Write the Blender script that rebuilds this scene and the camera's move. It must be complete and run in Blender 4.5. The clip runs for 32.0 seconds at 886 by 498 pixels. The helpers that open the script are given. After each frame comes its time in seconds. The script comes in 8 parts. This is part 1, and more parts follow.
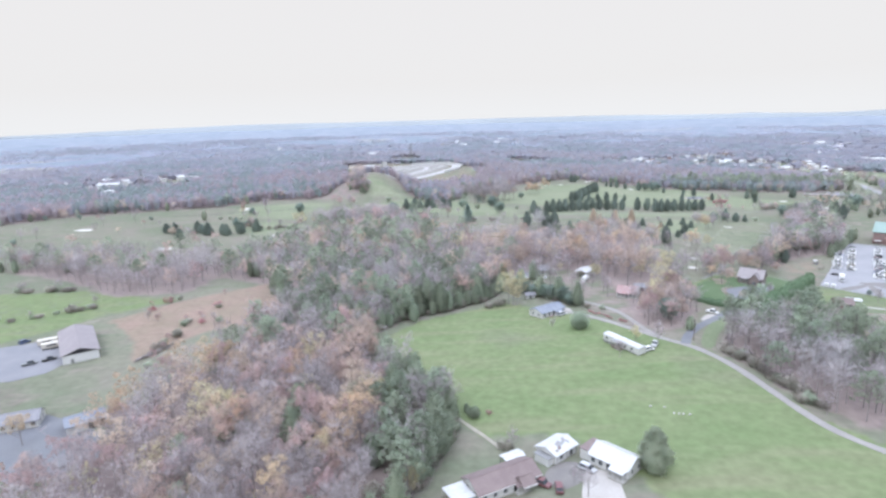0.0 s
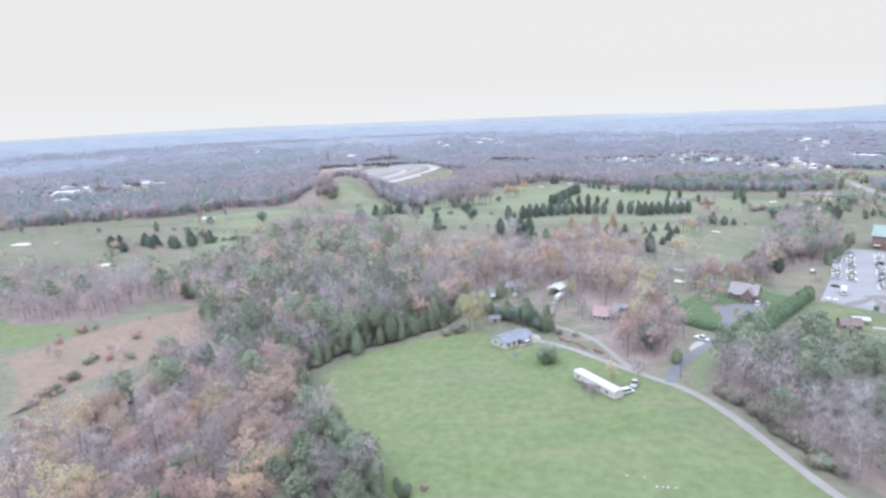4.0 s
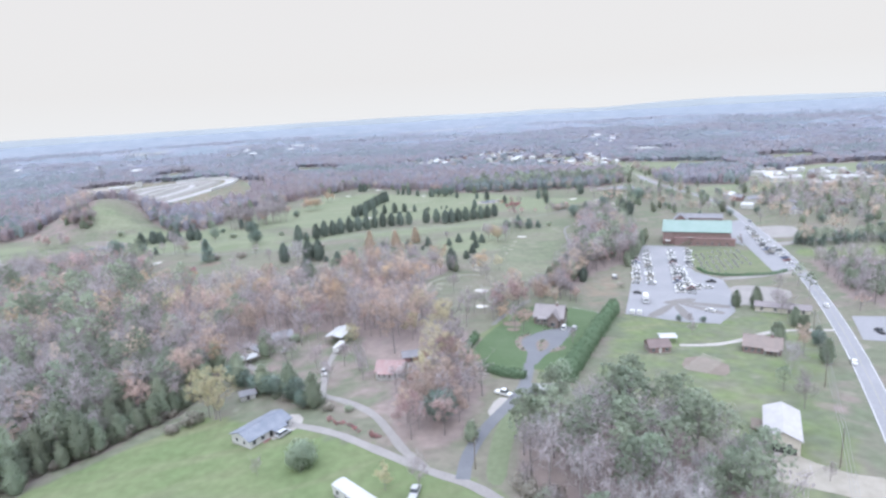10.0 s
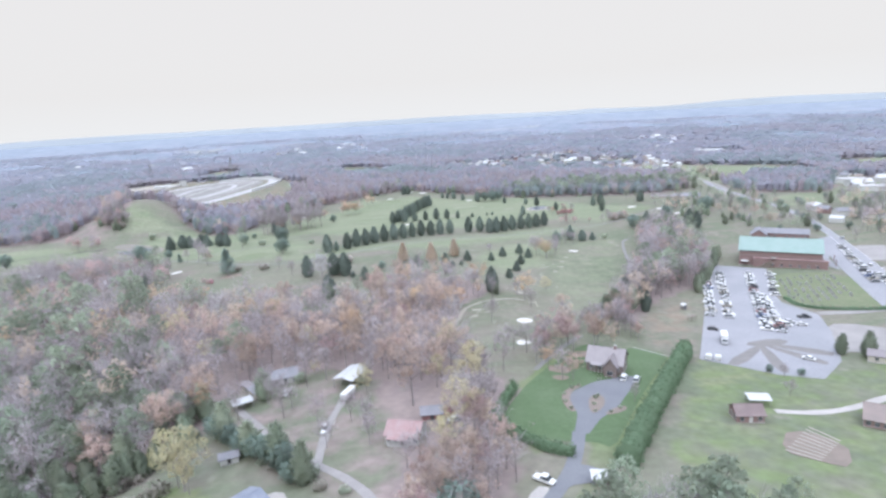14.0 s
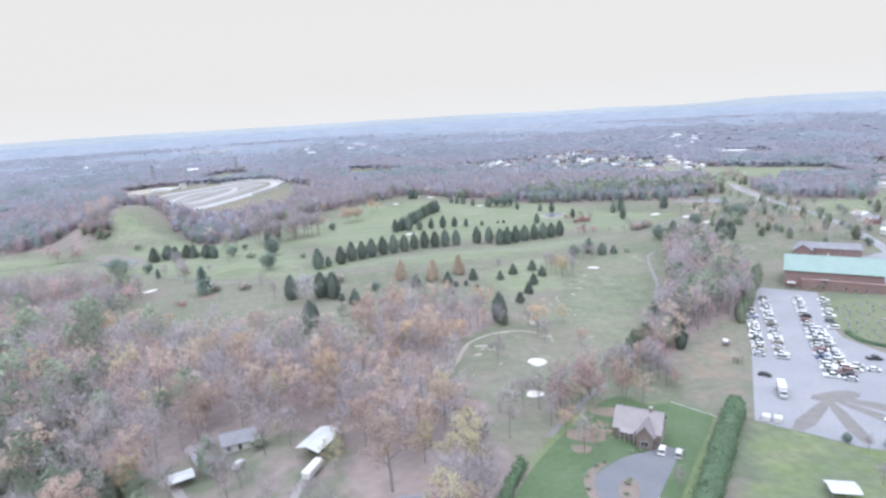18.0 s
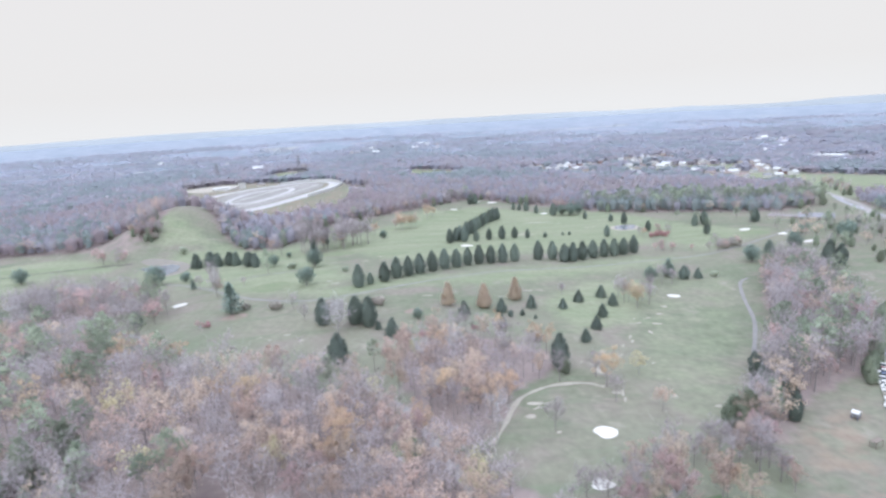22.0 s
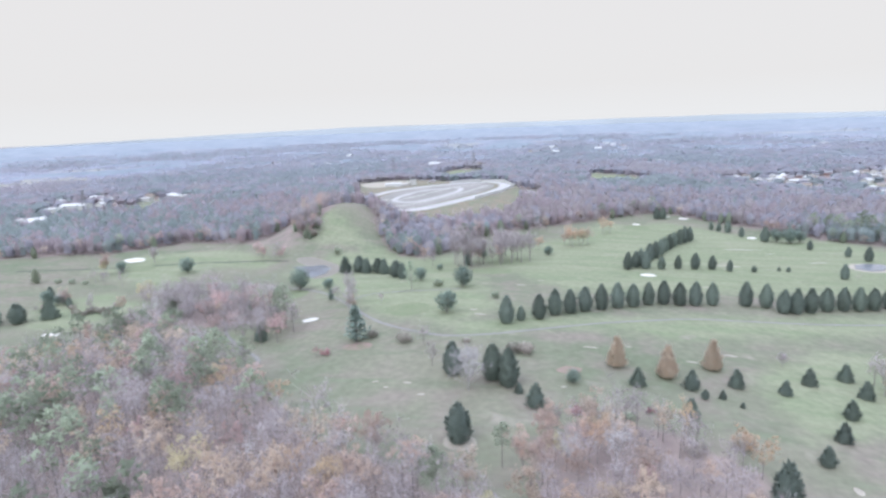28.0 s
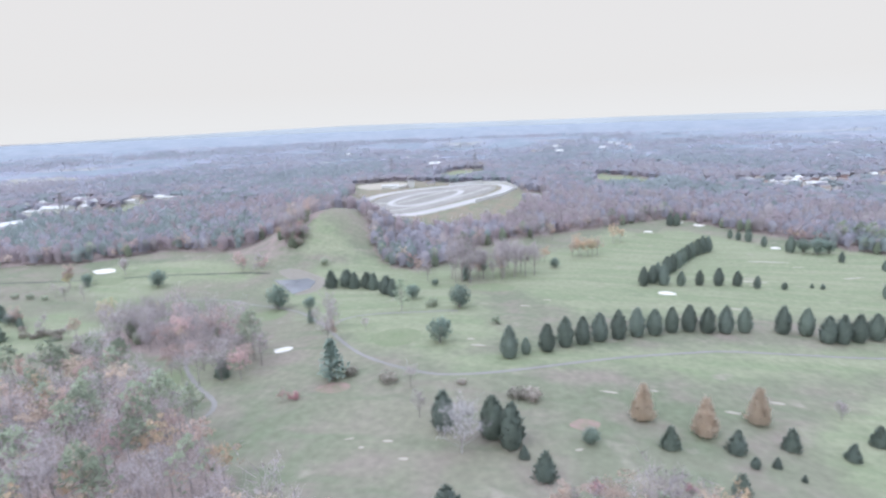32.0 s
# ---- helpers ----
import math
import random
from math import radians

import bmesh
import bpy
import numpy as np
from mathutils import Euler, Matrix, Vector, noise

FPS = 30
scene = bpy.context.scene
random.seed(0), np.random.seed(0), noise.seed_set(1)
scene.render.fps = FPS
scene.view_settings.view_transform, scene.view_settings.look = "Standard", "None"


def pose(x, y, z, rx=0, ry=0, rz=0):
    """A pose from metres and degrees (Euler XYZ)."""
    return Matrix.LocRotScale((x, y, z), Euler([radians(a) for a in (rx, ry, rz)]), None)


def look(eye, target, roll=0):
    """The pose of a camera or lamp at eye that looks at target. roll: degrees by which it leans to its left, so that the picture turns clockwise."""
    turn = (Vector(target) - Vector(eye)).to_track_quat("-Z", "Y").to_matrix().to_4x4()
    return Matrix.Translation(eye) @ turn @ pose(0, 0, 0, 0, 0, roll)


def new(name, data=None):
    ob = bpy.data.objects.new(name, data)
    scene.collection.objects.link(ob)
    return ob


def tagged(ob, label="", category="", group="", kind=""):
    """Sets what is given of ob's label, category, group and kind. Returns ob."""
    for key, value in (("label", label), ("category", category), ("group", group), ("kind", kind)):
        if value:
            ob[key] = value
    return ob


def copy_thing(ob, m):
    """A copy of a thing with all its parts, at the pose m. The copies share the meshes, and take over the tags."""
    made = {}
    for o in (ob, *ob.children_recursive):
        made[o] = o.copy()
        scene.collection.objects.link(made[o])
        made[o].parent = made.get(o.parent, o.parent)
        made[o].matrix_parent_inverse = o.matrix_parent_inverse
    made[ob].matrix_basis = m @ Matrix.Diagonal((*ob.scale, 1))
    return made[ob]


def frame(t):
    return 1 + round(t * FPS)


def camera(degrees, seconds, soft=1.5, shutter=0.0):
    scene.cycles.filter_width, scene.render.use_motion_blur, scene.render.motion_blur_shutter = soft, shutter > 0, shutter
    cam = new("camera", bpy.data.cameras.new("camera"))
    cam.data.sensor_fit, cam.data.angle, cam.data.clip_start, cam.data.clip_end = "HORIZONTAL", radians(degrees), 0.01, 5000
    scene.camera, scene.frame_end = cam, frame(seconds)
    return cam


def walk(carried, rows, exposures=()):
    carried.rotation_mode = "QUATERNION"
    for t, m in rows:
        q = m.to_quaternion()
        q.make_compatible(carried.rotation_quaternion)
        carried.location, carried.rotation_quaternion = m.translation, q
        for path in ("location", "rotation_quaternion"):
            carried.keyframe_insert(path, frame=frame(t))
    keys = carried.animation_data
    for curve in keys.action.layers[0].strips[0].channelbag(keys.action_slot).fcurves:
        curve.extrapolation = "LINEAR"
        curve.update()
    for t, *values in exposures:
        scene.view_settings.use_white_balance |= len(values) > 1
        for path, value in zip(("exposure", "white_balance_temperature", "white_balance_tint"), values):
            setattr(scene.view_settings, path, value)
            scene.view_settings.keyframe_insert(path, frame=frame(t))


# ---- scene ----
cam = camera(73.86, 32.0, soft=2.7)
# seconds, eye, heading to the left of +y, pitch, roll
PATH = [
    (0, 0.00, -0.00, 96.00, 0.00, -12.83, -1.70),
    (0.5, 2.02, 4.59, 96.01, -0.30, -12.86, -1.78),
    (1, 4.10, 9.23, 95.90, -0.59, -12.89, -1.88),
    (1.5, 6.20, 14.11, 95.68, -0.61, -12.86, -1.96),
    (2, 8.34, 19.18, 95.49, -0.45, -12.84, -1.99),
    (2.5, 10.56, 24.36, 95.31, -0.31, -12.82, -2.08),
    (3, 12.80, 29.50, 95.03, -0.12, -12.79, -2.11),
    (3.5, 15.10, 34.68, 94.72, 0.07, -12.77, -2.20),
    (4, 17.73, 39.82, 94.39, -1.08, -12.79, -2.31),
    (4.5, 20.64, 44.94, 94.06, -10.65, -13.07, -2.59),
    (6.5, 33.69, 64.69, 93.30, -19.05, -13.40, -3.37),
    (7, 37.09, 69.31, 93.20, -19.25, -13.41, -3.47),
    (7.5, 40.50, 73.90, 93.13, -18.16, -13.33, -3.49),
    (8, 43.73, 78.64, 93.06, -18.07, -13.31, -3.49),
    (8.5, 46.84, 83.70, 93.05, -18.01, -13.26, -3.44),
    (9, 49.66, 88.70, 93.05, -17.95, -13.30, -3.49),
    (9.5, 52.40, 93.48, 93.03, -17.84, -13.31, -3.50),
    (10, 54.98, 98.17, 93.00, -17.73, -13.30, -3.56),
    (10.5, 57.49, 102.92, 92.94, -17.64, -13.29, -3.56),
    (11, 60.00, 107.80, 92.87, -17.60, -13.30, -3.61),
    (11.5, 62.38, 112.76, 92.87, -17.58, -13.29, -3.63),
    (12, 64.81, 117.67, 92.83, -16.91, -13.30, -3.63),
    (12.5, 67.29, 122.91, 92.77, -15.40, -13.21, -3.50),
    (13, 69.65, 127.99, 92.75, -13.86, -13.14, -3.44),
    (13.5, 71.98, 132.92, 92.75, -13.27, -13.11, -3.48),
    (14, 74.26, 137.80, 92.82, -12.71, -13.11, -3.47),
    (14.5, 76.32, 142.74, 92.94, -12.29, -13.11, -3.51),
    (16.5, 84.29, 162.83, 93.29, -11.44, -13.11, -3.55),
    (17, 86.34, 167.92, 93.32, -11.41, -13.13, -3.55),
    (17.5, 88.51, 173.07, 93.28, -11.35, -13.15, -3.54),
    (18, 90.63, 178.26, 93.24, -11.28, -13.13, -3.57),
    (18.5, 92.75, 183.50, 93.39, -11.21, -13.13, -3.58),
    (19, 94.79, 188.86, 93.64, -9.51, -13.08, -3.55),
    (19.5, 96.79, 194.21, 93.78, -7.08, -12.98, -3.48),
    (20, 98.60, 199.47, 93.92, -6.32, -12.95, -3.41),
    (20.5, 100.17, 204.58, 94.10, -5.77, -12.91, -3.36),
    (21, 101.68, 209.56, 94.30, -5.37, -12.91, -3.34),
    (21.5, 103.04, 214.51, 94.43, -5.10, -12.94, -3.36),
    (22, 104.39, 219.64, 94.55, -4.88, -12.92, -3.36),
    (22.5, 105.67, 224.92, 94.60, -4.72, -12.94, -3.29),
    (23, 106.93, 230.15, 94.66, -4.56, -12.95, -3.25),
    (23.5, 108.02, 235.43, 94.78, -4.44, -12.95, -3.25),
    (24, 109.06, 240.52, 94.78, -4.36, -12.93, -3.23),
    (24.5, 109.88, 245.46, 94.81, -4.33, -12.93, -3.25),
    (25, 110.53, 250.34, 94.85, -2.12, -12.80, -3.15),
    (25.5, 111.37, 255.20, 94.87, 2.62, -12.59, -2.91),
    (26, 112.10, 260.26, 94.86, 6.21, -12.44, -2.68),
    (26.5, 112.22, 265.58, 94.89, 9.61, -12.33, -2.47),
    (28.5, 110.50, 286.29, 95.36, 12.39, -12.39, -2.26),
    (29, 109.76, 291.30, 95.41, 12.38, -12.42, -2.21),
    (29.5, 109.00, 296.16, 95.50, 12.40, -12.47, -2.16),
    (30, 108.38, 300.98, 95.62, 12.39, -12.52, -2.11),
    (30.5, 107.89, 305.82, 95.81, 12.42, -12.55, -2.11),
    (31, 107.55, 310.60, 95.93, 12.47, -12.58, -2.13),
    (31.5, 107.22, 315.48, 95.93, 12.52, -12.58, -2.15),
    (32, 106.91, 320.49, 95.90, 12.55, -12.54, -2.18),
]
walk(cam, [(t, pose(x, y, z, 90 + pitch, 0, head) @ pose(0, 0, 0, 0, 0, roll)) for t, x, y, z, head, pitch, roll in PATH],
     [(0, 0.03), (4, 0.02), (9, 0.0), (24, 0.0), (28.5, -0.04), (32, -0.05)])
scene.view_settings.exposure = 0.0

# ---------------------------------------------------------------- sky and sun
world = bpy.data.worlds.new("overcast_sky")
scene.world = world
world.use_nodes = True
wn, wl = world.node_tree.nodes, world.node_tree.links
wn.clear()
w_out = wn.new("ShaderNodeOutputWorld")
w_bg = wn.new("ShaderNodeBackground")
w_sky = wn.new("ShaderNodeTexSky")
w_sky.sky_type, w_sky.sun_disc = "NISHITA", False
w_sky.sun_elevation, w_sky.sun_rotation = radians(48), radians(-150)
w_sky.dust_density, w_sky.air_density = 4.0, 1.0
w_tc, w_sep = wn.new("ShaderNodeTexCoord"), wn.new("ShaderNodeSeparateXYZ")
# an overcast vault: dim at the rim, about four times as bright overhead
w_ramp = wn.new("ShaderNodeValToRGB")
w_ramp.color_ramp.elements[0].position, w_ramp.color_ramp.elements[0].color = 0.0, (0.90, 0.91, 0.93, 1)
w_ramp.color_ramp.elements[1].position, w_ramp.color_ramp.elements[1].color = 1.0, (3.20, 3.58, 4.48, 1)
for _p, _c in ((0.05, (0.875, 0.87, 0.88, 1)), (0.25, (0.87, 0.855, 0.865, 1)), (0.45, (1.86, 2.07, 2.45, 1))):
    _e = w_ramp.color_ramp.elements.new(_p)
    _e.color = _c
w_scale = wn.new("ShaderNodeVectorMath")
w_scale.operation, w_scale.inputs[3].default_value = "SCALE", 0.06
w_mix = wn.new("ShaderNodeMix")
w_mix.data_type, w_mix.inputs[0].default_value = "RGBA", 0.06
wl.new(w_tc.outputs["Generated"], w_sep.inputs[0])
wl.new(w_sep.outputs[2], w_ramp.inputs[0])
wl.new(w_sky.outputs[0], w_scale.inputs[0])
wl.new(w_ramp.outputs[0], w_mix.inputs[6])
wl.new(w_scale.outputs[0], w_mix.inputs[7])
wl.new(w_mix.outputs[2], w_bg.inputs[0])
wl.new(w_bg.outputs[0], w_out.inputs[0])
w_bg.inputs[1].default_value = 1.0

sun_data = bpy.data.lights.new("sun", "SUN")
sun_data.energy, sun_data.angle, sun_data.color = 1.7, radians(24), (0.97, 0.985, 1.0)
sun = new("sun", sun_data)
sun.matrix_world = look((0, 0, 300), (60, 110, 150))

# ---------------------------------------------------------------- materials
def mat(name, c1, c2=None, scale=0.4, rough=0.85, metal=0.0, fine=6.0, bump=0.0, rand=0.0, tint="", emit=0.0, spec=0.3, thin=0.0):
    """A surface of two colours blended by broad patches, with fine grain, and a random shift from thing to thing."""
    m = bpy.data.materials.new(name)
    m.use_nodes = True
    n, l = m.node_tree.nodes, m.node_tree.links
    b = n["Principled BSDF"]
    c2 = c2 or tuple(v * 0.8 for v in c1)
    if not thin and not emit:
        c1, c2 = tuple(v * 0.62 for v in c1), tuple(v * 0.62 for v in c2)
    tc = n.new("ShaderNodeTexCoord")
    big, small = n.new("ShaderNodeTexNoise"), n.new("ShaderNodeTexNoise")
    big.inputs["Scale"].default_value, big.inputs["Detail"].default_value = scale, 3
    small.inputs["Scale"].default_value, small.inputs["Detail"].default_value = scale * fine, 4
    for t in (big, small):
        l.new(tc.outputs["Object"], t.inputs["Vector"])
    ramp = n.new("ShaderNodeMapRange")
    ramp.inputs[1].default_value, ramp.inputs[2].default_value = 0.35, 0.65
    l.new(big.outputs["Fac"], ramp.inputs[0])
    mix = n.new("ShaderNodeMix")
    mix.data_type = "RGBA"
    mix.inputs[6].default_value, mix.inputs[7].default_value = (*c1, 1), (*c2, 1)
    l.new(ramp.outputs[0], mix.inputs[0])
    hsv = n.new("ShaderNodeHueSaturation")
    val = n.new("ShaderNodeMapRange")
    val.inputs[3].default_value, val.inputs[4].default_value = 0.8, 1.2
    l.new(small.outputs["Fac"], val.inputs[0])
    last = val.outputs[0]
    if rand:
        info, spread, mul = n.new("ShaderNodeObjectInfo"), n.new("ShaderNodeMapRange"), n.new("ShaderNodeMath")
        spread.inputs[3].default_value, spread.inputs[4].default_value = 1 - rand, 1 + rand
        mul.operation = "MULTIPLY"
        l.new(info.outputs["Random"], spread.inputs[0])
        l.new(spread.outputs[0], mul.inputs[0])
        l.new(last, mul.inputs[1])
        last = mul.outputs[0]
        hue = n.new("ShaderNodeMapRange")
        hue.inputs[3].default_value, hue.inputs[4].default_value = 0.5 - rand * 0.08, 0.5 + rand * 0.08
        frac, times7 = n.new("ShaderNodeMath"), n.new("ShaderNodeMath")
        times7.operation, times7.inputs[1].default_value, frac.operation = "MULTIPLY", 7.3, "FRACT"
        l.new(info.outputs["Random"], times7.inputs[0])
        l.new(times7.outputs[0], frac.inputs[0])
        l.new(frac.outputs[0], hue.inputs[0])
        l.new(hue.outputs[0], hsv.inputs["Hue"])
    l.new(last, hsv.inputs["Value"])
    if tint:
        att, mul2 = n.new("ShaderNodeAttribute"), n.new("ShaderNodeMix")
        att.attribute_name = tint
        mul2.data_type, mul2.blend_type, mul2.inputs[0].default_value = "RGBA", "MULTIPLY", 1.0
        l.new(mix.outputs[2], mul2.inputs[6])
        l.new(att.outputs["Color"], mul2.inputs[7])
        l.new(mul2.outputs[2], hsv.inputs["Color"])
    else:
        l.new(mix.outputs[2], hsv.inputs["Color"])
    l.new(hsv.outputs[0], b.inputs["Base Color"])
    b.inputs["Roughness"].default_value, b.inputs["Metallic"].default_value = rough, metal
    b.inputs["Specular IOR Level"].default_value = spec
    if emit:
        l.new(hsv.outputs[0], b.inputs["Emission Color"])
        b.inputs["Emission Strength"].default_value = emit
    if thin:
        # leaves and twigs let part of the light through
        tr, mx = n.new("ShaderNodeBsdfTranslucent"), n.new("ShaderNodeMixShader")
        l.new(hsv.outputs[0], tr.inputs[0])
        mx.inputs[0].default_value = thin
        l.new(b.outputs[0], mx.inputs[1])
        l.new(tr.outputs[0], mx.inputs[2])
        l.new(mx.outputs[0], n["Material Output"].inputs[0])
    if bump:
        bp = n.new("ShaderNodeBump")
        bp.inputs["Strength"].default_value, bp.inputs["Distance"].default_value = bump, 0.05
        l.new(small.outputs["Fac"], bp.inputs["Height"])
        l.new(bp.outputs[0], b.inputs["Normal"])
    return m

M = {}
def defmat(key, *a, **k):
    M[key] = mat(key, *a, **k)

defmat("bark", (0.33, 0.29, 0.29), (0.39, 0.35, 0.35), 0.6, bump=0.4, rand=0.2)
defmat("pale_bark", (0.60, 0.575, 0.565), (0.50, 0.47, 0.47), 0.6, bump=0.3, rand=0.15)
defmat("twigs", (0.375, 0.335, 0.345), (0.42, 0.378, 0.385), 0.3, rand=0.2, thin=0.5)
defmat("pale_twigs", (0.48, 0.455, 0.465), (0.43, 0.41, 0.42), 0.3, rand=0.12, thin=0.45)
defmat("russet_leaves", (0.54, 0.42, 0.35), (0.515, 0.415, 0.365), 0.3, rand=0.2, thin=0.6)
defmat("orange_leaves", (0.60, 0.445, 0.32), (0.575, 0.44, 0.335), 0.3, rand=0.2, thin=0.6)
defmat("red_leaves", (0.50, 0.36, 0.34), (0.48, 0.37, 0.36), 0.3, rand=0.2, thin=0.6)
defmat("crimson_leaves", (0.46, 0.22, 0.24), (0.42, 0.24, 0.26), 0.3, rand=0.2, thin=0.45)
defmat("yellow_leaves", (0.57, 0.515, 0.335), (0.54, 0.49, 0.34), 0.3, rand=0.15, thin=0.6)
defmat("rust_needles", (0.66, 0.565, 0.455), (0.62, 0.54, 0.445), 0.5, rand=0.1, thin=0.6)
defmat("pine_needles", (0.275, 0.325, 0.245), (0.305, 0.352, 0.272), 0.4, rand=0.25, thin=0.55)
defmat("cedar_needles", (0.32, 0.37, 0.285), (0.36, 0.40, 0.312), 0.4, rand=0.25, thin=0.55)
defmat("cypress_needles", (0.165, 0.205, 0.18), (0.195, 0.235, 0.205), 0.5, rand=0.25, thin=0.4)
defmat("spruce_needles", (0.185, 0.245, 0.212), (0.22, 0.275, 0.238), 0.5, rand=0.2, thin=0.45)
defmat("hedge_leaves", (0.14, 0.215, 0.13), (0.17, 0.245, 0.155), 0.4, rand=0.1, thin=0.45)
defmat("brush", (0.37, 0.335, 0.30), (0.32, 0.30, 0.26), 0.4, rand=0.3, thin=0.45)
defmat("asphalt", (0.325, 0.325, 0.35), (0.365, 0.36, 0.385), 0.06, fine=20, rough=0.9)
defmat("driveway_asphalt", (0.195, 0.20, 0.225), (0.23, 0.235, 0.255), 0.1, fine=20, rough=0.9)
defmat("yard_asphalt", (0.25, 0.252, 0.28), (0.29, 0.287, 0.31), 0.1, fine=20, rough=0.9)
defmat("gravel", (0.335, 0.312, 0.305), (0.385, 0.36, 0.35), 0.15, fine=12, rough=0.95)
defmat("pale_gravel", (0.56, 0.525, 0.50), (0.47, 0.44, 0.415), 0.15, fine=12, rough=0.95)
defmat("cart_path", (0.25, 0.24, 0.24), (0.30, 0.285, 0.28), 0.15, fine=12, rough=0.95)
defmat("sand", (0.80, 0.765, 0.715), (0.68, 0.65, 0.61), 0.3, fine=10, rough=1.0)
defmat("clay", (0.29, 0.235, 0.205), (0.25, 0.21, 0.18), 0.25, fine=10, rough=1.0)
defmat("white_line", (0.8, 0.8, 0.8), (0.68, 0.68, 0.68), 0.6)
defmat("yellow_line", (0.47, 0.44, 0.34), (0.44, 0.41, 0.34), 0.6)
defmat("concrete", (0.55, 0.535, 0.51), (0.47, 0.46, 0.44), 0.3, fine=12)
defmat("white_siding", (0.78, 0.78, 0.77), (0.70, 0.70, 0.69), 0.5, rough=0.6)
defmat("cream_siding", (0.76, 0.71, 0.63), (0.68, 0.63, 0.56), 0.5, rough=0.6)
defmat("red_siding", (0.32, 0.165, 0.16), (0.28, 0.145, 0.145), 0.6, rough=0.7)
defmat("brick", (0.35, 0.235, 0.225), (0.31, 0.215, 0.205), 0.3, fine=15, rough=0.9)
defmat("stone_wall", (0.31, 0.25, 0.235), (0.25, 0.20, 0.19), 0.8, fine=8, rough=0.9)
defmat("white_roof", (0.66, 0.665, 0.675), (0.58, 0.585, 0.595), 0.25, rough=0.45)
defmat("pale_roof", (0.52, 0.50, 0.51), (0.58, 0.56, 0.565), 0.4, rough=0.7)
defmat("grey_roof", (0.27, 0.27, 0.30), (0.33, 0.32, 0.35), 0.4, fine=10)
defmat("mauve_roof", (0.30, 0.265, 0.28), (0.34, 0.305, 0.315), 0.3, rough=0.75)
defmat("weathered_roof", (0.345, 0.312, 0.325), (0.385, 0.35, 0.36), 0.3, fine=9, rough=0.8)
defmat("slate_roof", (0.24, 0.265, 0.325), (0.31, 0.33, 0.385), 0.35, fine=8)
defmat("brown_roof", (0.24, 0.185, 0.185), (0.28, 0.22, 0.215), 0.35, fine=8)
defmat("tan_roof", (0.35, 0.285, 0.265), (0.31, 0.26, 0.245), 0.4, fine=8)
defmat("pink_roof", (0.42, 0.265, 0.265), (0.45, 0.335, 0.335), 0.4, fine=6)
defmat("green_roof", (0.30, 0.405, 0.375), (0.27, 0.38, 0.345), 0.2, rough=0.4)
# near-black for doors and the ditch; on openings it stands for the shade inside
defmat("dark_opening", (0.035, 0.035, 0.04), (0.05, 0.05, 0.055), 1.0)
defmat("window_glass", (0.06, 0.07, 0.085), (0.09, 0.10, 0.12), 1.0, rough=0.08, spec=0.6)
defmat("wood_post", (0.22, 0.18, 0.15), (0.27, 0.23, 0.2), 1.0)
defmat("metal_grey", (0.40, 0.40, 0.41), (0.34, 0.34, 0.35), 1.0, rough=0.45, metal=0.3)
defmat("rubber", (0.03, 0.03, 0.03), (0.04, 0.04, 0.04), 3.0)
for _k, _c in (("white", (0.88, 0.88, 0.88)), ("silver", (0.58, 0.59, 0.61)), ("black", (0.035, 0.035, 0.04)), ("grey", (0.19, 0.20, 0.21)),
               ("red", (0.30, 0.11, 0.11)), ("blue", (0.08, 0.12, 0.26)), ("tan", (0.42, 0.38, 0.32)), ("maroon", (0.20, 0.075, 0.085))):
    defmat("paint_" + _k, _c, tuple(v * 0.93 for v in _c), 0.8, rough=0.3, spec=0.5)
defmat("grave_stone", (0.42, 0.41, 0.40), (0.34, 0.34, 0.34), 1.2, rand=0.25)
defmat("horizon_woods", (0.86, 0.86, 0.88), (1.1, 1.08, 1.08), 0.012, fine=6, tint="tint", spec=0.0)
defmat("far_woods", (0.92, 0.92, 0.92), (1.05, 1.05, 1.05), 0.02, fine=10, tint="tint", thin=0.62)

# ---------------------------------------------------------------- the lie of the land
MOUNDS = [(70, 170, 2.6, 70), (200, 190, 2.8, 70), (90, 260, 3.4, 70), (200, 300, -1.2, 70), (330, 420, -5.3, 110), (20, 300, -3.8, 70),
          (130, 370, 3.0, 70), (60, 440, -0.6, 70), (150, 470, 2.9, 70), (40, 530, 4.9, 70), (180, 600, 1.3, 70), (280, 560, -3.7, 110)]
MOUNDS += [(-60, 620, -1.3, 70), (-150, 640, -3.2, 110), (-200, 450, -4.7, 110), (-100, 230, 1.3, 70), (200, 800, -5.5, 110),
           (90, 570, 1.7, 70), (-30, 720, -3.7, 70), (250, 330, -3.5, 70), (850, 1100, -20, 350), (450, 700, -4, 150), (-50, 1040, 11, 150)]

def ground(x, y):
    """The height of the land: a falling base with mounds and dips, one steep knoll, and a lift towards the horizon."""
    x, y = np.asarray(x, float), np.asarray(y, float)
    z = 1.0 - 0.004 * np.maximum(x, 0) - 0.004 * np.minimum(np.hypot(0.6 * x, np.maximum(y - 300, 0)), 1500)
    for cx, cy, h, r in MOUNDS:
        z = z + h * np.exp(-((x - cx) ** 2 + (y - cy) ** 2) / (2 * r * r))
    d = np.hypot((x + 90) / np.where(x < -90, 43, 42), (y - 770) / np.where(y < 770, 58, 75))
    z = z + 27 * np.exp(-d ** 2.1)
    r = np.hypot(x, y - 100)
    return z + 14 * np.clip((r - 1500) / 3300, 0, 1) ** 1.35

def gz(x, y):
    return float(ground(x, y))

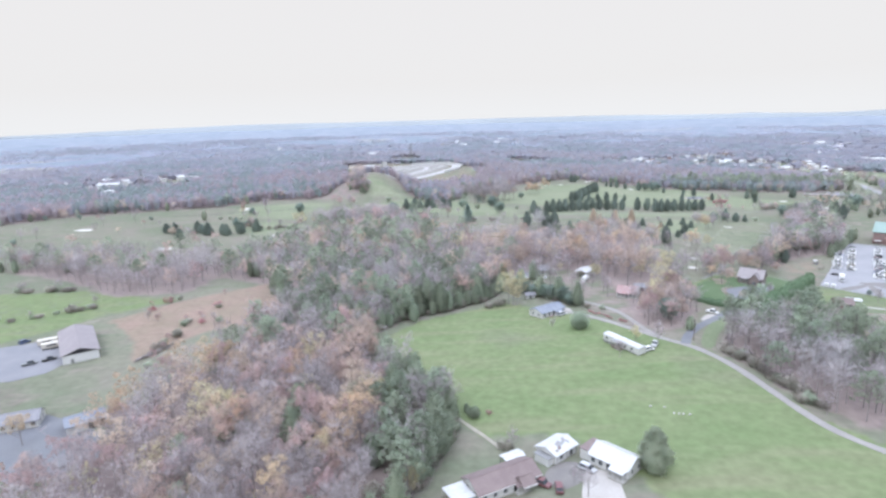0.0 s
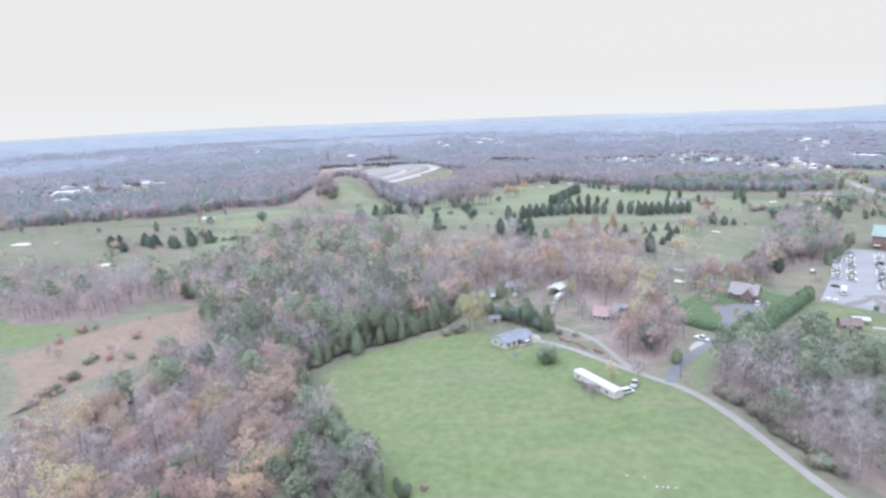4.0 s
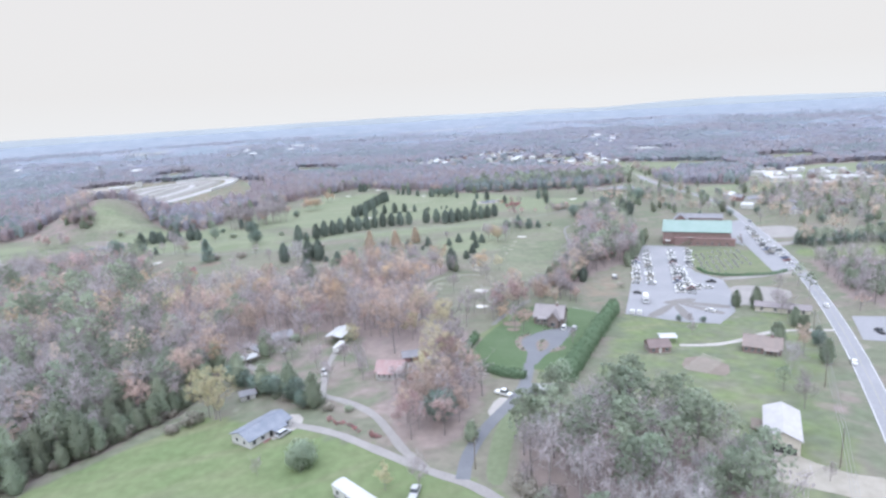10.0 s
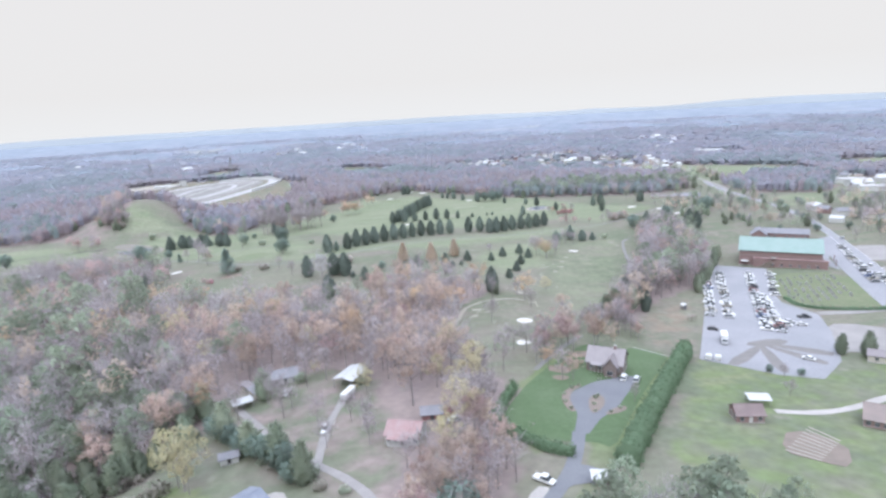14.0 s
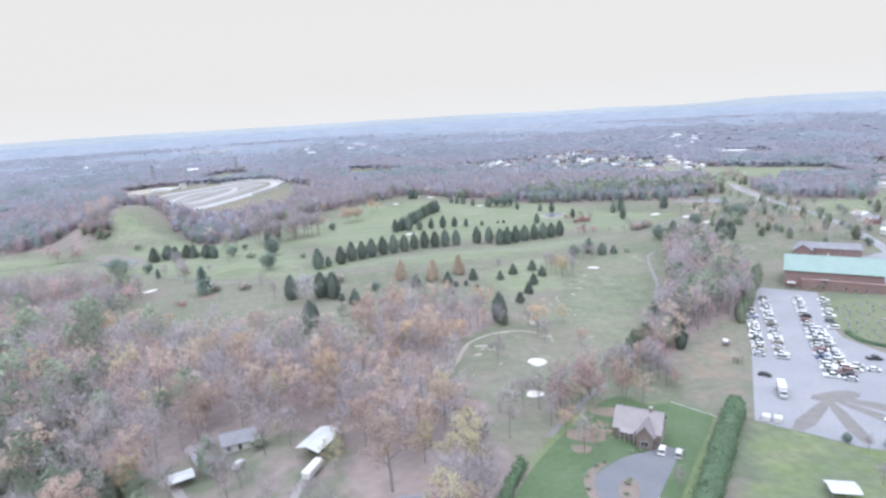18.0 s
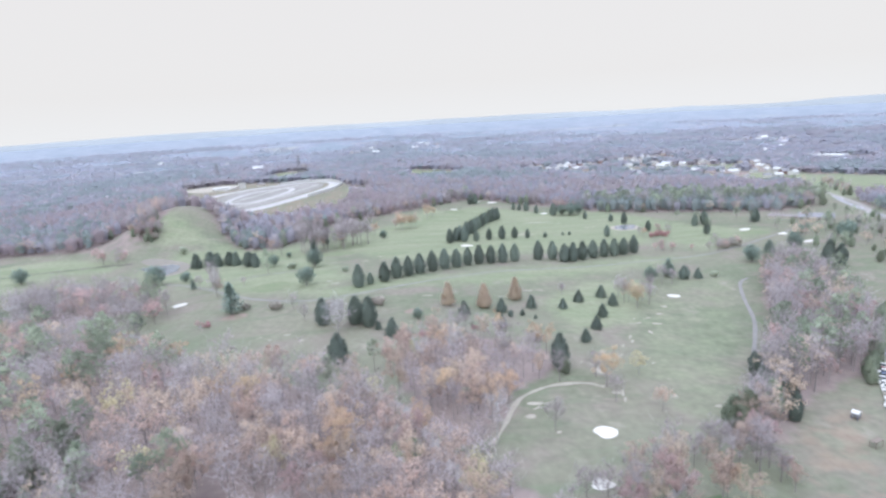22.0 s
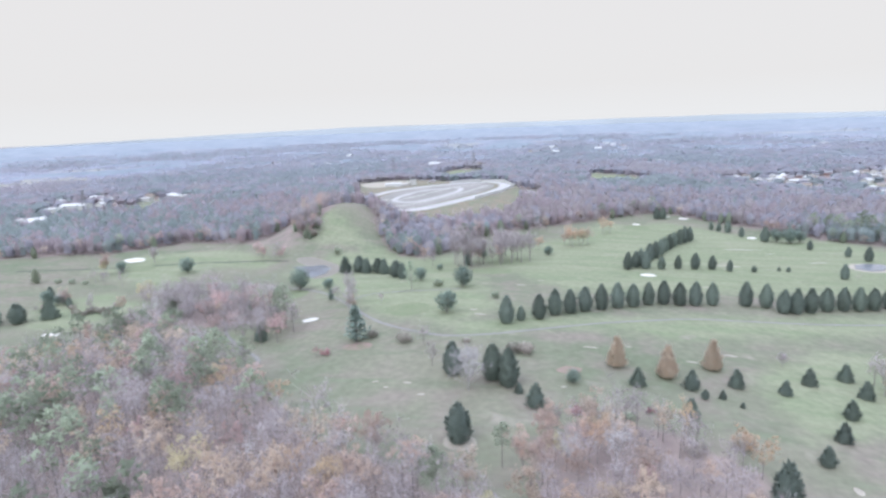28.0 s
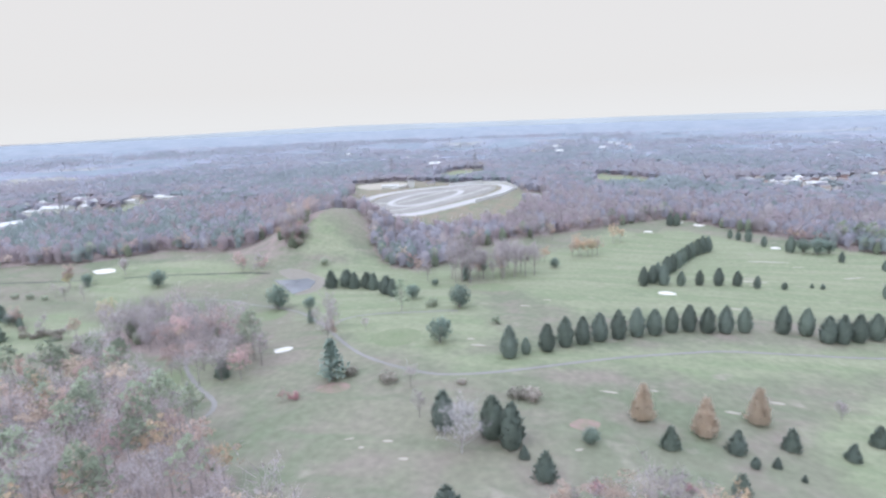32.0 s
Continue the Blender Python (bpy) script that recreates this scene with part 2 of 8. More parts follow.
def inside(x, y, poly):
    """How far points lie inside a polygon, in metres (negative outside)."""
    x, y = np.asarray(x, float), np.asarray(y, float)
    odd, near = np.zeros(x.shape, bool), np.full(x.shape, 1e9)
    for (ax, ay), (bx, by) in zip(poly, poly[1:] + poly[:1]):
        cross = ((ay > y) != (by > y)) & (x < (bx - ax) * (y - ay) / ((by - ay) or 1e-9) + ax)
        odd ^= cross
        t = np.clip(((x - ax) * (bx - ax) + (y - ay) * (by - ay)) / ((bx - ax) ** 2 + (by - ay) ** 2), 0, 1)
        near = np.minimum(near, np.hypot(x - ax - t * (bx - ax), y - ay - t * (by - ay)))
    return np.where(odd, near, -near)

def mesh_np(name, v, f, m):
    """A triangle mesh from arrays."""
    v, f = np.asarray(v, np.float32), np.asarray(f, np.int32)
    k = f.shape[1]
    me = bpy.data.meshes.new(name)
    me.vertices.add(len(v)), me.loops.add(f.size), me.polygons.add(len(f))
    me.vertices.foreach_set("co", v.ravel())
    me.loops.foreach_set("vertex_index", f.ravel())
    me.polygons.foreach_set("loop_start", np.arange(0, f.size, k, dtype=np.int32))
    me.polygons.foreach_set("loop_total", np.full(len(f), k, np.int32))
    me.materials.append(m)
    me.update(calc_edges=True)
    me.validate()
    return me

def colour(me, name, rgb):
    a = me.color_attributes.new(name, "FLOAT_COLOR", "POINT")
    a.data.foreach_set("color", np.concatenate([rgb, np.ones((len(rgb), 1))], 1).astype(np.float32).ravel())

# ---------------------------------------------------------------- plan: woods and covers
WOODS = {
    "west": [(-112, 95), (-25, 95), (-8, 130), (2, 160), (-2, 186), (-16, 200), (-30, 225), (-32, 250), (-75, 282), (-88, 262), (-95, 225), (-105, 190), (-108, 150)],
    "middle": [(-32, 250), (-22, 268), (-2, 280), (22, 296), (34, 318), (36, 335), (46, 350), (70, 348), (86, 344), (98, 322), (112, 318), (128, 326), (136, 345), (112, 372),
               (100, 390), (92, 407), (74, 416), (48, 428), (27, 436), (-2, 466), (-50, 500), (-85, 520), (-120, 480), (-140, 420), (-150, 372), (-108, 345), (-84, 290)],
    "grove": [(101, 437), (117, 453), (138, 452), (163, 434), (158, 414), (142, 402), (134, 382), (121, 368), (107, 387)],
    "lane": [(86, 247), (94, 236), (106, 246), (120, 262), (117, 288), (106, 284), (101, 262)],
    "pines": [(107, 208), (114, 226), (127, 236), (152, 226), (160, 208), (152, 180), (140, 156), (122, 152), (113, 172)],
    "strip": [(206, 372), (214, 366), (232, 384), (247, 395), (276, 408), (300, 428), (326, 470), (345, 505), (352, 545), (330, 548), (305, 515), (282, 470), (250, 425)],
    "roadside": [(320, 292), (318, 272), (336, 276), (372, 306), (394, 326), (384, 350), (366, 354), (342, 322)],
    "creek": [(-125, 560), (-108, 545), (-60, 530), (-34, 545), (-30, 556), (-60, 570), (-100, 590)],
    "left": [(-313, 404), (-283, 420), (-228, 420), (-154, 412), (-146, 372), (-151, 331), (-194, 331), (-244, 370)],
    "southwest": [(-225, 205), (-178, 203), (-154, 186), (-160, 165), (-150, 138), (-112, 136), (-112, 60), (-240, 60)],
    "knoll": [(-116, 742), (-106, 728), (-97, 730), (-95, 750), (-97, 778), (-104, 796), (-114, 788)],
}
# the edge of the outer woods round the golf course; everything beyond is woodland but for the clearings
EDGE = [(-1200, 330), (-520, 440), (-448, 591), (-400, 640), (-320, 672), (-259, 690), (-228, 722), (-215, 735), (-168, 732), (-144, 738), (-136, 778), (-112, 816), (-84, 818), (-62, 786), (-44, 748), (-18, 710),
        (5, 698), (22, 722), (32, 763), (57, 794), (102, 830), (152, 876), (203, 918), (228, 893), (262, 862), (284, 836), (306, 806), (345, 782), (400, 760), (470, 740), (520, 760), (600, 900), (640, 905), (590, 800), (548, 700),
        (640, 560), (900, 480), (1400, 420), (2200, 300), (2200, -1200), (-1200, -1200)]
CLEARINGS = [[(-150, 935), (-122, 852), (-84, 842), (-52, 812), (-16, 808), (23, 828), (52, 868), (60, 930), (48, 1010), (45, 1080), (18, 1140), (-60, 1140), (-140, 1200), (-230, 1170), (-160, 1030)],
             [(-128, 1300), (-70, 1160), (-30, 1300), (-60, 1460), (-110, 1440)],
             [(45, 1040), (80, 1025), (78, 960), (50, 970)], [(130, 1135), (215, 1180), (245, 1265), (150, 1345)],
             [(716, 752), (770, 682), (719, 556), (634, 495), (611, 563), (631, 658)], [(-470, 965), (-400, 985), (-400, 1050), (-480, 1040)],
             [(560, 960), (760, 800), (840, 930), (680, 1120)], [(480, 1130), (700, 1160), (720, 1230), (520, 1240)],
             [(860, 1200), (960, 1170), (985, 1235), (920, 1285)], [(690, 640), (900, 560), (1000, 660), (800, 760)],
             [(-520, 840), (-380, 900), (-420, 980), (-560, 930)], [(-330, 940), (-240, 960), (-250, 1000), (-340, 980)],
             [(745, 1030), (775, 960), (620, 770), (570, 800), (590, 850)], [(550, 655), (635, 640), (590, 575), (505, 590)], [(930, 960), (1010, 900), (900, 780), (840, 820)]]
BARE_FIELD = [(-169, 283), (-145, 316), (-107, 349), (-86, 300), (-88, 272), (-110, 262), (-121, 242), (-127, 223), (-140, 250)]
FIELD = [(-24, 237), (-26, 246), (-12, 268), (8, 279), (30, 290), (44, 280), (62, 262), (82, 238), (100, 212), (106, 180), (112, 158), (125, 138), (150, 110), (120, 60), (60, 60),
         (52, 128), (40, 150), (28, 157), (13, 156), (1, 168), (-4, 190)]
LAWN = [(121, 290), (136, 312), (160, 334), (192, 336), (205, 326), (142, 256), (120, 240), (103, 217), (114, 232), (128, 250), (139, 264), (148, 290), (128, 270)]
PASTURE = [(-270, 345), (-220, 347), (-145, 318), (-178, 289), (-187, 272), (-205, 250), (-330, 240), (-400, 330)]
MEADOW = [(150, 252), (215, 324), (236, 300), (262, 296), (285, 325), (300, 300), (262, 262), (225, 224), (190, 190), (150, 150), (140, 120), (128, 130), (158, 180), (168, 215)]

gx = np.concatenate([-np.geomspace(5600, 345, 46), np.arange(-340, 481, 4), np.geomspace(486, 5600, 46)])
gy = np.concatenate([-np.geomspace(1500, 60, 16) + 90, np.arange(40, 921, 4), np.geomspace(926, 5600, 60)])
X, Y = np.meshgrid(gx, gy)
X, Y = X.ravel(), Y.ravel()
nx, ny = len(gx), len(gy)
quad = (np.arange(ny - 1)[:, None] * nx + np.arange(nx - 1)).ravel()
ground_mesh = mesh_np("ground", np.stack([X, Y, ground(X, Y)], 1), np.stack([quad, quad + 1, quad + nx + 1, quad + nx], 1), M["clay"])

def soft(poly, edge=5.0):
    return np.clip(inside(X, Y, poly) / edge + 0.5, 0, 1)

lush = np.maximum.reduce([soft(FIELD, 3), soft(LAWN, 2), 0.75 * soft(PASTURE, 8), 0.5 * soft(MEADOW, 6), 0.8 * soft([(368, 364), (385, 379), (398, 370), (436, 348), (470, 330), (440, 325), (398, 338), (384, 354)], 6)] + [0.15 * soft(p, 12) for p in CLEARINGS[12:]])
litter = np.maximum.reduce([soft(p, 9) for p in WOODS.values()] + [1 - soft(EDGE, 20)])
for p in CLEARINGS:
    litter = litter * (1 - soft(p, 15))
for p in ([(40, 318), (60, 345), (92, 340), (122, 320), (116, 262), (98, 236), (84, 252), (66, 288)], [(196, 205), (214, 232), (236, 228), (208, 200)]):
    litter = np.maximum(litter, 0.47 * soft(p, 10))
litter = np.maximum(litter, 0.6 * soft([(-160, 728), (-112, 700), (-92, 716), (-90, 775), (-104, 812), (-140, 780)], 14))
litter = np.maximum(litter, 0.8 * soft([(82, 242), (100, 232), (113, 255), (117, 285), (100, 292), (86, 272)], 8))
litter = np.maximum(litter, 0.85 * soft([(84, 334), (128, 334), (138, 304), (120, 282), (100, 292), (92, 304)], 9))
bare = np.maximum.reduce([soft(BARE_FIELD, 5), 0.4 * soft(CLEARINGS[0], 10), 0.38 * soft([(205, 338), (216, 366), (240, 386), (268, 396), (216, 328)], 8)])
colour(ground_mesh, "cover", np.stack([lush, litter, bare], 1))

# mown fairways between the rows of trees
FAIRWAYS = [[(0, 573), (43, 567), (50, 540), (20, 538)], [(58, 533), (165, 569), (162, 552), (65, 513)], [(79, 686), (143, 859), (166, 842), (111, 659), (89, 640)], [(-234, 685), (-165, 713), (-100, 682), (-105, 660), (-210, 657)],
            [(-210, 570), (-175, 594), (-134, 569), (-142, 528), (-175, 526)], [(-45, 530), (-25, 500), (-38, 480), (-60, 505)], [(175, 500), (215, 540), (260, 545), (215, 470), (180, 455)],
            [(-55, 617), (13, 550), (58, 526), (83, 558), (32, 701), (-36, 725), (-68, 698), (-84, 651)], [(235, 789), (304, 688), (324, 606), (409, 660), (368, 703), (306, 845)],
            [(236, 521), (306, 571), (302, 528), (224, 399), (190, 366), (185, 412)], [(-93, 762), (-34, 719), (-82, 709), (-111, 747)], [(95, 535), (172, 573), (272, 603), (314, 596), (242, 563), (157, 532)],
            [(40, 690), (120, 800), (200, 870), (290, 790), (330, 700), (300, 640), (190, 620), (110, 600)], [(-240, 640), (-150, 600), (-140, 680), (-200, 690)]]
mown = np.maximum.reduce([soft(p, 14 if k < 7 else 22) * (0.45 if k == 9 else 1) for k, p in enumerate(FAIRWAYS)])
mown = np.maximum.reduce([mown] + [soft(p, 12) for p in CLEARINGS[1:]])
colour(ground_mesh, "mown", np.stack([mown, mown, mown], 1))

gm = bpy.data.materials.new("grassland")
gm.use_nodes = True
gn, gl = gm.node_tree.nodes, gm.node_tree.links
g_tc, g_att, g_sep = gn.new("ShaderNodeTexCoord"), gn.new("ShaderNodeAttribute"), gn.new("ShaderNodeSeparateColor")
g_att.attribute_name = "cover"
gl.new(g_att.outputs["Color"], g_sep.inputs[0])

def g_noise(scale, detail=5):
    t = gn.new("ShaderNodeTexNoise")
    t.inputs["Scale"].default_value, t.inputs["Detail"].default_value = scale, detail
    gl.new(g_tc.outputs["Object"], t.inputs["Vector"])
    return t.outputs["Fac"]

def g_range(v, a, b, c=0.0, d=1.0):
    t = gn.new("ShaderNodeMapRange")
    for i, x in enumerate((a, b, c, d)):
        t.inputs[i + 1].default_value = x
    gl.new(v, t.inputs[0])
    return t.outputs[0]

def g_mix(f, a, b):
    t = gn.new("ShaderNodeMix")
    t.data_type = "RGBA"
    for s, i in ((f, 0), (a, 6), (b, 7)):
        if isinstance(s, tuple):
            t.inputs[i].default_value = (*s, 1)
        else:
            gl.new(s, t.inputs[i])
    return t.outputs[2]

def g_add(a, b, op="ADD"):
    t = gn.new("ShaderNodeMath")
    t.operation = op
    for i, s in enumerate((a, b)):
        if isinstance(s, float):
            t.inputs[i].default_value = s
        else:
            gl.new(s, t.inputs[i])
    return t.outputs[0]

patch, mid_n, fine_n = g_noise(0.012), g_noise(0.06), g_noise(0.35, 4)
g_map, g_streak = gn.new("ShaderNodeMapping"), gn.new("ShaderNodeTexNoise")
g_map.inputs["Rotation"].default_value, g_map.inputs["Scale"].default_value = (0, 0, radians(-38)), (0.018, 0.11, 0.1)
g_streak.inputs["Scale"].default_value, g_streak.inputs["Detail"].default_value = 1.0, 4
gl.new(g_tc.outputs["Object"], g_map.inputs[0])
gl.new(g_map.outputs[0], g_streak.inputs["Vector"])
streak = g_streak.outputs["Fac"]
rough_grass = g_mix(g_range(patch, 0.38, 0.6), (0.187, 0.208, 0.148), (0.242, 0.236, 0.185))
rough_grass = g_mix(g_range(mid_n, 0.46, 0.68), rough_grass, (0.262, 0.232, 0.202))
green = g_mix(g_range(mid_n, 0.35, 0.7), (0.184, 0.238, 0.121), (0.217, 0.255, 0.141))
green = g_mix(g_range(streak, 0.5, 0.72), green, (0.24, 0.254, 0.156))
green = g_mix(g_range(patch, 0.54, 0.7), green, (0.22, 0.222, 0.16))
rough_grass = g_mix(g_range(streak, 0.52, 0.75), rough_grass, (0.182, 0.212, 0.146))
leafy = g_mix(g_range(mid_n, 0.35, 0.65), (0.285, 0.232, 0.225), (0.335, 0.272, 0.255))
soil = g_mix(g_range(mid_n, 0.35, 0.65), (0.335, 0.25, 0.21), (0.29, 0.235, 0.185))
wob = g_range(g_noise(0.12), 0.3, 0.7, -0.28, 0.28)
g_mown = gn.new("ShaderNodeAttribute")
g_mown.attribute_name = "mown"
fairway = g_mix(g_range(streak, 0.4, 0.65), (0.232, 0.266, 0.175), (0.288, 0.302, 0.215))
rough_grass = g_mix(g_range(g_add(g_mown.outputs["Fac"], wob), 0.2, 0.95), rough_grass, fairway)
rough_grass = g_mix(g_range(g_noise(0.07, 7), 0.64, 0.72, 0, 0.5), rough_grass, (0.36, 0.325, 0.285))
c = g_mix(g_range(g_add(g_sep.outputs[0], wob), 0.3, 0.7), rough_grass, green)
c = g_mix(g_range(g_add(g_sep.outputs[1], wob), 0.3, 0.7), c, leafy)
c = g_mix(g_range(g_add(g_sep.outputs[2], wob), 0.3, 0.7), c, soil)
g_h = gn.new("ShaderNodeHueSaturation")
gl.new(c, g_h.inputs["Color"])
gl.new(g_range(fine_n, 0.26, 0.74, 0.55, 0.73), g_h.inputs["Value"])
gl.new(g_h.outputs[0], gn["Principled BSDF"].inputs["Base Color"])
gn["Principled BSDF"].inputs["Roughness"].default_value = 1.0
gn["Principled BSDF"].inputs["Specular IOR Level"].default_value = 0.05
ground_mesh.materials.clear()
ground_mesh.materials.append(gm)
tagged(new("ground", ground_mesh), "rolling late-autumn grassland and leaf-strewn woodland floor", "ground", kind="structure")

# ---------------------------------------------------------------- builders
def part(name, geo, m=None, parent=None, label="", loc=None):
    """Links a bmesh or a mesh as one object under a thing or a part."""
    if isinstance(geo, bmesh.types.BMesh):
        me = bpy.data.meshes.new(name)
        geo.to_mesh(me)
        geo.free()
        me.materials.append(m)
    else:
        me = geo
    ob = new(name, me)
    if parent is not None:
        ob.parent = parent
    if loc is not None:
        ob.matrix_basis = loc
    if label:
        ob["label"] = label
    return ob

def thing(name, label, category, group="", at=None):
    e = new(name)
    e.empty_display_size = 0.5
    if at is not None:
        e.matrix_basis = at
    return tagged(e, label, category, group)

def box(bm, x0, x1, y0, y1, z0, z1, bevel=0.0):
    r = bmesh.ops.create_cube(bm, size=1, matrix=Matrix.Translation(((x0 + x1) / 2, (y0 + y1) / 2, (z0 + z1) / 2)) @ Matrix.Diagonal((x1 - x0, y1 - y0, z1 - z0, 1)))
    if bevel:
        es = list({e for v in r["verts"] for e in v.link_edges})
        bmesh.ops.bevel(bm, geom=es, offset=bevel, segments=1, affect="EDGES")
    return bm

def boxes(*specs, bevel=0.0):
    bm = bmesh.new()
    for s in specs:
        box(bm, *s, bevel=bevel)
    return bm

def prism(pts, y0, y1):
    """A solid from an outline in x and z, drawn out along y."""
    bm = bmesh.new()
    a = [bm.verts.new((x, y0, z)) for x, z in pts]
    b = [bm.verts.new((x, y1, z)) for x, z in pts]
    bm.faces.new(a)
    bm.faces.new(b[::-1])
    for i in range(len(pts)):
        j = (i + 1) % len(pts)
        bm.faces.new((a[j], a[i], b[i], b[j]))
    bmesh.ops.recalc_face_normals(bm, faces=bm.faces)
    return bm

def ribbon(name, pts, width, m, lift=0.06, step=3.0, label="", category="", off=0.0, kind="structure", closed=False, wob=0.0):
    """A strip of constant width laid over the land along a rounded line."""
    p = np.array(pts, float)
    if closed:
        p = np.concatenate([p, p[:1]])
    for _ in range(2):
        q = [p[0]] if not closed else []
        for a, b in zip(p[:-1], p[1:]):
            q += [0.75 * a + 0.25 * b, 0.25 * a + 0.75 * b]
        p = np.array(q + [p[-1]] if not closed else q + q[:1])
    seg = np.r_[0, np.cumsum(np.hypot(*np.diff(p, axis=0).T))]
    s = np.linspace(0, seg[-1], max(2, int(seg[-1] / step)))
    p = np.stack([np.interp(s, seg, p[:, 0]), np.interp(s, seg, p[:, 1])], 1)
    d = np.gradient(p, axis=0)
    d /= np.hypot(*d.T)[:, None]
    nrm = np.stack([-d[:, 1], d[:, 0]], 1)
    cols = np.linspace(-0.5, 0.5, max(2, int(width / 2.5) + 1)) * width + off
    w = 1 + wob * np.sin(s * 0.37) * np.cos(s * 0.151 + 1)
    v = p[:, None, :] + nrm[:, None, :] * (cols[None, :, None] * w[:, None, None])
    n, k = len(p), len(cols)
    v = v.reshape(-1, 2)
    v = np.c_[v, ground(v[:, 0], v[:, 1]) + lift]
    i = (np.arange(n - 1)[:, None] * k + np.arange(k - 1)).ravel()
    ob = new(name, mesh_np(name, v, np.stack([i, i + k, i + k + 1, i + 1], 1), m))
    return tagged(ob, label, category, kind=kind) if label else ob

def patch_of(name, poly, m, lift=0.05, step=2.5, label="", category="", rounds=1, kind="structure"):
    """A flat-lying patch with a rounded outline, draped over the land."""
    p = [Vector((x, y, 0)) for x, y in poly]
    for _ in range(rounds):
        q = []
        for a, b in zip(p, p[1:] + p[:1]):
            q += [a.lerp(b, 0.25), a.lerp(b, 0.75)]
        p = q
    bm = bmesh.new()
    f = bm.faces.new([bm.verts.new(v) for v in p])
    xs, ys = [v.x for v in p], [v.y for v in p]
    for lo, hi, ax in ((min(xs), max(xs), 0), (min(ys), max(ys), 1)):
        for k in range(1, int((hi - lo) / (step * 2)) + 1):
            co, no = [0, 0, 0], [0, 0, 0]
            co[ax], no[ax] = lo + k * step * 2, 1
            bmesh.ops.bisect_plane(bm, geom=bm.verts[:] + bm.edges[:] + bm.faces[:], plane_co=co, plane_no=no)
    for v in bm.verts:
        v.co.z = gz(v.co.x, v.co.y) + lift
    bmesh.ops.recalc_face_normals(bm, faces=bm.faces)
    if sum(f.normal.z for f in bm.faces) < 0:
        bmesh.ops.reverse_faces(bm, faces=bm.faces)
    ob = part(name, bm, m)
    return tagged(ob, label, category, kind=kind) if label else ob

# ---------------------------------------------------------------- roads, paths and patches of ground
ROAD = [(-240, -230), (-90, -90), (64, 56), (114, 103), (156, 144), (174, 162), (191.5, 178.7), (220.3, 206.7), (257.5, 243), (290.5, 277.5), (324, 316), (363, 365), (397, 415), (439, 480), (474, 539), (500, 600), (530, 690), (560, 770), (590, 820)]
ribbon("road", ROAD, 6.2, M["asphalt"], 0.10, label="two-lane grey asphalt highway curving past the church", category="road")
for _o in (-2.85, 2.85):
    ribbon("road_edge_line", ROAD, 0.22, M["white_line"], 0.13, label="painted white edge line of the highway", category="road marking", off=_o)
ribbon("road_centre_line", ROAD, 0.16, M["yellow_line"], 0.13, label="worn yellow centre line of the highway", category="road marking")
LANE = [(56, 271), (69, 258), (79, 241), (89, 225), (96, 217), (101, 206), (104, 193), (106, 178), (108, 164), (111, 152), (118, 142), (130, 128), (140, 129)]
ribbon("gravel_lane", LANE, 2.9, M["gravel"], 0.08, label="pale gravel lane round the hayfield", category="lane", wob=0.1)
ribbon("gravel_lane", [(44, 330), (48, 322), (61, 296), (68, 286), (76, 276), (82, 264), (84, 250), (85, 238), (88, 228)], 2.6, M["gravel"], 0.07, label="grey gravel lane to the houses in the trees", category="lane", wob=0.1)
ribbon("wheel_track", [(69, 285), (71, 297), (74, 310), (79, 322)], 2.4, M["gravel"], 0.06, label="two-track gravel way to the carport", category="lane", wob=0.2)
patch_of("gravel_yard", [(50, 262), (57, 264), (62, 270), (60, 277), (53, 275)], M["pale_gravel"], 0.07, label="pale gravel parking pad beside the white house", category="driveway")
SHRUBS = []
COURT = [(140.5, 277), (143.5, 282), (147, 288), (147, 292), (148.7, 298), (152, 302.3), (157, 305), (163, 308), (170, 309), (177, 311), (179.5, 308), (172, 300), (164.5, 292.5), (159.5, 287), (152, 283), (148, 279), (143.5, 274.5)]
DRIVE = [(95, 219), (100, 229), (111, 241), (122, 250), (131, 259), (137, 268), (142, 277)]
ribbon("driveway", DRIVE, 3.7, M["driveway_asphalt"], 0.09, label="blue-grey asphalt driveway to the stone house", category="driveway")
patch_of("driveway_court", COURT, M["driveway_asphalt"], 0.10, label="blue-grey asphalt turning court before the stone house", category="driveway")
patch_of("driveway_spur", [(124, 252), (131, 261), (135, 262), (141, 255), (138, 251), (131, 254)], M["driveway_asphalt"], 0.11, label="asphalt spur beside the driveway", category="driveway")
patch_of("planting_bed", [(151.4, 285.8), (151, 288.5), (155, 297), (159.5, 299), (160, 295), (156, 289)], M["clay"], 0.16, label="mulched island bed in the turning court", category="flower bed")
patch_of("mulch_bed", [(145, 289), (145.4, 295), (147.2, 300.5), (151, 304.6), (157, 307), (157, 305.4), (152.2, 302.8), (149, 298.2), (147.4, 292), (147.2, 289)], M["clay"], 0.14, label="mulched bed along the court", category="flower bed")
patch_of("mulch_bed", [(154.5, 284.2), (155.5, 286.4), (162.5, 289.4), (163.6, 287.6), (160.5, 285)], M["clay"], 0.14, label="mulched bed between the court and the lawn", category="flower bed")
for _x, _y, _s in ((152.5, 287.5, .35), (154.5, 292, .45), (157, 296, .5), (158.7, 297.6, .4), (146.2, 291, .45), (146.6, 296, .5), (148.6, 301, .4), (153, 305, .5), (156, 306, .4), (157, 286, .4), (161, 287.6, .45), (165.5, 309.5, .45), (168.5, 309.8, .4)):
    SHRUBS.append((_x, _y, _s))
patch_of("lay_by", [(112, 246), (120, 256), (124, 254), (117, 245)], M["pale_gravel"], 0.08, label="gravel lay-by with a parked pickup", category="driveway")
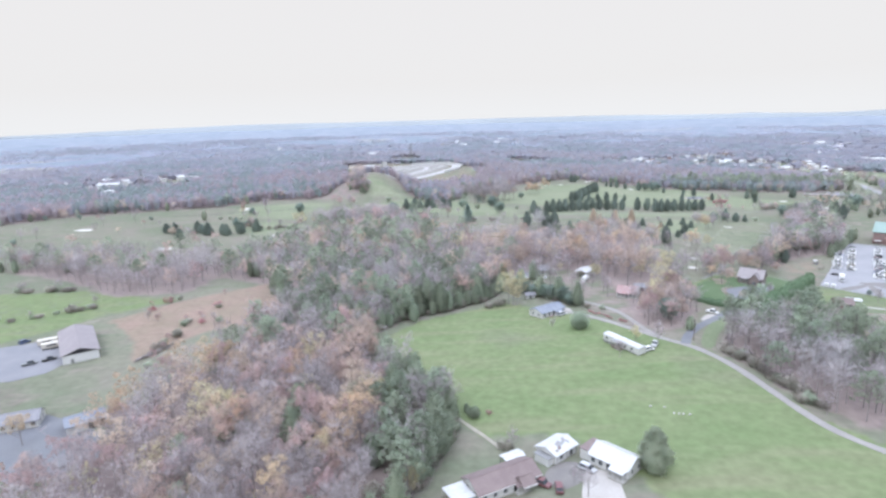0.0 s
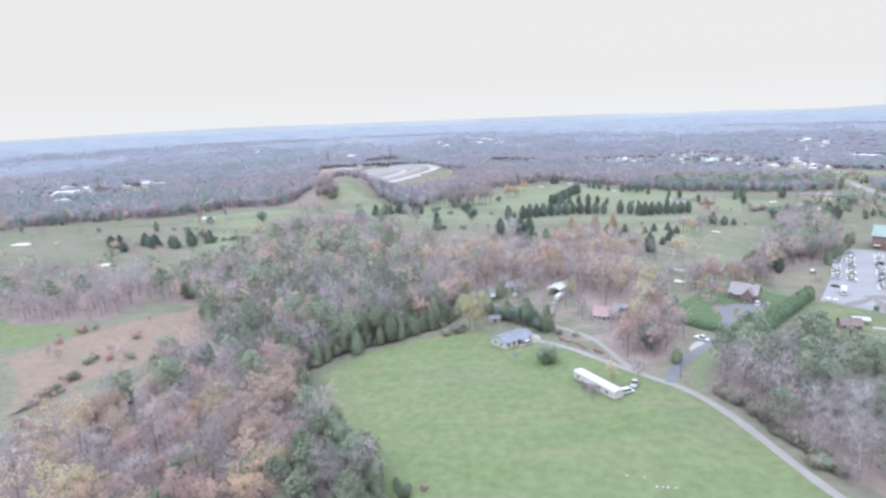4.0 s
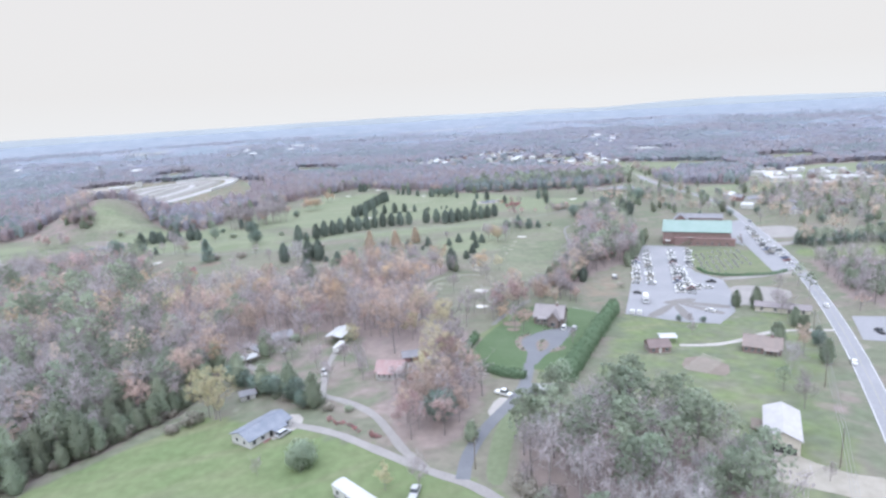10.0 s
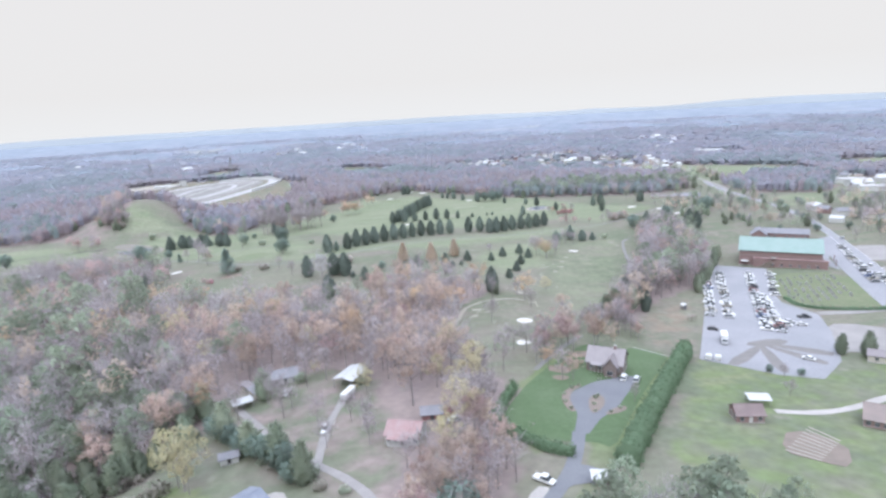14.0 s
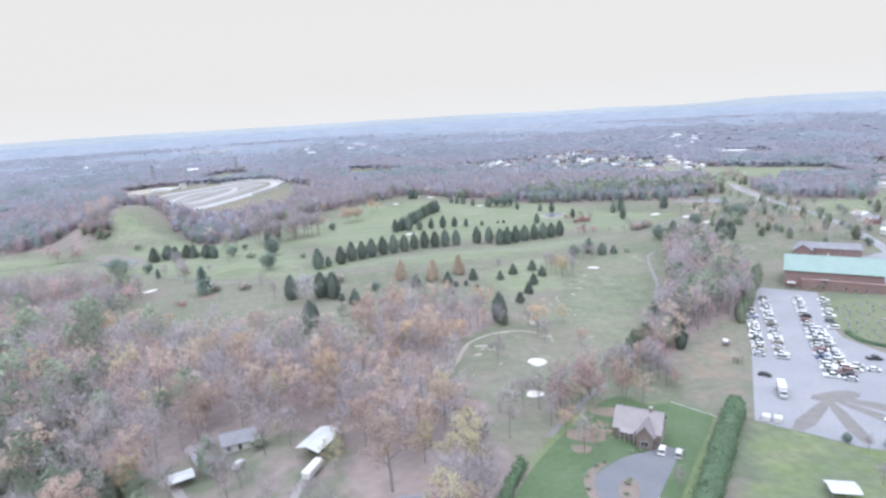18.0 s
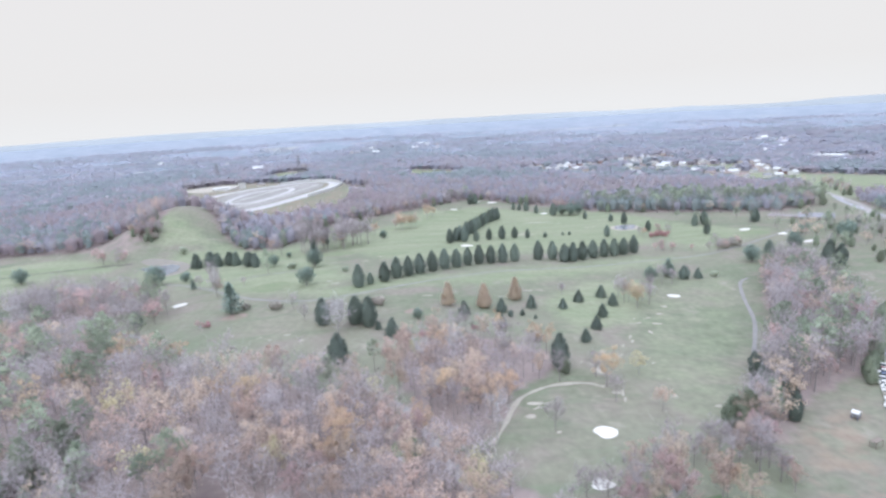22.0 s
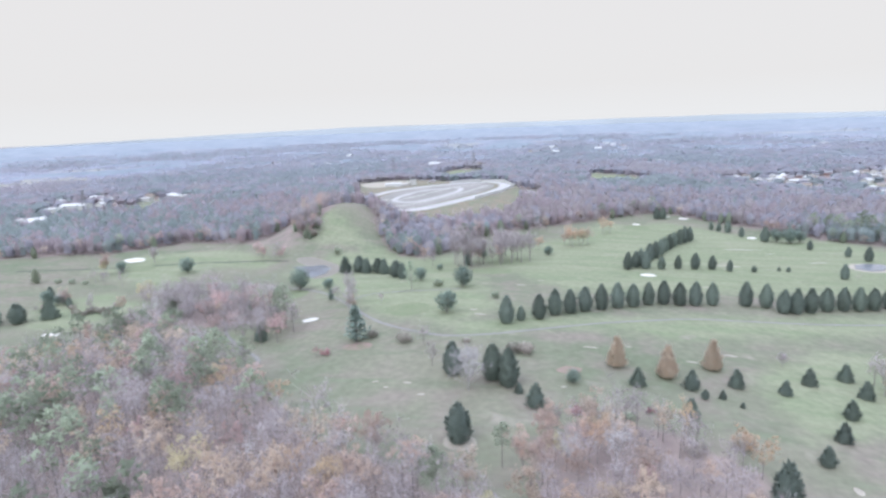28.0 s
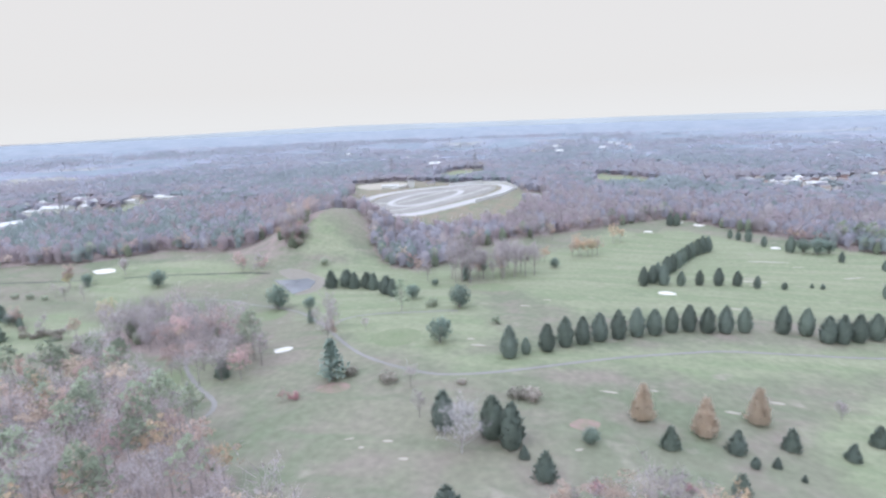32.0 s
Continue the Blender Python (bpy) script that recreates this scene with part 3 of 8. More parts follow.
LOT = [(316, 446), (290, 415), (265, 386), (240, 354), (213, 320), (224, 308), (230, 300), (242, 292), (262, 304), (285, 330), (299, 351), (298, 372), (309, 391), (337, 426)]
patch_of("parking_lot", LOT, M["asphalt"], 0.09, 5, "wide grey asphalt church parking lot", "parking lot", 0)
patch_of("parking_lot_east", [(420, 472), (436, 474), (380, 396), (345, 345), (330, 345), (345, 368), (378, 418)], M["asphalt"], 0.09, 5, "strip of asphalt parking beside the highway", "parking lot", 0)
ribbon("church_drive", [(300, 352), (316, 346), (330, 344), (346, 338)], 4.5, M["gravel"], 0.11, label="pale drive from the parking lot to the highway", category="driveway")
patch_of("lot_apron", [(284, 334), (298, 340), (312, 319), (298, 305), (279, 307), (268, 313)], M["gravel"], 0.085, 4, "grey gravel apron worn by tyres beside the lot", "driveway")
patch_of("church_apron", [(368, 404), (384, 428), (400, 440), (420, 470), (400, 480), (372, 440)], M["asphalt"], 0.08, 5, "asphalt apron beside the church", "parking lot", 0)
defmat("dirt", (0.235, 0.22, 0.215), (0.27, 0.25, 0.24), 0.3, fine=8, rough=1.0)
for _p in ([(247, 329), (218.5, 314), (223.5, 310), (247.5, 326)], [(245, 327), (232, 303), (236, 299), (248, 325)], [(247, 328), (252, 302), (258, 305), (250, 327)], [(248, 329), (262, 308), (268, 313), (251, 330)], [(240, 331), (247, 324), (262, 327), (258, 333)]):
    patch_of("dirt_track", _p, M["dirt"], 0.13, 3, "brown tyre-worn dirt streak fanning over the asphalt", "dirt track")
CEM = [(330, 417), (367, 401), (338, 349), (328, 347), (306, 363), (303, 377), (312, 394)]
defmat("cemetery_grass", (0.20, 0.235, 0.145), (0.235, 0.25, 0.165), 0.12, fine=8, rough=1.0, spec=0.05)
patch_of("cemetery_lawn", CEM, M["cemetery_grass"], 0.07, 5, "mown green cemetery lawn with rows of headstones", "lawn")
defmat("green_turf", (0.215, 0.252, 0.16), (0.24, 0.265, 0.178), 0.12, fine=6, rough=1.0, spec=0.05)
defmat("leaf_carpet", (0.33, 0.235, 0.215), (0.24, 0.22, 0.165), 0.35, fine=8, rough=1.0)
defmat("worn_soil", (0.46, 0.42, 0.365), (0.39, 0.355, 0.305), 0.4, fine=8, rough=1.0)
for _x, _y, _a, _b in ((33, 552, 11, 13), (-48, 506, 9, 12), (62, 651, 14, 12), (-50, 592, 10, 12), (172, 838, 12, 12), (104, 372, 5, 6), (-200, 650, 12, 10), (392, 655, 12, 9)):
    patch_of("putting_green", [(_x + _a * math.cos(k * 0.785) * (1 + 0.12 * math.sin(k * 2.1)), _y + _b * math.sin(k * 0.785)) for k in range(8)], M["green_turf"], 0.06, 3,
             "close-mown lighter green of the golf course", "putting green")
def bunker(x, y, a, b, turn=0.0):
    c, s = math.cos(turn), math.sin(turn)
    pts = []
    for k in range(9):
        u, v = a * math.cos(k * 0.698) * (1 + 0.22 * math.sin(k * 2.3 + x)), b * math.sin(k * 0.698) * (1 + 0.2 * math.cos(k * 1.7 + y))
        pts.append((x + c * u - s * v, y + s * u + c * v))
    patch_of("sand_bunker", pts, M["sand"], 0.10, 1.5, "pale sand bunker cut into the golf turf", "bunker", 2)
for _b in ((163, 373, 4.0, 3.3), (152.5, 348.5, 3.1, 2.5), (-13, 537, 4.4, 3.4, 0.3), (160, 657, 5, 4.5), (173, 852, 4, 3.4), (221, 888, 5.5, 4.2), (261, 807, 4, 4), (206, 898, 4, 3.2),
           (392, 669, 6, 3.4, .4), (408, 614, 6, 3.2, .3), (408, 644, 5, 3.2, .5), (252, 510, 4, 2.5), (-223, 673, 9, 7), (-229, 475, 6, 5), (-344, 557, 8, 6), (-150, 520, 5, 3)):
    bunker(*_b)
PATH_MAIN = [(-150, 618), (-95, 624), (-74, 614), (-50, 607), (-30, 595), (-6, 567), (19, 535), (37, 522), (57, 514), (71, 516), (85, 521), (105, 532), (127, 545), (149, 556), (168, 566), (200, 572), (232, 578), (275, 590), (317, 597), (347, 611), (393, 638), (440, 665)]
ribbon("cart_path", PATH_MAIN, 1.7, M["cart_path"], 0.08, label="winding grey golf cart path", category="path", wob=0.12)
ribbon("cart_path", [(-60, 540), (-52, 523), (-30, 501), (-11, 487), (-13, 474), (-30, 455), (-50, 440)], 1.7, M["cart_path"], 0.08, label="grey cart path bending into the woods", category="path", wob=0.12)
ribbon("cart_path", [(-6, 567), (-2, 585), (12, 590), (29, 592), (52, 596)], 1.8, M["cart_path"], 0.08, label="faint cart path by the green", category="path", wob=0.2)
ribbon("cart_path", [(313, 539), (306, 535), (298, 524), (283, 494), (272, 469), (253, 440), (238, 418), (221, 393), (209, 373)], 1.9, M["cart_path"], 0.08, label="cart path beside the fairway trees", category="path", wob=0.15)
ribbon("dirt_road", [(92, 412), (100, 400), (105, 394), (110, 379), (114, 368), (117, 356), (124, 335)], 3.2, M["gravel"], 0.07, label="grey dirt way through the trees", category="path", wob=0.2)
ribbon("sandy_bank", [(172, 403), (168, 406), (160, 405), (154, 404), (147, 400), (141, 395), (137, 387), (133, 378), (128, 370)], 1.5, M["worn_soil"], 0.09, label="bare sandy bank along a dry ditch", category="path", wob=0.6)
ribbon("ditch", [(-290, 630), (-213, 651), (-168, 671), (-120, 679), (-95, 678)], 2.0, M["dark_opening"], 0.05, label="dark narrow ditch across the rough", category="ditch", wob=0.3)
ribbon("farm_path", [(15, 150), (11, 157), (6, 164), (0, 174)], 1.1, M["worn_soil"], 0.07, label="worn pale path by the farm", category="path", wob=0.2)
patch_of("farm_yard", [(34, 134), (36.5, 139), (40, 139), (43.5, 134), (43, 126), (42, 100), (28, 100), (30, 118)], M["pale_gravel"], 0.07, label="pale gravel farmyard between the buildings", category="yard")
patch_of("bare_yard", [(24, 135), (26, 140), (31, 143), (35.5, 142), (37, 138), (34, 133.5), (28, 130.5)], M["dirt"], 0.065, label="worn brown ground between the farm buildings", category="yard")
patch_of("barn_yard", [(-205, 246), (-180, 256), (-164, 244), (-154, 220), (-172, 207), (-215, 215)], M["yard_asphalt"], 0.07, 5, "grey paved yard beside the metal barn", "yard")
patch_of("garage_yard", [(-150, 172), (-139, 184), (-122, 176), (-108, 168), (-100, 150), (-125, 140)], M["driveway_asphalt"], 0.07, 5, "grey paved yard before the garage", "yard")
ribbon("house_drive", [(206, 275), (215, 271), (226, 270), (238, 272), (253, 275), (268, 268), (277, 262)], 3.0, M["pale_gravel"], 0.07, label="pale drive to the brick house", category="driveway", wob=0.15)
patch_of("garden_plot", [(201, 265), (209, 253), (199, 242), (194.5, 246), (188.5, 254)], M["clay"], 0.08, label="tilled brown vegetable plot", category="garden")
for _k in range(9):
    ribbon("furrow", [(190 + 2.1 * _k, 254 + 1.2 * _k), (194.5 + 1.7 * _k, 247 + .9 * _k)], .7, M["worn_soil"], 0.16, 2, "raised pale soil row in the vegetable plot", "garden row")
patch_of("dirt_pad", [(171.5, 208), (175, 203), (176.5, 195), (180, 187), (188.5, 181), (182, 172), (176, 173), (173, 180), (167, 186), (161, 192), (162, 200)], M["worn_soil"], 0.08, label="pale churned dirt drive off the highway", category="driveway")
patch_of("side_drive", [(192, 176), (206, 166), (232, 150), (234, 154), (210, 170), (197, 182)], M["gravel"], 0.07, label="gravel side road across the highway", category="driveway")
patch_of("shop_yard", [(272, 251), (296, 274), (312, 262), (296, 236), (286, 236)], M["asphalt"], 0.08, 4, "grey asphalt yard beside the metal building", "yard", 0)
patch_of("gravel_lot", [(394, 414), (402, 432), (418, 446), (440, 432), (428, 414), (414, 402)], M["gravel"], 0.07, 5, "pale gravel lot across the highway", "parking lot")
ribbon("far_drive", [(378, 396), (400, 392), (440, 376), (480, 352)], 7, M["gravel"], 0.08, label="pale side road off the highway", category="road", wob=0.2)
ribbon("far_road", [(640, 960), (615, 890), (588, 813), (551, 726), (520, 690)], 5, M["gravel"], 0.12, label="pale road curving over the far slope", category="road")
for _x, _y, _a, _b in ((176, 415, 1.6, 3), (180, 425, 1, 2.4), (184, 433, 1.2, 2), (176, 398, 1.5, 1.2), (214, 455, 1, 2), (222, 466, 3, 1), (230, 480, 2.4, 1), (238, 492, 2, 1.4), (195, 395, 1.4, 1), (207, 388, 1.6, .8), (143, 384, 2.2, 1.4), (146, 392, 3, 1.2), (150, 388, 2, .8),
                       (104, 366, 3, 1.2), (96, 372, 2, 1), (62, 462, 1.6, .8), (55, 470, 2, .7), (48, 466, 1.2, .6), (120, 512, 3, .8), (135, 517, 2, .7), (158, 508, 2.6, .9), (175, 520, 3, .8), (190, 634, 4, 1.5), (215, 700, 9, 2), (240, 760, 14, 2), (70, 545, 3, 1), (66, 552, 2.4, 1), (84, 610, 3, 1.4), (95, 625, 2, 1)):
    patch_of("bare_patch", [(_x + _a * math.cos(k * 1.05) * (1 + .3 * math.sin(k * 2.7 + _x)), _y + _b * math.sin(k * 1.05)) for k in range(6)], M["worn_soil"], 0.06, 2, "worn pale patch of bare soil in the turf", "bare soil")
# ragged worn streaks where the turf has gone
for _x, _y, _a, _b in ((252, 511, 2.2, 1), (246, 508, 1.5, 0.8), (221, 474, 2.4, 0.8), (214, 473, 1.6, 0.7), (214, 467, 2, 0.8), (202, 449, 1, 2.2), (201, 444, 0.8, 1.8), (195, 439, 1.2, 2),
                       (190, 429, 1.6, 1), (178, 398, 0.8, 2.6), (177, 393, 0.8, 1.8), (173, 403, 1.2, 1.2), (146, 389, 1.8, 0.9), (151, 392, 2.4, 0.7), (154, 393, 1.6, 0.6), (194, 377, 1.4, 0.6),
                       (182, 372, 1, 0.6), (172, 423, 0.9, 0.6), (99, 383, 2.6, 1), (97, 389, 1.4, 0.8), (149, 374, 1.5, 0.7), (200, 422, 1, 0.8), (110, 474, 1.8, 0.7), (72, 474, 1.2, 0.5),
                       (43, 470, 1.5, 0.5), (126, 449, 1.4, 0.5), (168, 609, 2.4, 1), (214, 690, 3.5, 1.2), (258, 747, 5, 1.2), (280, 721, 6, 1.4)):
    _r = np.random.default_rng(int(_x * 31 + _y))
    patch_of("bare_patch", [(_x + _a * math.cos(k * .57) * _r.uniform(.45, 1.3) + .35 * _b * math.sin(k * .57), _y + _b * math.sin(k * .57) * _r.uniform(.45, 1.3) + .4 * _a * math.cos(k * .57)) for k in range(11)], M["worn_soil"], 0.07, 2, "ragged worn streak of pale bare soil in the turf", "bare soil", 1)
defmat("lawn_grass", (0.125, 0.18, 0.098), (0.148, 0.20, 0.118), 0.08, fine=8, rough=1.0, spec=0.05)
patch_of("lawn", [(121, 287.5), (133.5, 305), (148.5, 320), (156, 326), (166, 335), (174, 341), (182.5, 343), (184.5, 335), (196.5, 335.5), (203.5, 326), (196, 318), (174, 296), (157.5, 278), (147, 266), (143.5, 271), (138, 272), (131, 276), (124, 283)], M["lawn_grass"], 0.055, 4, "lush dark green mown lawn round the stone house", "lawn")
for _x, _y, _a, _b in ((170, 333, 5, 3.5), (181, 329, 4.5, 3.5), (153, 314, 3.2, 2.4), (156, 321, 4, 4)):
    patch_of("fallen_leaves", [(_x + _a * math.cos(k * .785) * (1 + .2 * math.sin(k * 2.2 + _x)), _y + _b * math.sin(k * .785) * (1 + .2 * math.cos(k * 1.9 + _y))) for k in range(8)], M["leaf_carpet"], 0.075, 2, "ring of fallen reddish leaves on the lawn", "leaf litter")
ribbon("garden_path", [(147, 322), (155, 330.5), (163.5, 338.4), (172, 346), (180, 352)], 2.0, M["cart_path"], 0.08, label="grey path along the edge of the lawn", category="path", wob=0.12)
ribbon("lawn_kerb", [(194.5, 336), (199, 330), (203, 324)], 0.5, M["concrete"], 0.12, label="pale kerb at the lawn's edge", category="kerb")
patch_of("lawn", [(122, 249), (126, 247.5), (119, 237), (111, 226), (103.5, 212.7), (100, 214.3), (101.6, 220.6), (111, 237)], M["green_turf"], 0.06, 3, "bright green verge beside the driveway", "lawn")
# pond below the knoll
defmat("pond_water", (0.22, 0.235, 0.27), (0.18, 0.19, 0.22), 0.05, rough=0.22, spec=0.8)
patch_of("pond_bank", [(-92, 680), (-88, 688), (-74, 687), (-48, 672), (-45, 645), (-54, 632), (-58, 640), (-62, 660)], M["brush"], 0.05, 4, "dark weedy bank round the pond", "bank")
patch_of("pond_bank", [(297, 719), (311, 723), (321, 720), (319, 707), (312, 697), (301, 695), (292, 703)], M["worn_soil"], 0.05, 4, "pale bare bank round the golf pond", "bank")
for _rim, _c, _label in ((((-90, 670), (-89, 679), (-82, 684), (-70, 677), (-56, 666), (-53, 651), (-58, 637), (-74, 654)), (-72, 664), "small still grey pond mirroring the sky"),
                         (((300, 716), (310, 719), (318, 717), (317, 709), (311, 701), (303, 699), (296, 705)), (302, 699), "narrow golf pond with a pale bank")):
    bm = bmesh.new()
    _f = bm.faces.new([bm.verts.new((x, y, gz(*_c) + 0.3)) for x, y in _rim])
    bmesh.ops.extrude_face_region(bm, geom=[_f])
    for _v in list(bm.verts)[len(_rim):]:
        _v.co.z -= 2.0
    bmesh.ops.recalc_face_normals(bm, faces=bm.faces)
    tagged(part("pond", bm, M["pond_water"]), _label, "pond", kind="structure")

# ---------------------------------------------------------------- trees
rng = np.random.default_rng(7)

NORMALS = {}
def clothe(me, out):
    """Turns the sprays of a crown outward and gives them the soft roundness of the whole crown."""
    n = out / (np.linalg.norm(out, axis=1, keepdims=True) + 1e-9)
    a = me.attributes.new("custom_normal", "FLOAT_VECTOR", "POINT")
    a.data.foreach_set("vector", n.astype(np.float32).ravel())

def outward(v, f, out):
    """Winds each triangle so that its front looks out of the crown."""
    p = v[f]
    geo = np.cross(p[:, 1] - p[:, 0], p[:, 2] - p[:, 0])
    back = (geo * out[f].mean(1)).sum(1) < 0
    f = f.copy()
    f[back] = f[back][:, ::-1]
    return f

class Mesher:
    def __init__(self):
        self.v, self.f, self.o = [], [], []

    def tube(self, a, b, r0, r1, n=4):
        a, b = np.array(a, float), np.array(b, float)
        d = (b - a) / (np.linalg.norm(b - a) + 1e-9)
        u = np.cross(d, (0.3, 0.9, 0.1) if abs(d[1]) < 0.8 else (1, 0, 0))
        u /= np.linalg.norm(u)
        w = np.cross(d, u)
        k = len(self.v)
        for c, r in ((a, r0), (b, r1)):
            for i in range(n):
                t = 6.2832 * i / n
                self.v.append(c + r * (math.cos(t) * u + math.sin(t) * w))
        for i in range(n):
            j = (i + 1) % n
            self.f += [(k + i, k + j, k + n + j), (k + i, k + n + j, k + n + i)]

    def sliver(self, a, b, w, out=None):
        a, b = np.array(a, float), np.array(b, float)
        s = np.cross(b - a, rng.normal(size=3))
        s *= w / (np.linalg.norm(s) + 1e-9)
        k = len(self.v)
        self.v += [a - s, a + s, b]
        self.f.append((k, k + 1, k + 2))
        if out is not None:
            self.o += [out] * 3

    def leaf(self, c, size, up=0.0, out=None):
        c = np.array(c, float)
        p = rng.normal(size=(3, 3))
        p -= p.mean(0)
        p /= np.linalg.norm(p, axis=1).mean()
        p[:, 2] *= 1 - up
        k = len(self.v)
        self.v += list(c + p * size)
        self.f.append((k, k + 1, k + 2))
        if out is not None:
            self.o += [out] * 3

    def mesh(self, name, m):
        v, f = np.array(self.v, float), np.array(self.f)
        if len(self.o) != len(self.v):
            return mesh_np(name, v, f, m)
        o = np.array(self.o, float)
        o = o / (np.linalg.norm(o, axis=1, keepdims=True) + 1e-9)
        me = mesh_np(name, v, outward(v, f, o), m)
        clothe(me, o)
        NORMALS[me.name] = o
        return me

def rounded(p, mid, wide, tall):
    """The way out of a rounded crown at a place in it, with a little unevenness."""
    d = (np.asarray(p, float) - mid) / (wide, wide, tall)
    d /= np.linalg.norm(d) + 1e-9
    return d + (0, 0, 0.6) + rng.normal(0, 0.14, 3)

def branches(height, spread, limbs, low=0.3, lift=0.7):
    """Trunk and limbs of a broadleaf tree, with the ends of its branches."""
    wood, ends = Mesher(), []
    r = 0.0145 * height
    lean = rng.normal(0, 0.02, 2) * height
    pts = [np.array((lean[0] * t * t, lean[1] * t * t, height * 0.82 * t)) for t in (0, 0.3, 0.62, 1)]
    for i in range(3):
        wood.tube(pts[i], pts[i + 1], r * (1 - 0.3 * i), r * (0.7 - 0.3 * i) + 0.02, 6)
    for k in range(limbs):
        t = low + (0.95 - low) * (k + rng.random()) / limbs
        base = np.array((lean[0] * t * t, lean[1] * t * t, height * 0.82 * t))
        a = 2.4 * k + rng.normal(0, 0.4)
        reach = spread * (1.15 - 0.75 * t) * rng.uniform(0.75, 1.1)
        mid = base + np.array((math.cos(a) * reach * 0.55, math.sin(a) * reach * 0.55, reach * lift * 0.6))
        tip = base + np.array((math.cos(a) * reach, math.sin(a) * reach, reach * lift * 1.35))
        wood.tube(base, mid, r * 0.42, r * 0.24, 4)
        wood.tube(mid, tip, r * 0.24, 0.03, 3)
        for q in range(5):
            s = base + (tip - base) * rng.uniform(0.35, 1)
            e = s + rng.normal(size=3) * spread * 0.2 + (0, 0, spread * 0.22)
            wood.sliver(s, e, 0.07)
            ends.append((s, e))
    return wood, ends

def broadleaf(height, spread, limbs, crown, n, size, twig=0, low=0.3, pale=False):
    wood, ends = branches(height, spread, limbs, low)
    top = Mesher()
    mid = np.array((0, 0, height * (0.35 + 0.45 * low)))
    tall = height * 0.55
    for s, e in ends:
        for _ in range(twig):
            a = s + (e - s) * rng.uniform(0.2, 1)
            d = rng.normal(size=3) + np.array((0, 0, 0.7))
            top.sliver(a, a + d * height * 0.06, 0.045, rounded(a, mid, spread, tall))
    # leaves hang in clumps about the branch ends, thinning towards the inside
    clumps = [ends[i] for i in rng.permutation(len(ends))[:26]]
    for k in range(n):
        s, e = clumps[rng.integers(len(clumps))] if k % 3 else ends[rng.integers(len(ends))]
        d = rng.normal(size=3)
        c = e + d / np.linalg.norm(d) * spread * 0.2 * rng.uniform(0.6, 1.05) * (1, 1, 0.8)
        top.leaf(c, size * rng.uniform(0.6, 1.3), 0.0, 0.7 * rounded(c, mid, spread, tall) + 0.32 * d / np.linalg.norm(d))
    return wood.mesh("trunk", M["pale_bark" if pale else "bark"]), top.mesh("crown", M[crown])

def pine(height, spread, crown="pine_needles", low=0.5, boughs=17):
    """A tall pine: a bare trunk, then flattened, uneven clumps of needles on spreading boughs."""
    wood, top = Mesher(), Mesher()
    r = 0.012 * height
    wood.tube((0, 0, 0), (0, 0, height * 0.55), r, r * 0.65, 6)
    wood.tube((0, 0, height * 0.55), (0.1, 0.1, height * 0.95), r * 0.65, 0.04, 5)
    mid = np.array((0, 0, height * (low + 0.1)))
    for k in range(boughs):
        t = low + (0.95 - low) * (k + 0.5 * rng.random()) / boughs
        u = (t - low) / (1 - low)
        reach = spread * (0.62 + 0.55 * math.sin(2.6 * u + 0.45)) * (1.02 - 0.85 * u ** 2) * rng.uniform(0.65, 1.1)
        a = 2.4 * k + rng.normal(0, 0.35)
        root = np.array((0, 0, height * t))
        c0 = root + np.array((math.cos(a) * reach * 0.72, math.sin(a) * reach * 0.72, reach * 0.2))
        wood.tube(root, c0, 0.07, 0.03, 3)
        rr = spread * rng.uniform(0.3, 0.46) * (1 - 0.35 * u)
        for _ in range(34):
            d = rng.normal(size=3)
            d /= np.linalg.norm(d)
            c = c0 + d * rr * (1, 1, 0.55) * rng.uniform(0.6, 1.12)
            top.leaf(c, rng.uniform(0.32, 0.62), 0.2, 0.5 * d + 0.6 * rounded(c, mid, spread, height * 0.45))
    for _ in range(30):
        d = rng.normal(size=3)
        d /= np.linalg.norm(d)
        c = np.array((0, 0, height * 0.955)) + d * (0.9, 0.9, height * 0.045)
        top.leaf(c, rng.uniform(0.3, 0.55), 0.0, d + (0, 0, 0.4))
    return wood.mesh("trunk", M["bark"]), top.mesh("crown", M[crown])

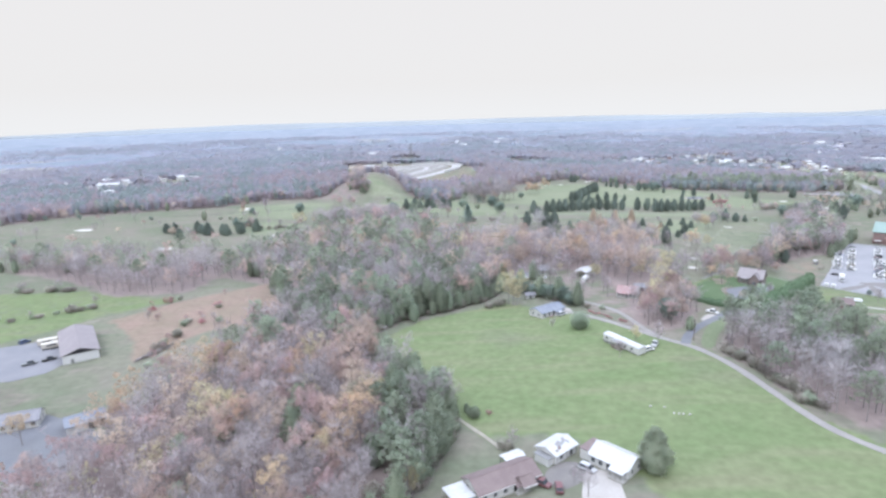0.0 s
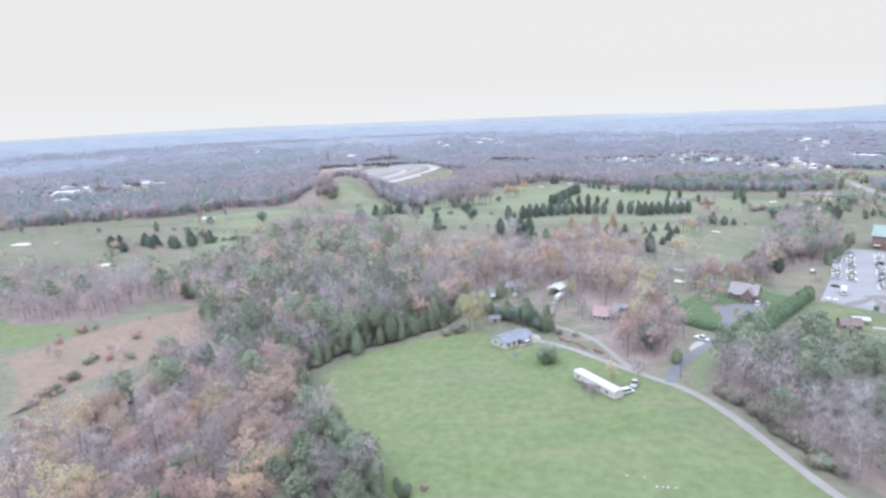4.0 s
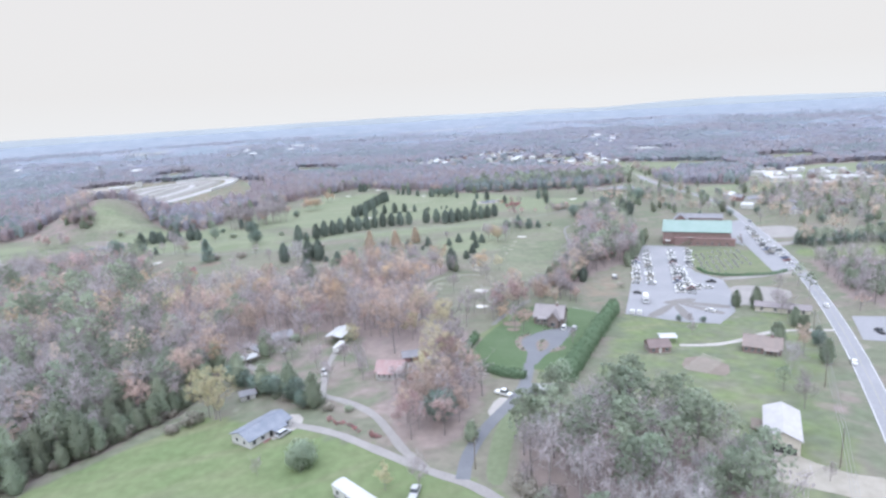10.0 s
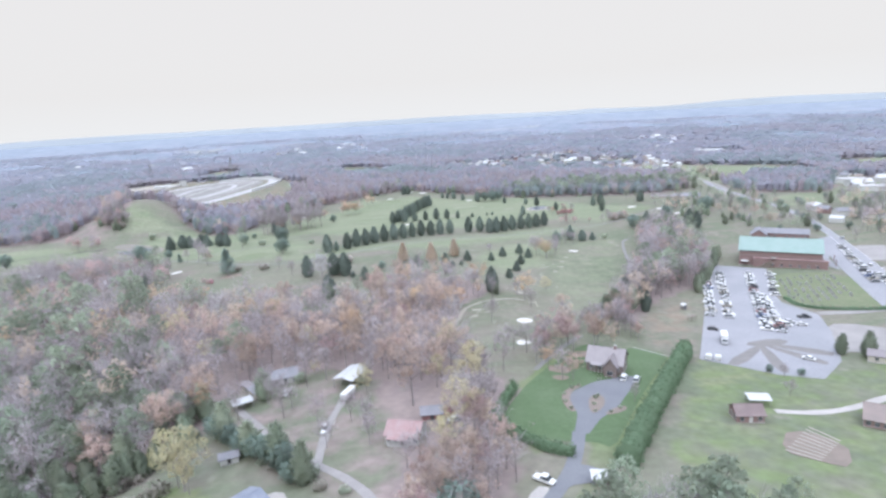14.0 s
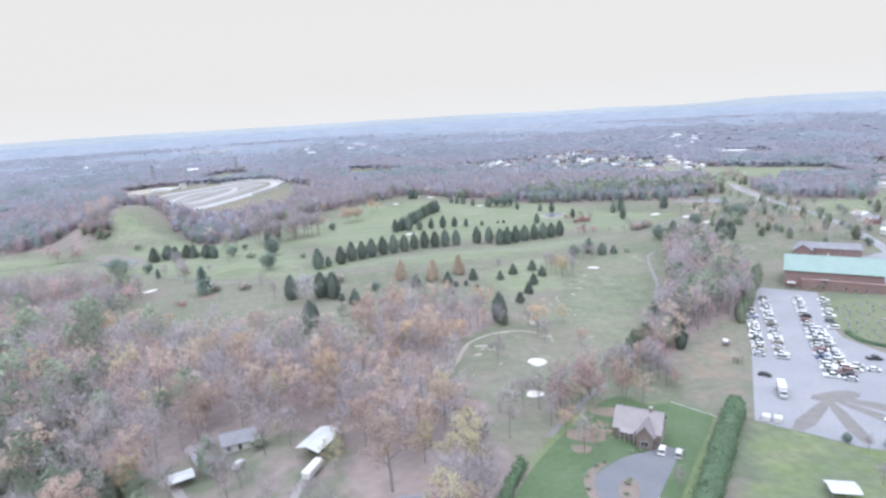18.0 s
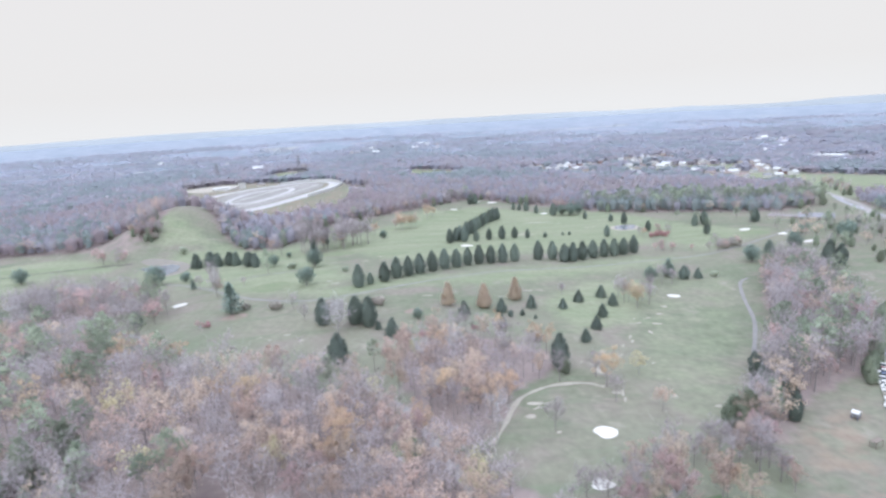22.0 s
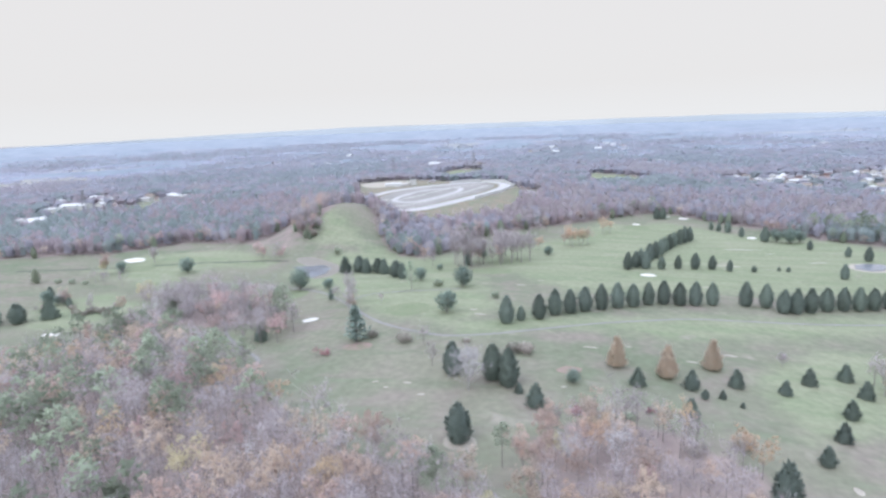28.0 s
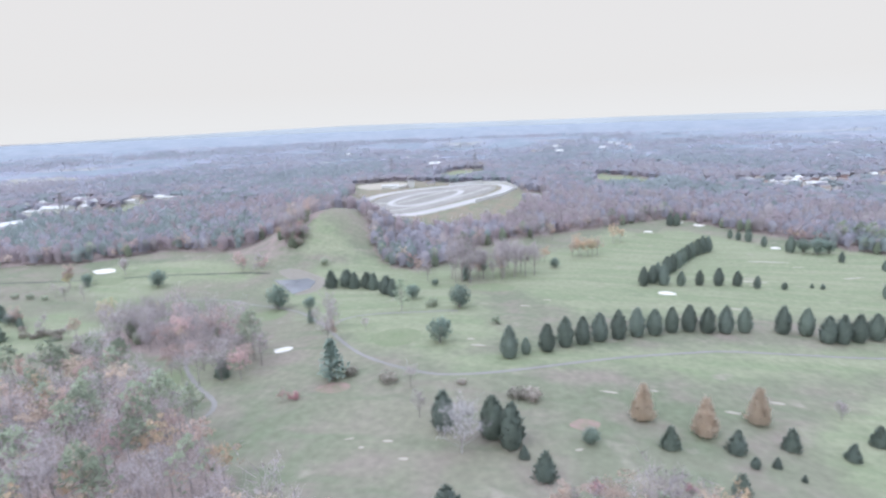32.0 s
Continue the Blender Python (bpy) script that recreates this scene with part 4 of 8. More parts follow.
def dense(height, radius, profile, crown, foot=0.05, tufts=520, tuft=0.5, rings=10, seg=12, rough=0.1):
    """A close evergreen: a lumpy heart clothed in ragged upward tufts, on a short stem."""
    wood, top = Mesher(), Mesher()
    wood.tube((0, 0, 0), (0, 0, height * 0.3), radius * 0.1 + 0.04, radius * 0.07 + 0.03, 6)
    ph = rng.uniform(0, 6.28, 6)
    def rad(t, a=None):
        r = radius * np.interp(t, *zip(*profile))
        if a is None:
            return r
        return r * (1 + rough * (math.sin(3 * a + 9 * t + ph[0]) + 0.8 * math.sin(5 * a - 14 * t + ph[1]) + 0.7 * math.sin(2 * a + 23 * t + ph[2])))
    k = len(top.v)
    for i in range(rings + 1):
        t = i / rings
        for j in range(seg):
            a = 6.2832 * (j + 0.5 * (i % 2)) / seg
            q = rad(t, a) * 0.82 * (1 + rng.normal(0, rough * 0.6))
            top.v.append(np.array((q * math.cos(a), q * math.sin(a), height * (foot + (0.97 - foot) * t) * (1 + rng.normal(0, 0.01)))))
            top.o.append(np.array((math.cos(a), math.sin(a), -0.2 + 0.8 * t)) + rng.normal(0, 0.12, 3))
    for i in range(rings):
        for j in range(seg):
            a, b = k + i * seg + j, k + i * seg + (j + 1) % seg
            top.f += [(a, b, b + seg), (a, b + seg, a + seg)]
    for _ in range(tufts):
        t = rng.random() ** 0.85
        a = rng.uniform(0, 6.2832)
        q = rad(t, a) * rng.uniform(0.78, 1.04) + 0.02
        c = np.array((q * math.cos(a), q * math.sin(a), height * (foot + (1 - foot) * t)))
        out = (np.array((math.cos(a), math.sin(a), 0.9)) + rng.normal(0, 0.35, 3)) * tuft * rng.uniform(0.5, 1.25)
        top.sliver(c - out * 0.35, c + out, tuft * 0.38, np.array((math.cos(a), math.sin(a), -0.2 + 0.8 * t)) + rng.normal(0, 0.3, 3))
    return wood.mesh("trunk", M["bark"]), top.mesh("crown", M[crown])

def lobed(height, radius, crown, lobes, n, size, clear=0.18, stems=1, up=0.15):
    """A rounded crown of unequal leafy clumps with gaps, on one or more stems."""
    wood, top = Mesher(), Mesher()
    mid = height * (clear + (1 - clear) * 0.48)
    cs = []
    for k in range(lobes):
        # clumps spread evenly over the crown, a few of them near its heart
        z = 1 - 2 * (k + 0.5) / lobes
        a = 2.4 * k + rng.normal(0, 0.3)
        d = np.array((math.cos(a) * math.sqrt(1 - z * z), math.sin(a) * math.sqrt(1 - z * z), z))
        r = radius * rng.uniform(0.36, 0.52)
        c = np.array((0, 0, mid)) + d * (radius - r * 0.9, radius - r * 0.9, height * (1 - clear) * 0.5 - r * 0.75) * rng.uniform(0.86, 1.08)
        c[2] = max(c[2], height * clear + r * 0.5)
        cs.append((c, r))
        s = np.array((rng.normal(0, 0.01) * radius, rng.normal(0, 0.01) * radius, height * clear * rng.uniform(0.6, 1.0))) if stems == 1 else np.array((*rng.normal(0, radius * 0.15, 2), 0.0))
        if k % 3 == 0:
            wood.tube(s, c, 0.022 * height * (1 if stems == 1 else 0.6), 0.03, 4)
    if stems == 1:
        wood.tube((0, 0, 0), (0, 0, height * clear * 1.3), 0.028 * height, 0.02 * height, 6)
    w = np.array([r for _, r in cs]) ** 2
    for k in rng.choice(len(cs), n, p=w / w.sum()):
        c, r = cs[k]
        d = rng.normal(size=3)
        d /= np.linalg.norm(d)
        p = c + d * r * rng.uniform(0.55, 1.12) * (1, 1, 0.85)
        top.leaf(p, size * rng.uniform(0.6, 1.35), up, 0.6 * d + 0.7 * rounded(p, (0, 0, mid), radius, height * 0.5))
    for k in range(len(top.v)):
        if top.v[k][2] < 0.05:
            top.v[k][2] = 0.05
    return wood.mesh("trunk", M["bark"]), top.mesh("crown", M[crown])

def tiered(height, radius, crown, low=0.12, layers=12):
    """A conifer with open whorls of flat, slightly drooping boughs."""
    wood, top = Mesher(), Mesher()
    wood.tube((0, 0, 0), (0, 0, height * 0.97), 0.018 * height, 0.03, 6)
    for k in range(layers):
        t = low + (0.96 - low) * k / (layers - 1)
        reach = radius * (1.0 - 0.93 * ((t - low) / (1 - low)) ** 1.15) * rng.uniform(0.85, 1.1)
        for q in range(7):
            a = 0.9 * q + 0.55 * k + rng.normal(0, 0.15)
            rr = reach * rng.uniform(0.7, 1.12)
            tip = np.array((math.cos(a) * rr, math.sin(a) * rr, height * t + rr * rng.uniform(-0.05, 0.22)))
            root = np.array((0, 0, height * t))
            wood.sliver(root, tip, 0.05)
            for _ in range(13):
                c = root + (tip - root) * rng.uniform(0.15, 1.08) + rng.normal(size=3) * (0.34, 0.34, 0.25)
                top.leaf(c, rng.uniform(0.4, 0.8) * (height / 12) ** 0.5, 0.35, rounded(c, (0, 0, height * (t - 0.12)), radius, height * 0.25))
    return wood.mesh("trunk", M["bark"]), top.mesh("crown", M[crown])

CONE = [(0, 0.66), (0.1, 0.87), (0.24, 0.98), (0.38, 1.0), (0.58, 0.86), (0.76, 0.6), (0.9, 0.32), (1, 0.04)]
FIR = [(0, 0.9), (0.05, 1.0), (0.2, 0.92), (0.45, 0.68), (0.7, 0.41), (0.88, 0.19), (1, 0.02)]

KINDS = {}
def kind(key, name, label, category, makes):
    KINDS[key] = (name, label, category, makes)

kind("bare", "bare_tree", "leafless grey-brown hardwood tree in late autumn", "tree", [broadleaf(h, s, 12, "twigs", 90, 0.26, twig=15) for h, s in ((16, 6.2), (18, 6.8), (14, 5.6), (17, 5.4))])
kind("pale", "bare_tree", "leafless pale grey hardwood tree with silvery limbs", "tree", [broadleaf(h, s, 13, "pale_twigs", 0, 0, twig=13, pale=True) for h, s in ((17, 6.5), (14, 6.5))])
kind("sycamore", "bare_tree", "leafless silvery-white tree with low spreading limbs", "tree", [broadleaf(12.5, 6.2, 24, "pale_twigs", 0, 0, twig=16, low=0.08, pale=True)])
kind("russet", "oak_tree", "oak holding its dry russet-brown leaves", "tree", [broadleaf(h, s, 10, "russet_leaves", 1500, 0.27, twig=4) for h, s in ((15, 5.8), (17, 6.4), (13, 5.4))])
kind("orange", "maple_tree", "maple with thinning orange autumn leaves", "tree", [broadleaf(h, s, 10, "orange_leaves", 1500, 0.27, twig=4) for h, s in ((14, 5.6), (15.5, 6.0))])
kind("red", "maple_tree", "maple with dull red autumn leaves", "tree", [broadleaf(h, s, 10, "red_leaves", 1500, 0.27, twig=4) for h, s in ((13, 5.2), (15, 5.8))])
kind("yellow", "poplar_tree", "tree with fading yellow autumn leaves", "tree", [broadleaf(h, s, 10, "yellow_leaves", 1500, 0.27, twig=4) for h, s in ((13, 5.4), (14, 6.0))])
kind("pine", "pine_tree", "tall pine with a green needled crown on a bare trunk", "tree", [pine(19, 4.4), pine(17, 4.9, low=0.42), pine(18, 4.1, low=0.55), pine(16, 5.0, low=0.38, boughs=19)])
kind("cedar", "cedar_tree", "olive-green red cedar with a dense ragged crown", "tree", [dense(h, r, CONE, "cedar_needles", 0.06, 420, 0.85, 8, 9, 0.13) for h, r in ((11, 2.8), (13, 3.2), (9, 2.6))])
kind("cypress", "cypress_tree", "dense dark green cypress clipped by nature to a cone", "tree", [dense(h, r, CONE, "cypress_needles", 0.04, 820, 0.6, 10, 12, 0.05) for h, r in ((12.8, 3.45), (12.2, 3.6), (12.6, 3.3))])
kind("whitepine", "pine_tree", "broad tall white pine with open shaggy boughs", "tree", [pine(21, 5.6, low=0.2, boughs=26), pine(20, 5.2, low=0.24, boughs=24)])
kind("smallpine", "christmas_tree", "small dark green conical evergreen on the golf rough", "tree", [dense(5.0, 2.15, FIR, "cypress_needles", 0.05, 520, 0.42, 8, 10, 0.07), dense(5.0, 2.0, CONE, "cypress_needles", 0.05, 520, 0.42, 8, 10, 0.06)])
kind("baldcypress", "bald_cypress", "conical tree with rusty orange-brown feathery foliage", "tree", [dense(9, 2.7, FIR, "rust_needles", 0.08, 1000, 0.6, 8, 10, 0.07), dense(8.6, 2.6, FIR, "rust_needles", 0.08, 1000, 0.6, 8, 10, 0.07)])
kind("spruce", "spruce_tree", "broad blue-green spruce with drooping tiers", "tree", [tiered(12, 4.6, "spruce_needles")])
kind("holly", "round_evergreen", "rounded grey-green evergreen tree", "tree", [lobed(9, 4.2, "spruce_needles", 20, 1150, 0.44, 0.09), lobed(8.4, 3.8, "spruce_needles", 17, 1000, 0.44, 0.12)])
kind("bush", "bush", "low rounded evergreen bush", "bush", [lobed(2.6, 1.8, "cedar_needles", 7, 340, 0.26, 0.04, 3), lobed(2.2, 1.9, "cedar_needles", 6, 320, 0.26, 0.03, 3)])
kind("redbush", "bush", "low shrub with dull crimson autumn leaves", "bush", [lobed(2.4, 2.0, "crimson_leaves", 6, 260, 0.26, 0.03, 3)])
kind("yardtree", "evergreen_tree", "broad dense dark green evergreen tree beside the farmhouse", "tree", [dense(12.4, 3.9, CONE, "cedar_needles", 0.05, 1600, 0.6, 10, 14, 0.16)])
kind("shrub", "bush", "large rounded evergreen shrub standing on the grass", "bush", [lobed(8.2, 4.7, "pine_needles", 22, 1900, 0.42, 0.02, 3)])
kind("brush", "bush", "leafless brownish thicket bush", "bush", [lobed(2.8, 2.3, "brush", 9, 420, 0.3, 0.02, 3, 0.0), lobed(2.4, 2.6, "brush", 10, 420, 0.3, 0.02, 3, 0.0)])

MASTER, COUNT = {}, {}
def plant(key, x, y, s=1.0, sz=1.0, label="", group="", v=None):
    """One tree or bush of a kind, standing on the land."""
    name, lab, cat, makes = KINDS[key]
    n = COUNT.get(key, 0)
    COUNT[key] = n + 1
    v = (n * 7 + 3) % len(makes) if v is None else v
    at = Matrix.Translation((x, y, gz(x, y) - 0.1)) @ Matrix.Rotation(rng.uniform(0, 6.2832), 4, "Z") @ Matrix.Diagonal((s, s, s * sz, 1))
    e = thing(name, label or lab, cat, group)
    e.matrix_basis = at
    part("trunk", makes[v][0], parent=e)
    part("crown", makes[v][1], parent=e)
    return e

# the golf course: rows and single trees
for _x, _y in ((84, 534), (98, 544), (105, 551), (112, 556), (119, 562), (127, 567), (135, 573), (143, 578), (151, 584), (159, 588), (167, 589), (175, 591), (184, 595)):
    plant("cypress", _x, _y, 0.92 + 0.1 * rng.random(), 1.0, group="front row of cypresses")
plant("cypress", 90, 539, 0.55, label="small browning cypress in the front row", group="front row of cypresses")
for _x, _y in ((201, 599), (211, 600), (217, 592), (223, 593), (231, 597), (240, 602), (249, 605), (257, 607), (265, 610), (274, 614)):
    plant("cypress", _x, _y, 0.95 + 0.1 * rng.random(), 1.0, group="second row of cypresses")
for _x, _y in ((149, 672), (155, 680), (159, 688), (161, 677), (167, 707), (172, 716), (177, 728), (182, 741), (187, 752), (192, 763), (198, 774), (203, 781), (208, 787)):
    plant("cypress", _x, _y, 0.85 + 0.15 * rng.random(), 1.05, group="slanting row of cypresses")
for _x, _y, _s in ((171, 679, .72), (182, 683, .74), (193, 685, .85), (204, 687, .75), (214, 684, .6), (236, 840, .6), (241, 834, .6), (247, 828, .85), (254, 812, .65), (267, 794, 1.0), (290, 765, .6), (195, 882, .9), (201, 884, .95), (364, 697, .8), (375, 701, .9), (319, 690, .7)):
    plant("cypress", _x, _y, _s)
for _x, _y, _s in ((229, 685, .9), (246, 692, .6), (251, 690, .7), (135, 480.5, 1.42), (153, 483, 1.45), (169, 489, 1.4), (184.5, 488, 1.1), (196, 499.5, 1.35), (156, 476, .7), (162, 478, .65), (149, 462, 1.3), (167, 473, .42), (101, 459, 1.65), (95, 467, .8),
                   (211, 508, 1.4), (212, 494, 1.35), (200, 476, 1.35), (191, 459, 1.3), (181, 444, 1.2)):
    plant("smallpine", _x, _y, _s * .92, v=0 if _s > .9 else None)
for _x, _y in ((129, 495.6), (146, 490), (164, 502.7)):
    plant("baldcypress", _x, _y, 1.33)
plant("cypress", 80, 435, 1.15, 0.85, "dark green cypress in a ring of bare soil")
patch_of("bare_ring", [(76, 431), (84, 430), (86, 436), (80, 440), (75, 437)], M["worn_soil"], 0.06, 2, "worn pale soil ring under the cypress", "bare soil")
for _x, _y, _s in ((70, 478, 1.0), (85, 476, 1.08), (91, 471.5, 1.1)):
    plant("cypress", _x, _y, _s, group="cypresses round the bare tree")
plant("sycamore", 77.5, 467, 1.18, label="silvery-white leafless tree before the dark cypresses")
plant("spruce", 22.3, 507, 1.33)
for _x, _y, _r in ((25, 501, 6.5), (112, 488, 5.5), (114, 457, 4.0)):
    patch_of("fallen_leaves", [(_x + _r * math.cos(k * .9) * (1 + .25 * math.sin(k * 2 + _x)), _y + _r * .7 * math.sin(k * .9)) for k in range(7)], M["leaf_carpet"], 0.06, 2, "ring of fallen reddish leaves on the turf", "leaf litter")
for _k, _x, _y, _s in (("brush", 90, 501, 1.5), ("brush", 95, 500, 1.7), ("brush", 43.6, 507, 1.6), ("brush", 28, 511, 1.3), ("brush", 70, 508, 0.8), ("holly", 54, 546, 1.42), ("holly", 52, 601.6, 1.42), ("bush", 37, 603.5, 2.0), ("whitepine", 23, 595.6, .85), ("spruce", 43, 671, .9),
                       ("holly", 27, 654, .6), ("smallpine", -39.5, 653, 2.2), ("smallpine", -30, 655, 2.2), ("smallpine", -24, 652, 2.0), ("smallpine", -15, 651, 2.0), ("smallpine", -10, 648, 2.0), ("smallpine", 2, 636, 2.1),
                       ("bush", -63, 698, 2.2), ("holly", -50.3, 604, 1.62), ("holly", -31, 602.7, .95), ("whitepine", -20.8, 527, 1.05), ("whitepine", -26, 531, .95), ("smallpine", -24.5, 509.7, 1.5), ("holly", -156.3, 643.6, 1.35), ("holly", -208.5, 641, 1.0), ("russet", -215, 633.6, 1.0),
                       ("yellow", -140, 583, .75), ("yellow", -147, 585, .7), ("bare", -200, 666, .75), ("bush", -231, 608, 1.6), ("bush", -221, 609, 1.5), ("bush", -210, 609, 1.3), ("cypress", -203, 574, .7), ("cypress", -189, 570.4, .68), ("bare", -194, 608, .7), ("red", -95.6, 581.7, .72), ("red", -117.5, 681.5, .85),
                       ("bare", -3.9, 567, .95), ("bare", -12, 570, .6), ("bare", 61, 484, .55), ("bare", 191.6, 513.5, .4), ("holly", 113, 477.5, .62), ("orange", 112, 748, .95), ("orange", 119, 750, .9), ("russet", 126, 756, .8), ("orange", 140, 802, .9), ("orange", 146, 806, .8), ("holly", 275, 792, 1.4), ("holly", 283, 788, 1.5), ("holly", 292, 792, 1.3)):
    plant(_k, _x, _y, _s)
for _k in range(15):
    plant("bare", 34 + 3.6 * _k + rng.normal(0, 2.5), 666 + 1.6 * _k + rng.normal(0, 5), rng.uniform(1.15, 1.5), group="tall bare trees below the far fairway")
for _k, _x, _y, _s in (("smallpine", 275, 543, 1.6), ("smallpine", 284, 544, 1.2), ("bush", 295, 545, 1.5), ("holly", 268, 550, 1.0), ("pine", 253, 541, .6), ("orange", 223, 490, .75), ("bare", 232, 496, .8), ("bare", 240, 512, .7),
                       ("holly", 336, 572, 1.5), ("cypress", 351, 577, 1.0), ("holly", 384, 598, 1.4), ("cypress", 376, 555, 1.2), ("cypress", 380, 550, 1.1), ("bush", 341, 538, 1.8), ("pine", 354, 659, .8), ("red", 296, 617, .55), ("red", 302, 612, .5),
                       ("red", 319, 672, .6), ("brush", 345, 620, 2.2), ("brush", 352, 618, 2.4), ("bare", 339, 622, .6), ("holly", 434, 612, 1.8), ("pine", 440, 640, .9), ("cypress", 162.5, 419, 1.05), ("cedar", 163, 414, .6), ("orange", 174, 402, .95),
                       ("russet", 186, 385, .6), ("russet", 100, 420, .9), ("russet", 105, 418, .8), ("pine", 94, 424, .7), ("yellow", 108, 428, .6), ("russet", 128, 398, .9), ("orange", 112, 404, .6), ("bush", 125, 402, 1.0), ("brush", 160, 446, 1.6), ("brush", 146, 440, 1.4)):
    plant(_k, _x, _y, _s)

# the dark thicket on the knoll and the tall mauve stand before the pond
for _k in range(34):
    _a, _r = rng.uniform(0, 6.28), rng.random() ** .5
    plant(("bare", "brush", "red", "bare", "cedar")[_k % 5], -97 + 9 * _r * math.cos(_a), 728 + 15 * _r * math.sin(_a), rng.uniform(.55, .8) * (2.6 if _k % 5 == 1 else 1), group="thicket on the knoll")
for _x, _y in ((-52, 527), (-49, 512), (-44, 521), (-40, 506), (-37, 516), (-33, 525), (-31, 504), (-27, 514), (-24, 522), (-22, 505), (-46, 534), (-36, 533), (-18, 516), (-15, 507), (-14, 521), (-27, 530)):
    plant(("bare", "red", "bare", "bare")[rng.integers(4)], _x, _y, rng.uniform(.68, .95), group="mauve stand before the pond")
for _k, _x, _y, _s in (("bare", 5, 544, .8), ("russet", 6, 546, .62), ("red", -126, 690, .75), ("bare", -108, 688, .7), ("red", -104, 690, .5), ("bush", -98, 553, 2.4), ("bush", -94, 548, 2.0), ("cedar", -104, 556, .8), ("red", -86, 574, .55), ("holly", -56, 472, .9), ("russet", -66, 545, .6)):
    plant(_k, _x, _y, _s)

# single trees, thickets and bushes scattered over the western holes
for _k, _x, _y, _s in (("bare", -0, 562, 0.75), ("bare", 16, 561, 0.45), ("yellow", -136, 578, 0.5), ("yellow", -127, 576, 0.45), ("brush", -116, 574, 1.6), ("bare", 53, 503, 0.5), ("red", 11, 490, 0.35), ("redbush", 14, 492, 1.3),
                       ("bush", 130, 456, 1.3), ("redbush", 137, 461, 0.9), ("bare", 146, 452, 0.45), ("bare", 108, 445, 0.5), ("redbush", 114, 456, 1.2), ("bare", 192, 516, 0.4), ("yellow", -215, 632, 0.75), ("spruce", -205, 637, 0.6),
                       ("bare", -200, 666, 0.7), ("red", -120, 686, 0.55), ("red", -102, 680, 0.6), ("bare", -105, 677, 0.5), ("bare", -60, 552, 0.6), ("cedar", -59, 560, 0.6), ("bare", -40, 528, 0.7), ("bare", -62, 544, 0.65),
                       ("bare", -63, 536, 0.6), ("brush", -118, 536, 1.8), ("brush", -121, 525, 1.7), ("brush", -113, 544, 1.5), ("bare", -120, 515, 0.5), ("bare", -112, 522, 0.5), ("cypress", -180, 564, 0.5), ("holly", -191, 567, 0.8),
                       ("holly", -202, 570, 0.9), ("cedar", -247, 606, 0.9), ("spruce", -18, 576, 0.55), ("bush", 74, 575, 1.4), ("bush", 37, 607, 1.8), ("holly", 22, 621, 1.1), ("cypress", 8, 629, 0.85), ("orange", 114, 746, 0.85),
                       ("orange", 122, 752, 0.8), ("russet", 108, 745, 0.8), ("bare", 76, 797, 0.9), ("bare", 85, 789, 0.8), ("russet", 92, 801, 0.8), ("bare", 66, 702, 1.1), ("bare", 51, 702, 1.0), ("bare", 63, 685, 1.0),
                       ("bare", 42, 684, 0.9), ("bare", 19, 668, 0.8), ("russet", 9, 685, 0.7)):
    plant(_k, _x, _y, _s)

# trees and red shrubs round the far pond
for _k, _x, _y, _s in (("cypress", 278, 676, 0.75), ("cypress", 314, 729, 0.8), ("cypress", 307, 743, 0.6), ("cypress", 356, 663, 0.8), ("pine", 372, 708, 0.7), ("cypress", 377, 706, 0.9), ("pine", 362, 724, 0.6), ("cypress", 419, 697, 1),
                       ("pine", 411, 712, 0.7), ("redbush", 317, 666, 2.4), ("redbush", 311, 663, 2), ("redbush", 322, 664, 2.2), ("red", 291, 616, 0.42), ("red", 294, 612, 0.45), ("red", 303, 614, 0.42), ("red", 316, 611, 0.38),
                       ("orange", 306, 669, 0.5), ("bare", 303, 670, 0.6), ("bare", 324, 664, 0.6), ("bare", 325, 604, 0.55), ("bare", 332, 605, 0.6), ("red", 339, 608, 0.5), ("bare", 347, 613, 0.6), ("red", 354, 618, 0.55),
                       ("brush", 341, 614, 2.2), ("orange", 222, 498, 0.7), ("yellow", 224, 492, 0.75), ("bare", 220, 499, 0.8), ("bare", 231, 502, 0.7), ("bare", 220, 507, 0.7), ("holly", 253, 540, 1), ("spruce", 268, 549, 0.95),
                       ("bare", 262, 532, 0.7), ("bare", 256, 532, 0.7)):
    plant(_k, _x, _y, _s)

for _x, _y, _s in SHRUBS:
    plant("bush", _x, _y, _s, label="small clipped shrub in a mulched bed")

for _k in range(16):
    plant(("brush", "bare", "brush", "russet")[_k % 4], -195 + 70 * rng.random(), 548 + 22 * rng.random(), rng.uniform(.9, 1.8) * (.4 if _k % 2 else 1))
for _k in range(10):
    plant(("bare", "bare", "cedar")[_k % 3], -112 + 34 * rng.random(), 520 + 40 * rng.random(), rng.uniform(.6, .95))

# ---------------------------------------------------------------- the woods near the camera's way, tree by tree
def scatter(poly, gap, seed):
    r = np.random.default_rng(seed)
    xs, ys = [p[0] for p in poly], [p[1] for p in poly]
    pts = []
    for j, y in enumerate(np.arange(min(ys), max(ys), gap * 0.87)):
        for x in np.arange(min(xs), max(xs), gap):
            pts.append((x + (j % 2) * gap / 2 + r.normal(0, gap * 0.24), y + r.normal(0, gap * 0.24)))
    pts = np.array(pts)
    return pts[inside(pts[:, 0], pts[:, 1], poly) > 0.6]

def blend(x, y, table):
    """Picks a kind from weights at a place."""
    keys, w = zip(*table)
    w = np.array(w, float)
    return keys[rng.choice(len(keys), p=w / w.sum())]

